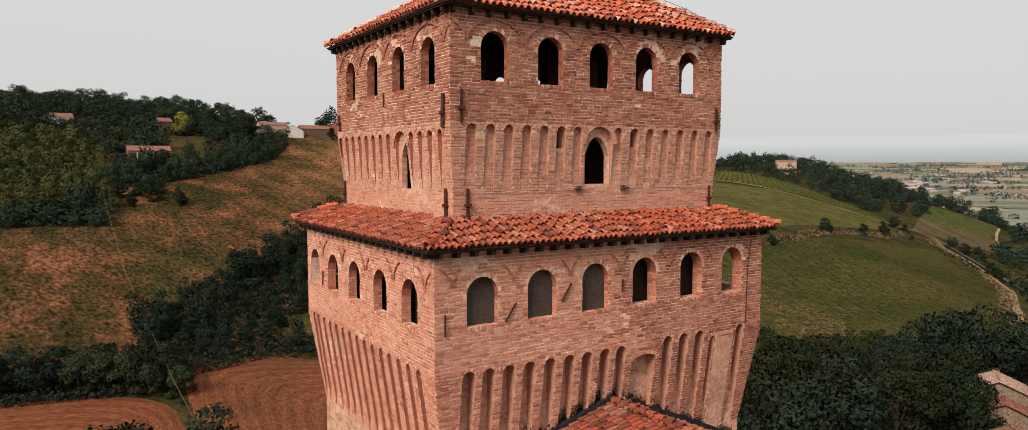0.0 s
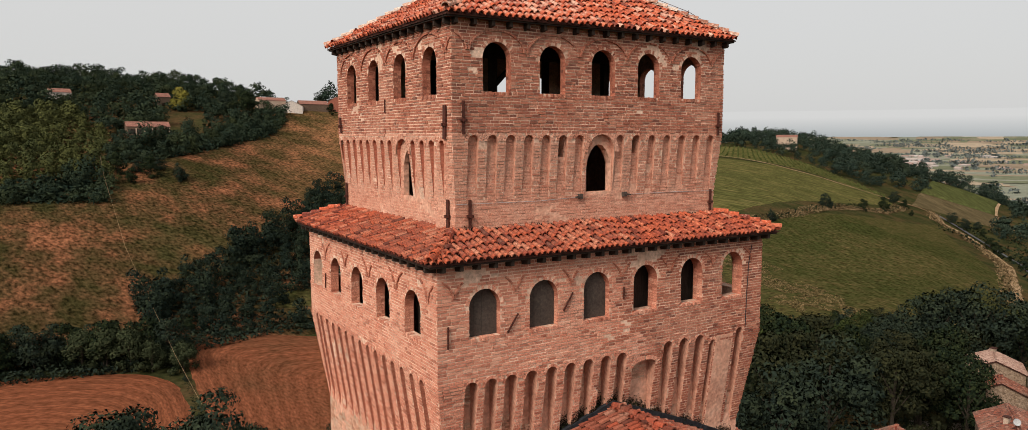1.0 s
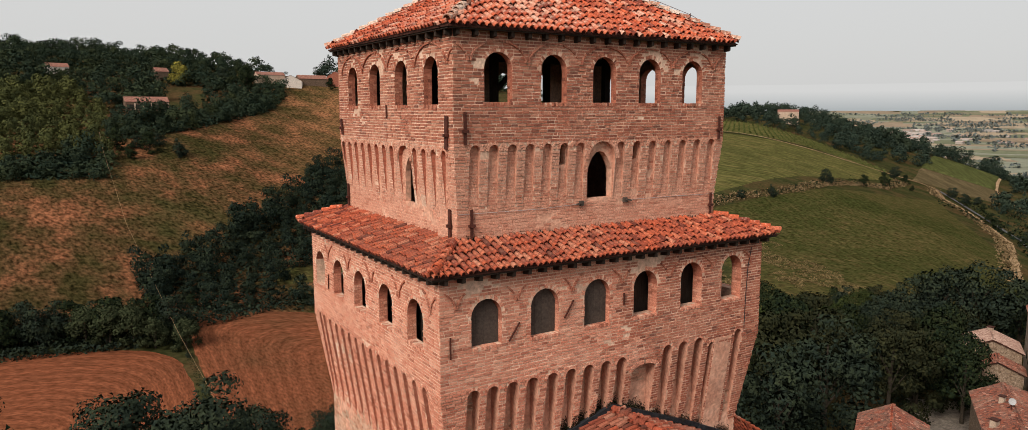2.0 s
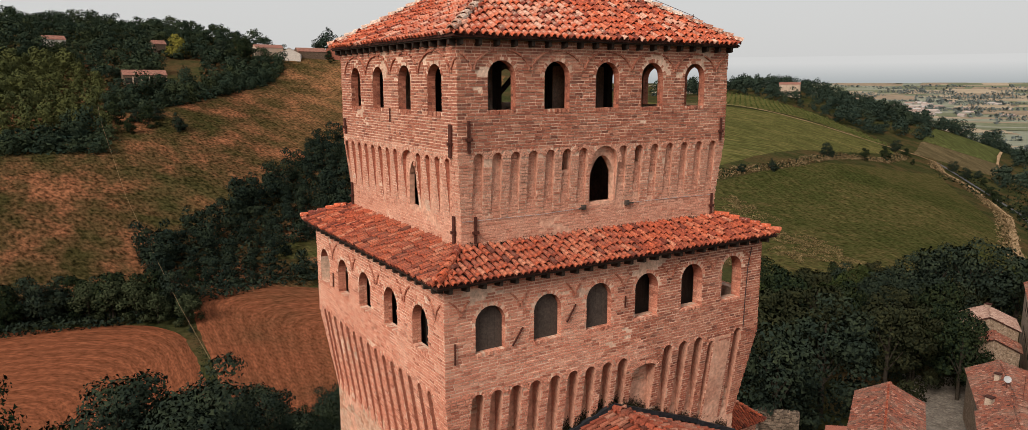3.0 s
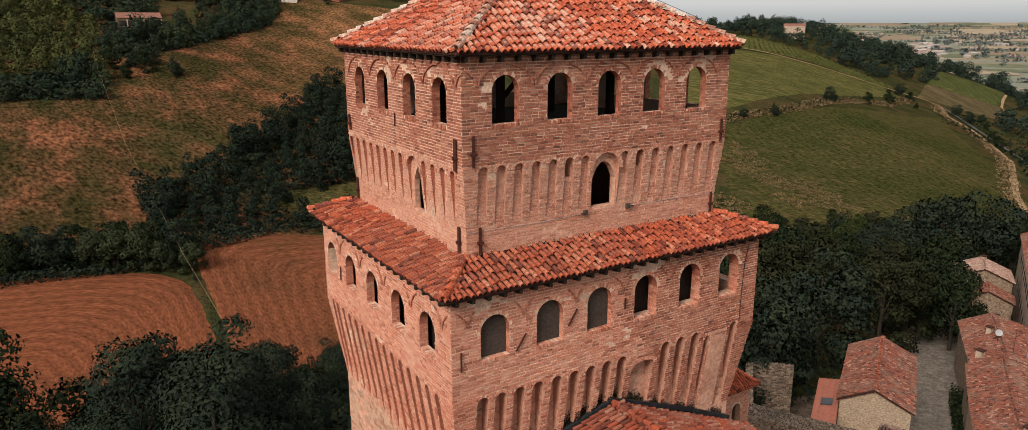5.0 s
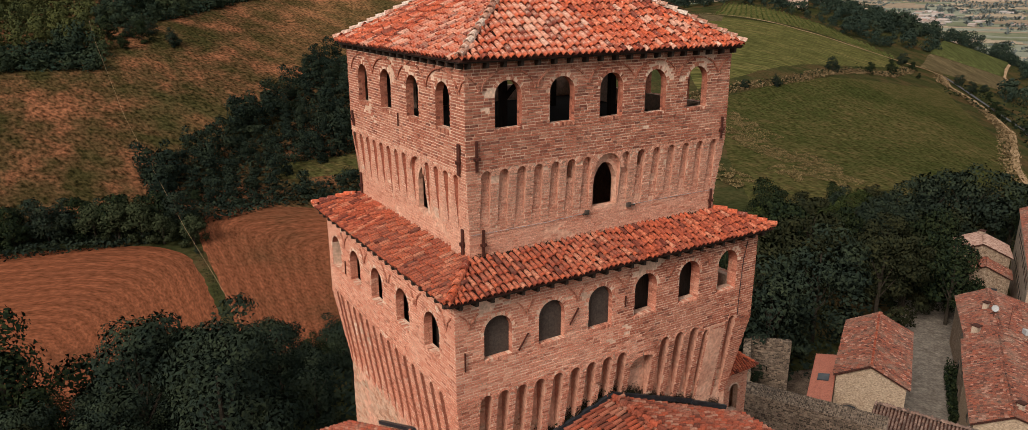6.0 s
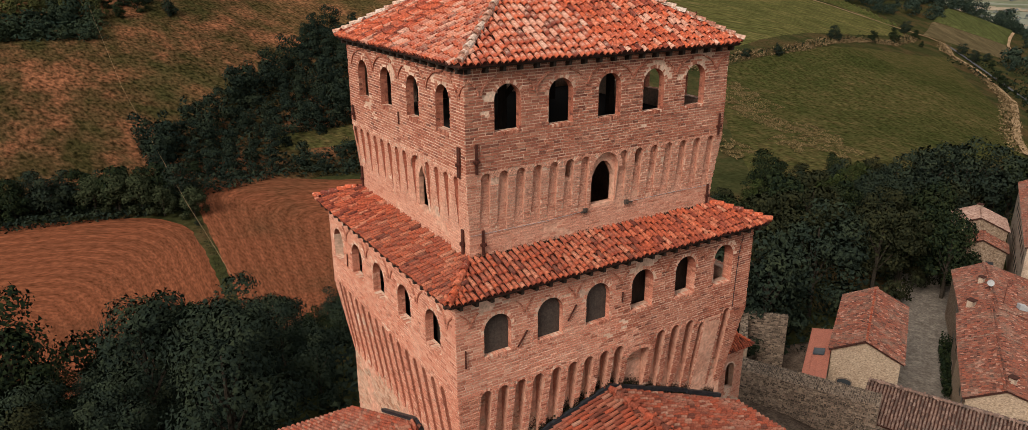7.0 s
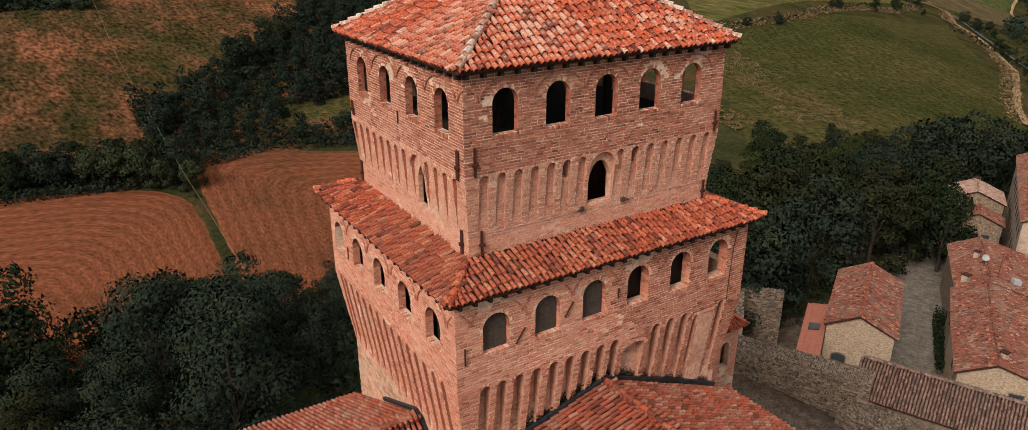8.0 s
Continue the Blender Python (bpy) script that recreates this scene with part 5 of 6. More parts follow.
# and behind two lower front arches, where the gallery lies in shade
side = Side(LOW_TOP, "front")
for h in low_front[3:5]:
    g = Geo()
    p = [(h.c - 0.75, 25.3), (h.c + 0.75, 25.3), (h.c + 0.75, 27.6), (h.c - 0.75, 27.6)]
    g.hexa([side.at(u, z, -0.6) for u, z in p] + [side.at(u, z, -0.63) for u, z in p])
    part("plank_screen", g, M_WOOD, tower, "dark sheet added to imitate the shade inside the arch")

# decorative brick arcs between the gallery arches
def arcs(block, which, centres, spring, radius, top, span=84, wide=0.045, mat=None):
    side = Side(block, which)
    bricks = Geo()
    for c in centres:
        for s in (-1, 1):
            g = Geo()
            n = 14
            foot = c + s * (radius - 0.03)
            if not 0.12 < foot < side.w - 0.12:
                continue
            pt = lambda a, r, q: side.at(c + s * math.cos(a) * r, spring + math.sin(a) * (r - radius + top - spring), q)
            turn = [radians(5 + span * (rng.uniform(0.6, 1.1) if span < 50 else 1.0) / n * i) for i in range(n + 1)]
            turn.sort()
            turn = [a for a in turn if 0.02 < c + s * math.cos(a) * radius < side.w - 0.02]
            for a in turn:
                w = wide + 0.012 * noise.noise(Vector((c * 7 + a * 5, spring, s)))
                g.v += [pt(a, radius - w, -0.01), pt(a, radius - w, 0.05), pt(a, radius, 0.05), pt(a, radius, -0.01)]
            m = len(turn)
            ring = g.v
            for i in range(m - 1):
                a, b = [Vector(p) for p in ring[i * 4:i * 4 + 4]], [Vector(p) for p in ring[i * 4 + 4:i * 4 + 8]]
                if rng.random() < 0.08:
                    continue
                e, d = [p.lerp(q, 0.06) for p, q in zip(a, b)], [p.lerp(q, 0.93) for p, q in zip(a, b)]
                o = [e[1], e[2], d[2], d[1], e[0], e[3], d[3], d[0]]
                bricks.hexa(o if s > 0 else [o[k] for k in (1, 0, 3, 2, 5, 4, 7, 6)])
    part("arc_bricks", bricks, mat or M_BRICK, tower, "thin blind arcs of brick under the eaves", kind="stuff")


arcs(UP_TOP, "front", [9.80 - 8.5 - 1.72] + [h.c for h in up_front] + [18.36 - 8.5], 33.06, 0.85, 33.66)
arcs(UP_TOP, "left", [h.c for h in up_left] + [25.05 - 15.9], 32.98, 0.97, 33.64)
arcs(LOW_TOP, "front", [7.2 - 7.62] + [h.c for h in low_front], 27.02, 0.87, 27.66, 49.9, 0.040)
arcs(LOW_TOP, "left", [h.c for h in low_left] + [10.6], 26.86, 0.97, 27.62, 49.9, 0.045)

# ---- tile roofs ----
def tile_form(segs, length, r0, r1, thick):
    """One barrel tile: along +y uphill, open below."""
    g = Geo()
    ring = lambda r, y, z: [(math.cos(math.pi * k / segs) * r, y, math.sin(math.pi * k / segs) * r * 1.35 + z) for k in range(segs + 1)]
    a, b, c = ring(r0, 0, 0.065), ring(r1, length, 0.012), ring(r0 - thick, 0, 0.065)
    g.v = a + b + c
    n = segs + 1
    for k in range(segs):
        g.f.append((k + 1, k, k + n, k + 1 + n))
        g.f.append((k, k + 1, k + 1 + 2 * n, k + 2 * n))
    return g


def tile_slope(rng, eave0, eave1, up, keep, gap=0.225, row=0.34, segs=5, rise=6.0, jitter=1.0):
    """Matrices of the tiles of one slope. eave0 to eave1: the eave; up: the way uphill; keep(p): whether a tile belongs there."""
    e0, e1, up = Vector(eave0), Vector(eave1), Vector(up).normalized()
    along = (e1 - e0).normalized()
    nor = along.cross(up).normalized()
    n = int((e1 - e0).length / gap)
    out = []
    for i in range(n):
        first = rng.uniform(0.4, 1.0) * row
        for k, run in enumerate([0.0] + [first + row * j for j in range(int(rise / row) + 1)]):
            p = e0 + along * (gap * (i + 0.5)) + up * (run - 0.04)
            if run > rise - 0.12 or not keep(p + up * 0.15):
                continue
            p += along * rng.uniform(-0.016, 0.016) * jitter + up * rng.uniform(-0.03, 0.03) * jitter + nor * (rng.uniform(0, 0.014) - (0.018 if k == 0 else 0.0))
            m = Matrix((along, up, nor)).transposed().to_4x4()
            m.translation = p
            out.append(m @ Matrix.Rotation(rng.uniform(-0.06, 0.06) * jitter, 4, "Z"))
    return out


def joined_tiles(form, mats):
    v = np.array(form.v)
    h = np.c_[v, np.ones(len(v))]
    g = Geo()
    pts = [(h @ np.array(m).T)[:, :3] for m in mats]
    g.v = np.concatenate(pts).tolist() if pts else []
    k = len(v)
    g.f = [tuple(i * k + q for q in f) for i in range(len(mats)) for f in form.f]
    return g


TILE = tile_form(5, 0.46, 0.071, 0.055, 0.018)
TILE_TOP = tile_form(5, 0.46, 0.078, 0.062, 0.018)
TILE_FAR = tile_form(3, 0.44, 0.098, 0.084, 0.02)
TILE_ONE = TILE_TOP.mesh("tile", M_TILE_ONE)


TILE_RED_ONE = TILE.mesh("tile", M_TILE_RED_ONE)


def tile_parts(mats, parent, form):
    for m in mats:
        ob = new("tile", form)
        ob.parent = parent
        ob.matrix_local = m


def hip_line(rng, a, b, row=0.34):
    """Ridge tiles along a hip."""
    a, b = Vector(a), Vector(b)
    up = (b - a).normalized()
    along = up.cross(Vector((0, 0, 1))).normalized()
    nor = along.cross(up).normalized()
    m = Matrix((along, up, nor)).transposed().to_4x4()
    out = []
    for i in range(int((b - a).length / row)):
        q = m.copy()
        q.translation = a + up * i * row + nor * (0.05 + rng.uniform(0, 0.015))
        out.append(q @ Matrix.Rotation(rng.uniform(-0.05, 0.05), 4, "Z") @ Matrix.Diagonal((1.5, 1, 1.2, 1)))
    return out


def hip_roof(parent, eave, inner, z0, z1, name, label, single_sides, mat, thick=0.03, gap=0.205):
    """A hipped roof or skirt: eave and inner are rectangles (x0, y0, x1, y1) at z0 and z1."""
    ex0, ey0, ex1, ey1 = eave
    ix0, iy0, ix1, iy1 = inner
    E = [Vector((ex0, ey0, z0)), Vector((ex1, ey0, z0)), Vector((ex1, ey1, z0)), Vector((ex0, ey1, z0))]
    I = [Vector((ix0, iy0, z1)), Vector((ix1, iy0, z1)), Vector((ix1, iy1, z1)), Vector((ix0, iy1, z1))]
    g = Geo()
    down = Vector((0, 0, thick))
    for k in range(4):
        a, b, c, d = E[k], E[(k + 1) % 4], I[(k + 1) % 4], I[k]
        g.face(a, b, c, d)
        g.face(b - down, a - down, d - down, c - down)
        g.face(a - down, b - down, b, a)
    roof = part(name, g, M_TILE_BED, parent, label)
    rng = random.Random(sum(map(ord, name)) + 3)
    rest, solo, hips = [], [], []
    for k in range(4):
        a, b, c, d = E[k], E[(k + 1) % 4], I[(k + 1) % 4], I[k]
        along = (b - a).normalized()
        mid = (d + c) / 2
        up = mid - a - along * (mid - a).dot(along)
        rise = up.length
        run0, run1 = (d - a).dot(along), (b - c).dot(along)
        width = (b - a).length

        def keep(p, a=a, along=along, up=up, rise=rise, run0=run0, run1=run1, width=width):
            u, v = (p - a).dot(along), (p - a).dot(up) / rise / rise
            return v < 0.985 and run0 * v - 0.02 < u < width - run1 * v + 0.02

        t = tile_slope(rng, a, b, up, keep, rise=rise, gap=gap)
        if k in single_sides:
            near = single_sides[k](a, b)
            t.sort(key=lambda m: (m.translation - near).length)
            solo += t[:150]
            t = t[150:]
        rest += t
        hips += hip_line(rng, a, d)
    part("hip_tiles", joined_tiles(TILE_TOP, hips), M_TILE_HIP if mat is M_TILE else M_TILE, roof, "lichened hip tiles", kind="stuff")
    part("tiles", joined_tiles(TILE_TOP if mat is M_TILE else TILE, rest), mat, roof, kind="stuff")
    return roof, solo


corner = lambda a, b: Vector((8.2, 16.2, 34))
corner_low = lambda a, b: Vector((7.4, 15.5, 28))
roof_up, solo_up = hip_roof(tower, (8.24, 16.34, 18.29, 25.31), (13.2, 20.75, 13.35, 20.9), 33.92, 36.75, "roof", "hipped roof of orange-red barrel tiles", {0: corner, 3: corner}, M_TILE)
roof_low, solo_low = hip_roof(tower, (7.26, 15.39, 19.46, 26.21), (8.62, 16.72, 17.93, 24.93), 27.98, 28.52, "skirt_roof", "sloping skirt of red barrel tiles round the tower",
                              {0: corner_low, 3: corner_low}, M_TILE_RED, gap=0.182)


def eaves(block, z, over, gap, name):
    """Rafter ends and the edge board under a roof."""
    for which in ("front", "left", "right", "back"):
        side = Side(block, which)
        n = int(side.w / gap)
        for i in range(n + 1):
            u = 0.05 + (side.w - 0.1) * i / n
            g = Geo()
            g.hexa([side.at(u - 0.045, z - 0.03, over), side.at(u + 0.045, z - 0.03, over), side.at(u + 0.045, z + 0.10, over), side.at(u - 0.045, z + 0.10, over),
                    side.at(u - 0.045, z - 0.08, -0.1), side.at(u + 0.045, z - 0.08, -0.1), side.at(u + 0.045, z + 0.12, -0.1), side.at(u - 0.045, z + 0.12, -0.1)])
            part("rafter_end", g, M_WOOD, tower, "dark wooden rafter end")
        g = Geo()
        g.hexa([side.at(u, zz, n_) for n_ in (over + 0.03, over - 0.02) for u, zz in ((-over, z + 0.10), (side.w + over, z + 0.10), (side.w + over, z + 0.135), (-over, z + 0.135))])
        part("eaves_board", g, M_WOOD, tower)


eaves(UP_TOP, 33.75, 0.20, 0.52, "upper")
eaves(LOW_TOP, 27.80, 0.30, 0.46, "lower")

# timber inside the upper gallery
for x, y in ((11.2, 19.2), (13.3, 20.8), (15.4, 19.2), (11.2, 22.6), (15.4, 22.6)):
    g = Geo()
    g.bar((x, y, 31.5), (x, y, 35.0), 0.2, 0.2, (0, 1, 0))
    part("post", g, M_WOOD, tower, "rough timber post under the roof")
g = Geo()
g.bar((11.2, 19.2, 33.4), (15.4, 19.2, 33.4), 0.18, 0.2)
g.bar((11.2, 19.2, 32.4), (12.2, 19.2, 33.4), 0.12, 0.12)
part("beam", g, M_WOOD, tower)


# ---- ironwork and cables on the tower ----
def anchor(block, which, u, z0, z1, lean=0.0, wide=0.05, hub=True):
    side = Side(block, which)
    g = Geo()
    g.bar(side.at(u - lean / 2, z0, 0.05), side.at(u + lean / 2, z1, 0.05), wide, 0.035, (side.n[0], side.n[1], 0))
    if hub:
        zm = z0 + (z1 - z0) * 0.42
        g.bar(side.at(u - 0.09, zm, 0.06), side.at(u + 0.09, zm, 0.06), 0.07, 0.07)
        g.bar(side.at(u, zm, -0.05), side.at(u, zm, 0.13), 0.08, 0.08)
    part("wall_anchor", g, M_IRON, tower, "rusted iron wall anchor")


anchor(UP_TOP, "front", 8.80 - 8.5, 31.02, 31.85, 0, 0.08)
anchor(UP_TOP, "front", 17.83 - 8.5, 31.0, 31.7, 0, 0.08)
anchor(UP_TOP, "left", 25.05 - 16.92, 30.9, 31.75, 0.03, 0.14)
anchor(UP_TOP, "left", 25.05 - 24.75, 31.1, 31.6, -0.14, 0.13)
anchor(UP_TOP, "left", 25.05 - 20.8, 31.65, 32.05, 0, 0.03, False)
anchor(UP_CORE, "front", 9.05 - 8.65, 28.62, 29.35, 0, 0.08)
anchor(UP_CORE, "front", 17.72 - 8.65, 28.62, 29.3, 0, 0.08)
anchor(UP_CORE, "left", 24.9 - 17.08, 28.6, 29.35, 0, 0.12)
anchor(UP_CORE, "left", 24.9 - 24.72, 28.6, 29.4, 0, 0.12)
for x, z, lean in ((9.72, 26.25, 0.32), (11.45, 26.6, 0.30)):
    anchor(LOW_TOP, "front", x - 7.62, z - 0.22, z + 0.24, lean, 0.035, False)
anchor(LOW_TOP, "front", 13.36 - 7.62, 26.45, 26.8, 0, 0.035, False)
anchor(LOW_TOP, "front", 7.88 - 7.62, 25.85, 26.4, 0, 0.035, False)
anchor(LOW_TOP, "left", 25.85 - 24.05, 25.95, 26.45, 0.05, 0.03, False)

g = Geo()
side = Side(UP_CORE, "front")
g.tube([side.at(0.02, 29.24, 0.03), side.at(2.5, 29.22, 0.03), side.at(3.9, 29.27, 0.03)], [0.006] * 3, 5)
g.tube([side.at(5.6, 29.28, 0.03), side.at(7.5, 29.28, 0.03), side.at(9.2, 29.25, 0.03)], [0.006] * 3, 5)
part("cable", g, M_ZINC, tower, "thin grey cable along the wall")
for x in (12.58, 14.18):
    g = Geo()
    u = x - 8.65
    g.hexa([side.at(u + a, z, n) for n in (0.09, 0) for a, z in ((-0.06, 29.22), (0.06, 29.22), (0.06, 29.36), (-0.06, 29.36))])
    g.bar(side.at(u + (0.2 if x > 13 else -0.2), 29.27, 0.1), side.at(u, 29.3, 0.08), 0.045, 0.045)
    part("floodlight_box", g, M_BOARD, tower, "small grey-brown floodlight box")
g = Geo()
side = Side(LOW_TOP, "front")
g.tube([side.at(10.98, 27.6, 0.03), side.at(10.85, 27.0, 0.03), side.at(10.8, 26.0, 0.03), side.at(10.78, 25.0, 0.03)], [0.012] * 4, 5)
part("cable", g, M_LEAD, tower, "thin conductor cable down the corner")
# lightning conductor on the roof
g = Geo()
hip = [Vector((18.29, 16.34, 33.95)) + (Vector((13.35, 20.75, 36.75)) - Vector((18.29, 16.34, 33.95))) * s for s in (0.02, 0.22, 0.48, 0.75)]
for p in hip[1:]:
    g.tube([p, p + Vector((0, 0, 0.32))], [0.014, 0.01], 5)
g.tube([hip[0] + Vector((0.1, 0, 0))] + [p + Vector((0, 0, 0.27)) for p in hip[1:]], [0.008] * 4, 5)
part("lightning_conductor", g, M_IRON, tower, "thin lightning conductor wire on stubs")
# plaster strip over the last corbels
side = Side(LOW_CORE, "front")
g = Geo()
zs = [21.2 + 3.65 * i / 8 for i in range(9)]
prof = [(9.02, -0.02), (9.06, 0.022), (9.45, 0.030), (9.80, 0.022), (9.85, -0.02)]
g.v = [side.at(u + 0.03 * noise.noise(Vector((z * 2, u, 0))), z, low_off(z) * (n > 0) + n) for z in zs for u, n in prof]
g.f = [(i * 5 + k, i * 5 + k + 1, i * 5 + k + 6, i * 5 + k + 5) for i in range(8) for k in range(4)] + [(40, 41, 42, 43, 44)]
part("plaster_strip", g, M_PLASTER, tower, "broad strip of worn plaster over the corbels")


# ---- castle wings and walls ----
def gable_wing(name, a, b, half, z_ridge, drop0, drop1, label, form, tile_mat, wall_mat, foot, half1=None, singles=0):
    """A wing whose ridge runs from a to b; half, half1: plan widths of the two slopes; drop0, drop1: how far they fall."""
    a, b = Vector((*a, z_ridge)), Vector((*b, z_ridge))
    half1 = half1 or half
    along = (b - a).normalized()
    left = Vector((-along.y, along.x, 0))
    wing = thing(name, ((a.x + b.x) / 2, (a.y + b.y) / 2, foot), label, "building")
    g = Geo()
    over, low = 0.3, Vector((0, 0, 0.12))
    for s, h, d in ((1, half, drop0), (-1, half1, drop1)):
        o = left * s * (h + over) - Vector((0, 0, d * (h + over) / h))
        q = [a - along * over, b + along * over, b + along * over + o, a - along * over + o]
        if s > 0:
            q = q[::-1]
        g.face(*q[::-1])
        g.face(*[p - low for p in q])
        for p, r in zip(q, q[1:] + q[:1]):
            g.face(p - low, r - low, r, p)
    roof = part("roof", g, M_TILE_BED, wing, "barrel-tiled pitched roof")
    rng = random.Random(int(a.x * 7 + a.y * 3))
    tiles = []
    if form is None:
        roof.data.materials[0] = M_FAR_ROOF
    for s, h, d in ((1, half, drop0), (-1, half1, drop1)) if form else ():
        o = left * s * (h + over) - Vector((0, 0, d * (h + over) / h))
        e0, e1 = (a - along * over + o, b + along * over + o) if s < 0 else (b + along * over + o, a - along * over + o)
        lim = o.length
        tiles += tile_slope(rng, e0, e1, -o, lambda p: True, rise=lim + 0.2, gap=0.19 if form is TILE else 0.25)
    if form:
        part("ridge_tiles", joined_tiles(form, hip_line(rng, a + Vector((0, 0, 0.04)), b + Vector((0, 0, 0.04)))), tile_mat, roof, kind="stuff")
    solo = []
    if singles:
        tiles.sort(key=lambda m: (m.translation - Vector((13.2, 14.5, 23))).length)
        solo, tiles = tiles[:singles], tiles[singles:]
    if form:
        part("tiles", joined_tiles(form, tiles), tile_mat, roof, kind="stuff")
    # body under the roof
    g = Geo()
    p0, p1 = a + left * half, a - left * half1
    q0, q1 = b + left * half, b - left * half1
    e0, e1 = z_ridge - drop0 - 0.1, z_ridge - drop1 - 0.1
    at = lambda p, z: (p.x, p.y, z)
    g.face(at(p1, foot), at(q1, foot), at(q1, e1), at(p1, e1))
    g.face(at(q0, foot), at(p0, foot), at(p0, e0), at(q0, e0))
    g.face(at(p0, foot), at(p1, foot), at(p1, e1), at(a, z_ridge - 0.12), at(p0, e0))
    g.face(at(q1, foot), at(q0, foot), at(q0, e0), at(b, z_ridge - 0.12), at(q1, e1))
    walls = part("masonry", g, wall_mat, wing)
    return wing, roof, walls, solo


wing_front, wing_roof, _, solo_wing = gable_wing("castle_wing", (13.2, 7.0), (13.2, 15.9), 6.2, 23.25, 1.9, 2.55, "brick castle wing with a red tiled roof against the tower",
                                                 TILE, M_TILE_WORN, M_MORTAR, 0.0, 6.0, 250)
wing_left, _, _, _ = gable_wing("castle_wing", (-3.0, 19.3), (7.75, 19.3), 6.5, 21.8, 3.0, 3.0, "brick castle wing with a tiled roof beside the tower", TILE, M_TILE_WORN, M_MORTAR, 0.0, 4.5)
# lead flashing where the roof meets the tower
g = Geo()
for p, q in (((7.6, 16.12, 21.72), (10.4, 16.04, 22.55)), ((10.4, 16.04, 22.55), (13.2, 15.93, 23.42)), ((13.2, 15.93, 23.42), (15.2, 16.03, 22.62)), ((15.2, 16.03, 22.62), (16.9, 16.14, 21.92)),
             ((16.9, 16.10, 21.90), (18.7, 16.12, 21.1))):
    g.bar(p, q, 0.12, 0.15)
tagged(new("flashing", g.mesh("flashing", M_LEAD)), "black lead flashing along the tower foot", "flashing")
g = Geo()
g.bar((7.99, 19.5, 21.98), (7.99, 16.15, 19.80), 0.14, 0.12)
g.bar((7.99, 19.5, 21.98), (7.99, 22.6, 20.60), 0.14, 0.12)
tagged(new("flashing", g.mesh("flashing", M_LEAD)), "black lead flashing where the side roof meets the tower", "flashing")


g_rng = np.random.default_rng(41)
c = []
for _ in range(260):
    x = 13.2 + float(g_rng.normal()) * 1.5
    if 10.5 < x < 17.5:
        z = 23.3 - 0.30 * max(13.2 - x, 0) - 0.42 * max(x - 13.2, 0)
        c.append((x, 16.12 - float(g_rng.random()) * 0.12, z + abs(float(g_rng.normal())) * 0.16))
c = np.array(c)
tagged(new("wall_weeds", leaf_mesh("wall_weeds", leaf_triangles(g_rng, c, g_rng.normal(size=c.shape) + np.array([0, -1, 0.5]), 0.05), M_LEAF_OLIVE)),
       "dark moss and weeds where the roof meets the tower", "weeds", kind="stuff")


def moss_band(name, count, x0, x1, foot, high, y, label, seed):
    """Black moss and dirt clinging to a wall face: thickest at its foot, in uneven tongues."""
    g = np.random.default_rng(seed)
    c = []
    while len(c) < count:
        x = float(g.uniform(x0, x1))
        t = 0.75 + 0.6 * noise.noise(Vector((x * 1.3, seed, 0))) + 0.3 * noise.noise(Vector((x * 5, seed, 2)))
        z = abs(float(g.normal())) * 0.5 * high * max(0.15, t)
        c.append((x, y(x, foot(x) + z) - 0.018 - float(g.random()) * 0.012, foot(x) + z))
    c = np.array(c)
    tagged(new(name, leaf_mesh(name, leaf_triangles(g, c, g.normal(scale=0.12, size=c.shape) + np.array([0, -1, 0]), 0.022), M_MOSS)), label, "moss", kind="stuff")


tower_face = lambda x, z: 16.2 - (0.0 if any(abs(x - 8.07 - h.c) < h.w / 2 for h in ln_front) else low_off(z))
moss_band("wall_moss", 15000, 10.2, 18.4, lambda x: 23.3 - 0.30 * max(13.2 - x, 0) - 0.42 * max(x - 13.2, 0), 0.42, tower_face, "black moss on the tower wall above the wing roof", 51)
moss_band("wall_moss", 4000, 8.1, 10.4, lambda x: 23.3 - 0.30 * max(13.2 - x, 0), 0.22, tower_face, "black moss low on the tower wall", 52)
moss_band("wall_moss", 5000, 8.7, 17.9, lambda x: 28.5, 0.12, lambda x, z: 16.75, "dirt and moss where the wall meets the skirt roof", 53)


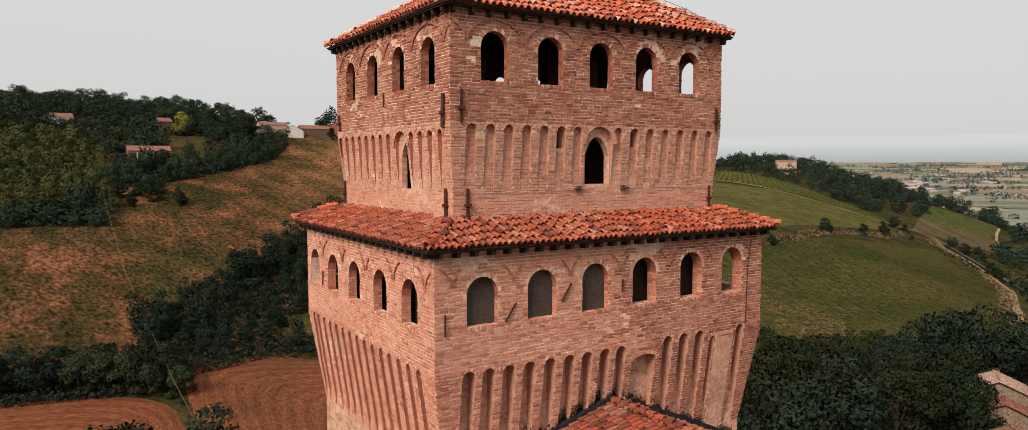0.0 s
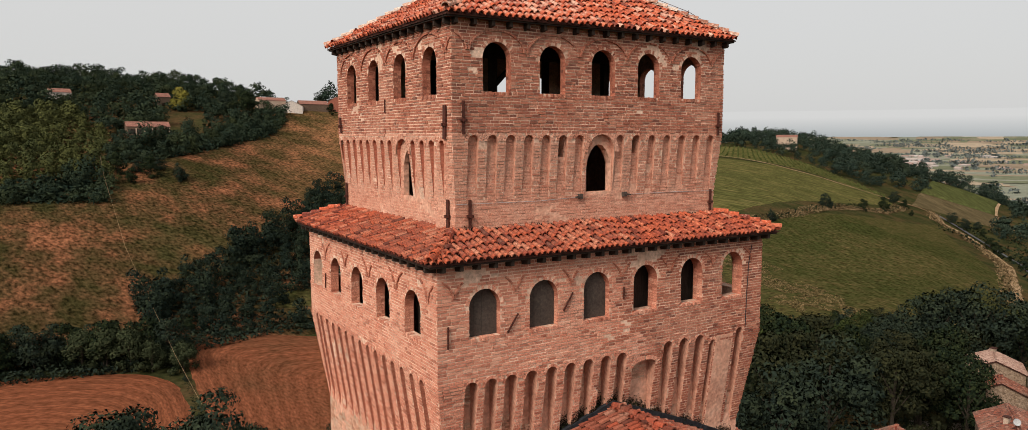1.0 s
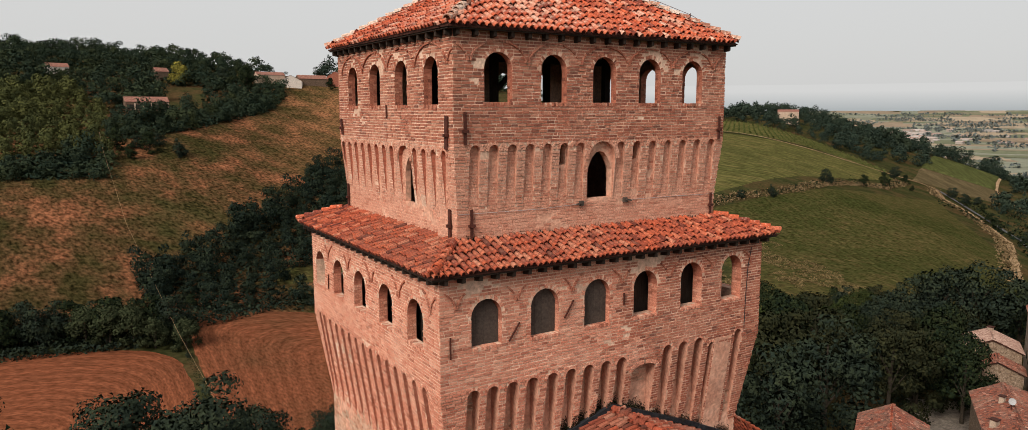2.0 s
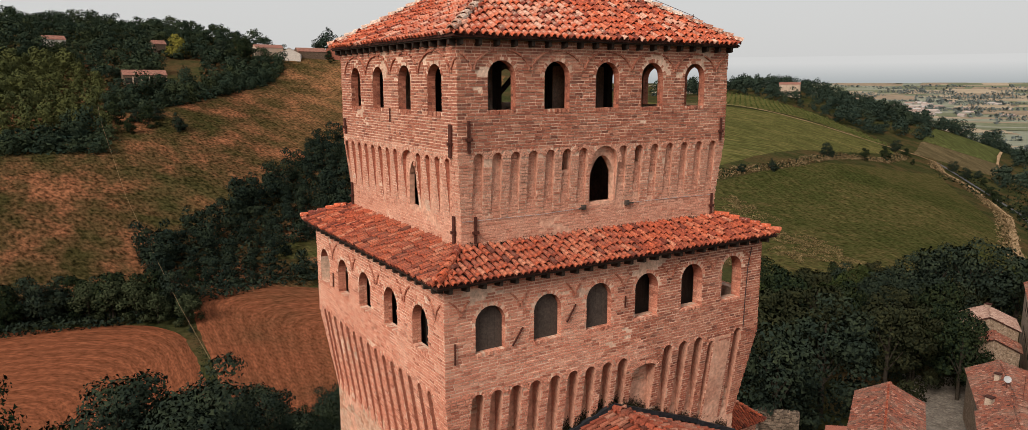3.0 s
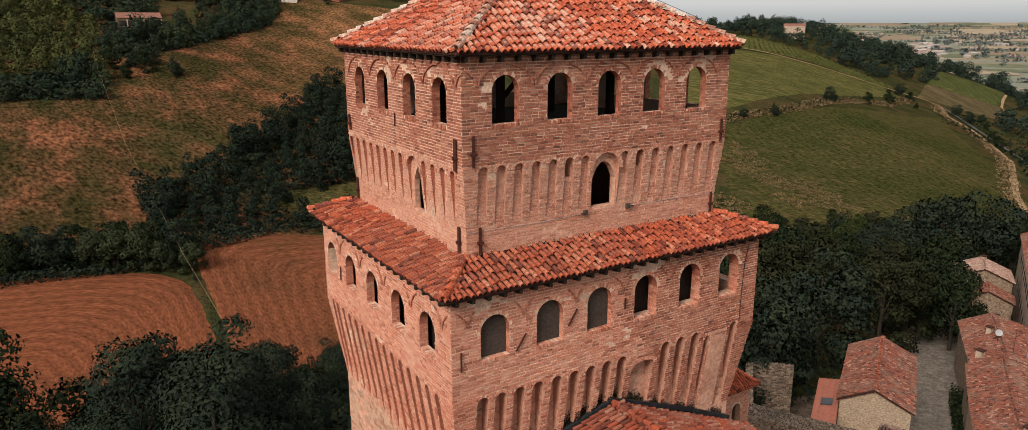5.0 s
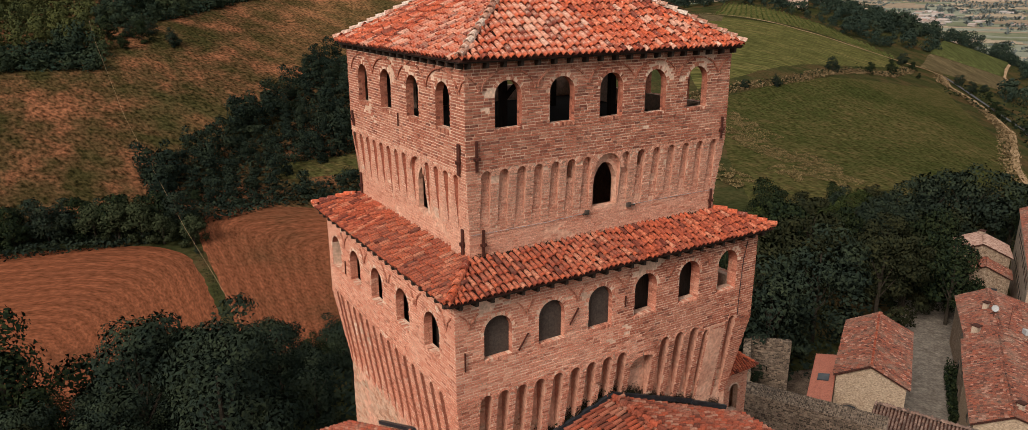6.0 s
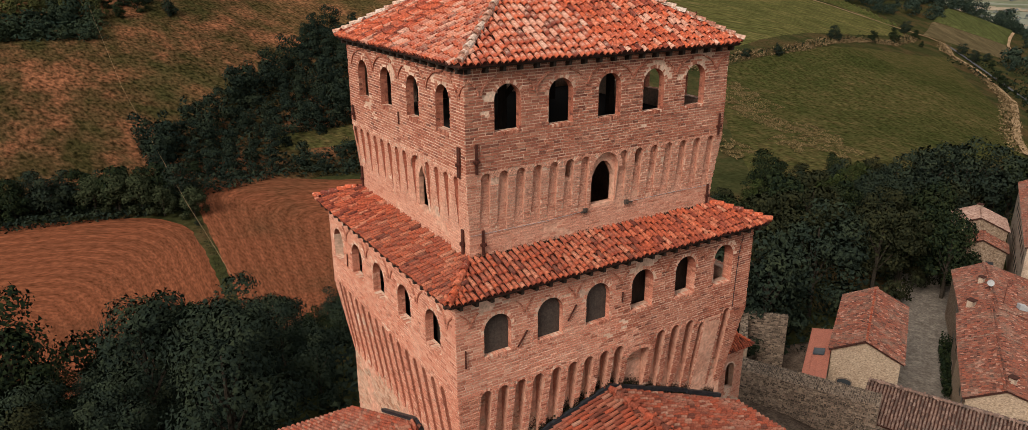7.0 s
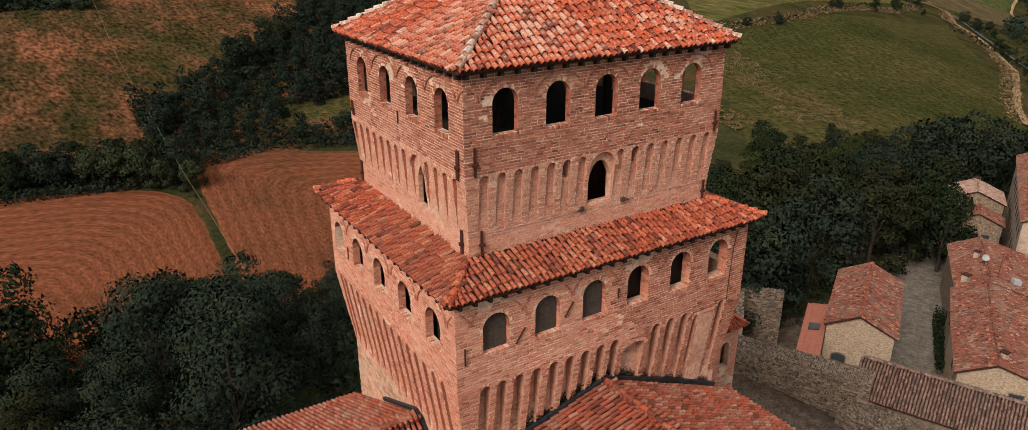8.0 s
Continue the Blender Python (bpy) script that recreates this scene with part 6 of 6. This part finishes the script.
def stone_wall(name, a, b, thick, z0, z1, label, seed, mat=None, size=0.36, z1b=None):
    """A wall of single stones: faces of roughly coursed blocks round a mortar core."""
    a, b = Vector((*a, 0)), Vector((*b, 0))
    along = (b - a).normalized()
    side = Vector((along.y, -along.x, 0))
    L = (b - a).length
    z1b = z1 if z1b is None else z1b
    top = lambda u: z1 + (z1b - z1) * u / L
    ob = thing(name, (a.x, a.y, z0), label, "wall")
    g = Geo()
    P = lambda u, n, z: tuple(a + along * u + side * n + Vector((0, 0, z)))
    g.hexa([P(0, 0, z0), P(L, 0, z0), P(L, 0, top(L)), P(0, 0, top(0)), P(0, -thick, z0), P(L, -thick, z0), P(L, -thick, top(L)), P(0, -thick, top(0))])
    core = part("core", g, M_STONE_BED, ob)
    rng, g = random.Random(seed), Geo()
    h = size * 0.55
    for sgn, n0 in ((1, 0.0), (-1, -thick)):
        z = z0
        while z < max(z1, z1b):
            u = -rng.uniform(0, size)
            hh = h * rng.uniform(0.7, 1.3)
            while u < L:
                w = size * rng.uniform(0.5, 1.5)
                u0, u1 = max(u, 0), min(u + w, L)
                if u1 - u0 > 0.08 and z + hh < top(u) + 0.1 and rng.random() < 0.93:
                    pr = rng.uniform(0.015, 0.06)
                    k = 0.03
                    f = [(u0 + k, z + k), (u1 - k, z + k), (u1 - k, z + hh - k), (u0 + k, z + hh - k)]
                    bk = [(u0 + 0.01, z + 0.01), (u1 - 0.01, z + 0.01), (u1 - 0.01, z + hh - 0.01), (u0 + 0.01, z + hh - 0.01)]
                    p = [P(q[0], n0 + sgn * pr, q[1]) for q in f] + [P(q[0], n0 - sgn * 0.02, q[1]) for q in bk]
                    g.hexa(p if sgn > 0 else [p[i] for i in (1, 0, 3, 2, 5, 4, 7, 6)], back=False)
                u += w
            z += hh
    u = 0.0
    while u < L - 0.1:
        w = size * rng.uniform(0.4, 0.8)
        n = 0.0
        while n < thick - 0.05:
            d = min(size * rng.uniform(0.35, 0.9), thick - n)
            hgt = rng.uniform(0.0, 0.12)
            u1 = min(u + w, L)
            p = [P(u + 0.02, -n - 0.02, top(u)), P(u1 - 0.02, -n - 0.02, top(u1)), P(u1 - 0.02, -n - d + 0.02, top(u1)), P(u + 0.02, -n - d + 0.02, top(u))]
            g.hexa([(q[0], q[1], q[2] + hgt) for q in p] + [(q[0], q[1], q[2] - 0.02) for q in p], back=False)
            n += d
        u += w
    part("stonework", g, mat or M_STONE, core, kind="stuff")
    return ob


stone_wall("curtain_wall", (42.0, 40.5), (49.0, 26.5), 2.0, -1.0, 4.0, "grey stone castle curtain wall with a broad flat top", 1, size=0.26)
stone_wall("bastion", (46.3, 27.3), (47.8, 20.5), 3.0, -1.0, 2.0, "low stone bastion with a rough flat top beside the curtain wall", 4, size=0.24)
stone_wall("ruined_wall", (69.3, 55.9), (72.6, 52.4), 0.7, -14.5, -6.0, "ruined stone wall standing alone by the village", 2)
stone_wall("ruined_wall", (62.5, 50.0), (69.3, 55.9), 0.8, -14.5, -6.0, "end of the ruined stone wall", 3, z1b=-6.0)

# small watch turret on the curtain wall
turret = thing("turret", (35.6, 31.4, 0), "small square brick turret with a tiled roof", "turret")
g = Geo()
side = Side((34.2, 30.0, 37.0, 32.8), "front")
slot = [Hole(1.6, 0.8, 8.2, 10.2)]
g = wall_geo(side, -1.0, 11.25, slot, 0.4)
for which in ("left", "right", "back"):
    w = wall_geo(Side((34.2, 30.0, 37.0, 32.8), which), -1.0, 11.25, [], 0.4)
    k = len(g.v)
    g.v += w.v
    g.f += [tuple(k + i for i in f) for f in w.f]
turret_wall = part("masonry", g, M_MORTAR, turret)
for which in ("front", "left"):
    s = Side((34.2, 30.0, 37.0, 32.8), which)
    part("brickwork", brick_geo(s, courses(rng, s, 1.0, 11.2, slot if which == "front" else [], course=0.1, length=0.3, bare=0.45)), M_BRICK_PALE, turret_wall, kind="stuff")
hip_t, solo_t = hip_roof(turret, (33.8, 29.6, 37.4, 33.2), (35.5, 31.3, 35.7, 31.5), 11.3, 12.6, "turret_roof", "little hipped tile roof", {}, M_TILE_RED)


# ---- village ----
def house(name, a, b, width, z_eave, z_ridge, foot, label, tile_mat, wall_mat, holes=(), width1=None, verge=False):
    """A house under a gable roof; holes: (which, u, z, w, h) windows and doors set into its walls."""
    wing, roof, walls, _ = gable_wing(name, a, b, width, z_ridge, z_ridge - z_eave, z_ridge - z_eave, label, TILE_FAR, tile_mat, wall_mat, foot, width1)
    A, B = Vector((*a, 0)), Vector((*b, 0))
    al = (B - A).normalized()
    le = Vector((-al.y, al.x, 0))
    for which, u, z, w, h in holes:
        o, d, n = {"near": (A, -le, -al), "left": (A + le * width, al, le), "right": (A - le * (width1 or width), al, -le)}[which]
        win = new("window")
        win.parent = wing
        win.location = Vector(o + d * u + Vector((0, 0, z))) - wing.location
        for nm, grow, out, mt in (("frame", 0.12, 0.05, M_STONE_BED), ("pane", 0.0, 0.07, M_GLASS)):
            g = Geo()
            q = [d * sx * (w / 2 + grow) + Vector((0, 0, sz * (h / 2 + grow))) for sx, sz in ((-1, -1), (1, -1), (1, 1), (-1, 1))]
            if d.cross(Vector((0, 0, 1))).dot(n) < 0:
                q = q[::-1]
            g.hexa([p + n * out for p in q] + [p - n * 0.1 for p in q])
            pb = new(nm, g.mesh(nm, mt))
            pb.parent = win
    if verge:
        g = Geo()
        for s, wd in ((1, width), (-1, width1 or width)):
            e = A + le * s * (wd + 0.25)
            k = (z_ridge - z_eave) * (wd + 0.25) / wd
            g.bar(Vector((A.x, A.y, z_ridge + 0.1)), Vector((e.x, e.y, z_ridge + 0.1 - k)), 0.3, 0.12)
        part("verge", g, M_STONE_BED, wing, "pale mortar verge between two roofs")
    return wing


stone_house = house("village_house", (70.4, 40.7), (83.7, 48.35), 3.3, -4.9, -3.2, -14.5, "stone village house with a red-brown tile roof", M_TILE_OLD, M_CREAM_STONE,
      [("right", 3.0, -8.0, 0.9, 1.3), ("right", 8.0, -8.0, 0.9, 1.3)], 3.65)
near, across, out = Vector((70.4, 40.7, 0)), Vector((0.499, -0.867, 0)), Vector((-0.867, -0.499, 0))
for deep, grow, kind, mat, text in ((0.05, 0.16, "surround", M_STONE_BED, "stone surround of the window"), (0.09, 0.0, "pane", M_GLASS, "dark arched window pane")):
    g = Geo()
    rim = [(-0.72 - grow, -9.7 - grow)] + [(0.72 + grow, -9.7 - grow)] + [((0.72 + grow) * math.cos(math.pi * k / 8), -8.75 + (0.35 + grow) * math.sin(math.pi * k / 8)) for k in range(9)]
    for n in (deep, -0.05):
        g.v += [tuple(near + across * (u - 1.55) + out * n + Vector((0, 0, z))) for u, z in rim]
    m = len(rim)
    g.f = [tuple(range(m)), tuple(range(2 * m - 1, m - 1, -1))] + [(k, m + k, m + (k + 1) % m, (k + 1) % m) for k in range(m)]
    part(kind, g, mat, stone_house, text)
for o in stone_house.children_recursive:
    if o.name.startswith("ridge_tiles"):
        o.data.materials[0] = M_TILE_RED
row = [((78.2, 29.4), (89.4, 36.1), -6.0, 3.45), ((89.9, 36.3), (96.8, 40.2), -5.95, 3.5), ((97.6, 40.0), (110.9, 48.5), -6.0, 3.6)]
for i, (a, b, z, half) in enumerate(row):
    house("row_house", a, b, half, z - 1.75, z, -15.5, "row house of stone with a weathered tile roof on the street", M_TILE_OLD, M_CREAM_STONE if i == 0 else M_HOUSE_STONE,
          [("left", 2.0, -9.5, 0.9, 1.3), ("left", 5.0, -9.5, 0.9, 1.3), ("left", 3.4, -13.5, 1.1, 2.1)] + ([("near", 2.2, -9.6, 1.3, 1.1)] if i == 0 else []), 6.2, i > 0)
house("village_house", (131.2, 59.4), (137.5, 63.1), 4.2, -7.7, -5.9, -17.5, "stone house with a pale pinkish tile roof by the trees", M_TILE_PALE, M_HOUSE_STONE,
      [("near", -1.0, -11.5, 1.0, 1.6), ("near", 0.8, -11.5, 1.0, 1.6)])
house("village_house", (126.6, 56.3), (130.6, 58.4), 3.6, -9.6, -8.0, -17.5, "low stone house stepping down in front of another", M_TILE_OLD, M_HOUSE_STONE,
      [("near", 1.5, -12.4, 1.1, 1.5), ("near", -0.2, -12.4, 1.1, 1.5)])
house("village_house", (118.0, 41.0), (152.0, 58.0), 5.0, -3.4, -1.0, -17.5, "tall rendered village house with rows of windows", M_TILE_OLD, M_RENDER,
      [("left", 3 + 3.5 * i, z, 1.0, 1.6) for i in range(9) for z in (-6.2, -10.5)])
# long low roof on the castle's outer wall
house("gatehouse_range", (52.6, 29.4), (59.6, 12.5), 3.2, 1.9, 3.5, -8.0, "long low range with a lichened grey-brown tile roof", M_TILE_GREY, M_STONE_BED, (), 3.0)
# lean-to with a metal roof beside the house
shed = thing("lean_to", (67, 46, -14), "lean-to with a standing-seam copper-red metal roof and skylight", "shed")
g = Geo()
o, al, ac = Vector((62.6, 42.8, -6.2)), Vector((0.851, 0.5256, 0)), Vector((0.5256, -0.851, 0))
R = lambda u, v: o + al * u + ac * v + Vector((0, 0, -0.15 * (2.6 - v) + 0.05))
g.hexa([R(0, 0), R(0, 2.5), R(13, 2.5), R(13, 0)][::-1] + [p - Vector((0, 0, 0.1)) for p in (R(0, 0), R(0, 2.5), R(13, 2.5), R(13, 0))][::-1])
roof = part("metal_roof", g, M_COPPER, shed)
for i in range(5):
    g = Geo()
    g.bar(R(0, 0.05 + 0.6 * i) + Vector((0, 0, 0.03)), R(13, 0.05 + 0.6 * i) + Vector((0, 0, 0.03)), 0.05, 0.07)
    part("seam", g, M_COPPER, roof)
g = Geo()
g.hexa([p + Vector((0, 0, 0.12)) for p in (R(6, 0.7), R(6, 1.9), R(7.6, 1.9), R(7.6, 0.7))][::-1] + [R(6, 0.7), R(6, 1.9), R(7.6, 1.9), R(7.6, 0.7)][::-1])
part("skylight", g, M_GLASS, shed, "grey roof skylight")
g = Geo()
q = [o + Vector((0, 0, -8)), o + ac * 2.5 + Vector((0, 0, -8)), o + al * 13 + ac * 2.5 + Vector((0, 0, -8)), o + al * 13 + Vector((0, 0, -8))]
g.hexa([p + Vector((0, 0, 7.55)) for p in q][::-1] + q[::-1])
part("masonry", g, M_RENDER, shed)
drape("street", [(72.5, 37.5), (80.0, 33.0), (126.0, 60.0), (118.0, 66.0)], M_COBBLE, "cobbled village street between the houses", "street", lift=0.12, steps=(20, 60))
drape("garden_ground", [(54, 41), (66, 40), (92, 54), (66, 62)], M_YARD, "bare earth of the overgrown garden", "garden", lift=0.45)
drape("castle_yard", [(19, 5), (52.5, 20), (43.5, 42), (19, 42)], M_YARD, "bare gravel yard inside the curtain wall", "yard", lift=0.08)

undergrowth("garden_scrub", [(57, 44), (63, 51), (74, 50), (66, 43)], 2600, 1.6, 0.22, M_LEAF, "overgrown garden behind the curtain wall", 31)
undergrowth("garden_rubble", [(57, 44), (63, 51), (74, 50), (66, 43)], 1500, 0.7, 0.25, M_STRAW, "dry weeds and rubble in the garden", 32)
undergrowth("ivy", [(84.5, 38.2), (86.5, 37.2), (99.5, 44.6), (98, 46.4)], 3200, 3.4, 0.20, M_LEAF, "green climbers and pot plants along the street front", 33)
undergrowth("ivy", [(76.5, 28.5), (76.9, 27.8), (75.2, 25.2), (74.6, 25.8)], 500, 7.0, 0.16, M_LEAF_OLIVE, "climber on the house gable", 34)


# ---- small things on the roofs ----
def chimney(x, y, z, w, h, label):
    g = Geo()
    g.box(x - w / 2, y - w / 2, z - 0.8, x + w / 2, y + w / 2, z + h)
    ob = thing("chimney", (x, y, z - 0.8), label, "chimney")
    part("shaft", g, M_RENDER, ob)
    g = Geo()
    g.box(x - w / 2 - 0.12, y - w / 2 - 0.12, z + h, x + w / 2 + 0.12, y + w / 2 + 0.12, z + h + 0.12)
    part("cap", g, M_TILE_BED, ob)


for x, y, z, w in ((97.6, 43.2, -7.2, 0.8), (80.2, 29.9, -6.3, 0.6), (104.5, 45.6, -6.4, 0.6), (136.5, 62.4, -6.2, 0.7)):
    chimney(x, y, z, w, 0.9, "short rendered chimney with a tile cap on a village roof")
dish = thing("satellite_dish", (101.9, 43.3, -5.6), "pale grey satellite dish on the roof", "satellite dish")
g = Geo()
c, nrm = Vector((101.9, 43.3, -4.9)), Vector((-0.7, -0.6, 0.4)).normalized()
s = nrm.cross(Vector((0, 0, 1))).normalized()
u = s.cross(nrm)
for r, d in ((0.0, 0.0), (0.25, 0.03), (0.45, 0.10)):
    g.v += [tuple(c + (s * math.cos(2 * math.pi * k / 12) + u * math.sin(2 * math.pi * k / 12)) * r + nrm * d) for k in range(12)]
g.f = [(i * 12 + k, i * 12 + (k + 1) % 12, i * 12 + 12 + (k + 1) % 12, i * 12 + 12 + k) for i in range(2) for k in range(12)]
part("bowl", g, M_ZINC, dish)
g = Geo()
g.tube([(101.9, 43.3, -6.2), (101.95, 43.35, -4.9)], [0.04, 0.04], 6)
part("mast", g, M_IRON, dish)
aerial = thing("aerial", (99.5, 40.3, -6.5), "thin metal television aerial on the roof", "aerial")
g = Geo()
g.tube([(99.5, 40.3, -7.0), (99.5, 40.3, -3.0)], [0.04, 0.03], 5)
part("mast", g, M_IRON, aerial)
g = Geo()
for k in range(6):
    g.bar((99.1 + 0.15 * k, 39.8 + 0.15 * k, -3.1), (99.5 + 0.15 * k, 39.4 + 0.15 * k, -3.1), 0.03, 0.03)
g.bar((99.2, 39.5, -3.1), (100.1, 40.4, -3.1), 0.03, 0.03)
part("rods", g, M_IRON, aerial)
light = thing("roof_window", (100.8, 38.5, -6.6), "pale roof window in the tiles", "roof window")
g = Geo()
g.hexa([Vector((100.8, 38.5, -5.85)) + Vector(q) for q in ((-0.5, 0.1, 0), (0.3, -0.5, -0.25), (0.7, 0.1, -0.2), (-0.1, 0.7, 0.05))] +
       [Vector((100.8, 38.5, -6.5)) + Vector(q) for q in ((-0.5, 0.1, 0), (0.3, -0.5, -0.25), (0.7, 0.1, -0.2), (-0.1, 0.7, 0.05))])
part("pane", g, M_ZINC, light)


# ---- overhead cable and bare shrubs in the valley ----
line = thing("overhead_cable", (24, 120, ground_z(24, 120)), "thin pale overhead cable crossing the valley on wooden poles", "cable")
g = Geo()
g.tube([(23.5, 452, 21), (23, 421, 12), (24, 331, -12), (26, 282, -22), (27, 221, -29.5), (27, 180, -30.5), (25, 138, -27), (24, 120, -24)], [0.035] * 8, 5)
part("wire", g, M_PATH, line)
for x, y, z in ((23.5, 452, 21.3), (24, 120, -23.7)):
    g = Geo()
    g.tube([(x, y, ground_z(x, y) - 1), (x, y, z)], [0.16, 0.11], 7)
    part("pole", g, M_BARK, line)


def bare_shrub(x, y, height, seed):
    rng = random.Random(seed)
    z = ground_z(x, y)
    ob = thing("bare_shrub", (x, y, z), "leafless dead shrub with forked grey branches", "shrub")
    for k in range(5):
        a = rng.uniform(0, 6.28)
        h = height * rng.uniform(0.7, 1.05)
        dx, dy = math.cos(a) * h * 0.25, math.sin(a) * h * 0.25
        g = Geo()
        p = [(x, y, z - 0.5), (x + dx * 0.4, y + dy * 0.4, z + h * 0.4), (x + dx * 0.6, y + dy * 0.7, z + h * 0.72), (x + dx, y + dy, z + h)]
        g.tube(p, [0.16, 0.11, 0.07, 0.02], 5)
        for s in (-1, 1):
            q = p[1 + (s > 0)]
            g.tube([q, (q[0] + s * 0.5, q[1] + 0.3 * s, q[2] + h * 0.16), (q[0] + s * 0.9, q[1] + 0.5 * s, q[2] + h * 0.3)], [0.06, 0.04, 0.015], 4)
        part("branch", g, M_BARK, ob)


for k, (x, y, h) in enumerate(((0.0, 156, 6.5), (6.0, 162, 7.0), (24, 154, 6.5), (28, 151, 5.5))):
    bare_shrub(x, y, h, 60 + k)


# ---- houses on the hills ----
def hill_house(x, y, along, length, width, eave, ridge, label, wall, porch=False):
    z = ground_z(x, y)
    d = Vector((math.cos(along), math.sin(along))) * length / 2
    ob = gable_wing("farmhouse", (x - d.x, y - d.y), (x + d.x, y + d.y), width / 2, z + ridge, ridge - eave, ridge - eave, label, None, M_TILE_OLD, wall, z - 2)[0]
    if not porch:
        return
    for k in range(5):
        g = Geo()
        u = -length / 2 + 3 + k * (length - 6) / 4
        c, s = math.cos(along), math.sin(along)
        f = lambda a, n, h: (x + c * a + s * (width / 2 + n), y + s * a - c * (width / 2 + n), z + h)
        # solid dark panel on the wall, painted as the porch's shade
        g.hexa([f(u - 2.2, 0.05, 0.4), f(u + 2.2, 0.05, 0.4), f(u + 2.2, 0.05, 3.6), f(u - 2.2, 0.05, 3.6), f(u - 2.2, -0.2, 0.4), f(u + 2.2, -0.2, 0.4), f(u + 2.2, -0.2, 3.6), f(u - 2.2, -0.2, 3.6)])
        part("porch_opening", g, M_DARK, ob, "dark panel painted as the shade of an open porch bay")
        g = Geo()
        g.hexa([f(u + a, n, h) for n in (0.5, 0.1) for a, h in ((2.1, 0.0), (2.9, 0.0), (2.9, 4.4), (2.1, 4.4))])
        part("porch_pier", g, M_RENDER, ob, "pale rendered porch pier")


hill_house(57, 552, 0.05, 26, 12, 5.6, 8.8, "long farmhouse with a red-brown roof and open porch among the trees", M_HILL_WALL, porch=True)
hill_house(10, 690, 0.2, 15, 10, 4.5, 7.5, "farmhouse with a red-brown roof and white porch on the wooded hill", M_WHITE)
hill_house(172, 618, 1.22, 14, 17, 4.5, 9.0, "cream farmhouse with its gable to the valley on the ridge", M_WHITE)
hill_house(158, 632, 0.05, 22, 11, 6.5, 9.0, "long farm building with a pinkish tile roof on the ridge", M_RENDER)
hill_house(191, 626, 0.05, 24, 10, 5.0, 8.0, "low brick farm building on the ridge", M_HILL_WALL)
hill_house(216, 632, 0.9, 16, 14, 7.5, 11.5, "brick-red farmhouse on the ridge", M_BRICK_WALL)
hill_house(80, 660, 0.3, 10, 8, 6.5, 9.5, "tall brown house in the wood", M_HILL_WALL)

hill_house(772, 602, 2.2, 24, 14, 14.0, 16.5, "large ochre villa among trees on the ridge", M_RENDER)


# ---- single bricks and tiles ----
for k, (wall, side, near) in enumerate(singles):
    brick_parts(side, near, wall, BRICK_DARK if k < 4 else BRICK_PALE)
tile_parts(solo_up, roof_up, TILE_ONE)
tile_parts(solo_low, roof_low, TILE_RED_ONE)
tile_parts(solo_wing, wing_roof, TILE.mesh("tile", M_TILE_WORN_ONE))
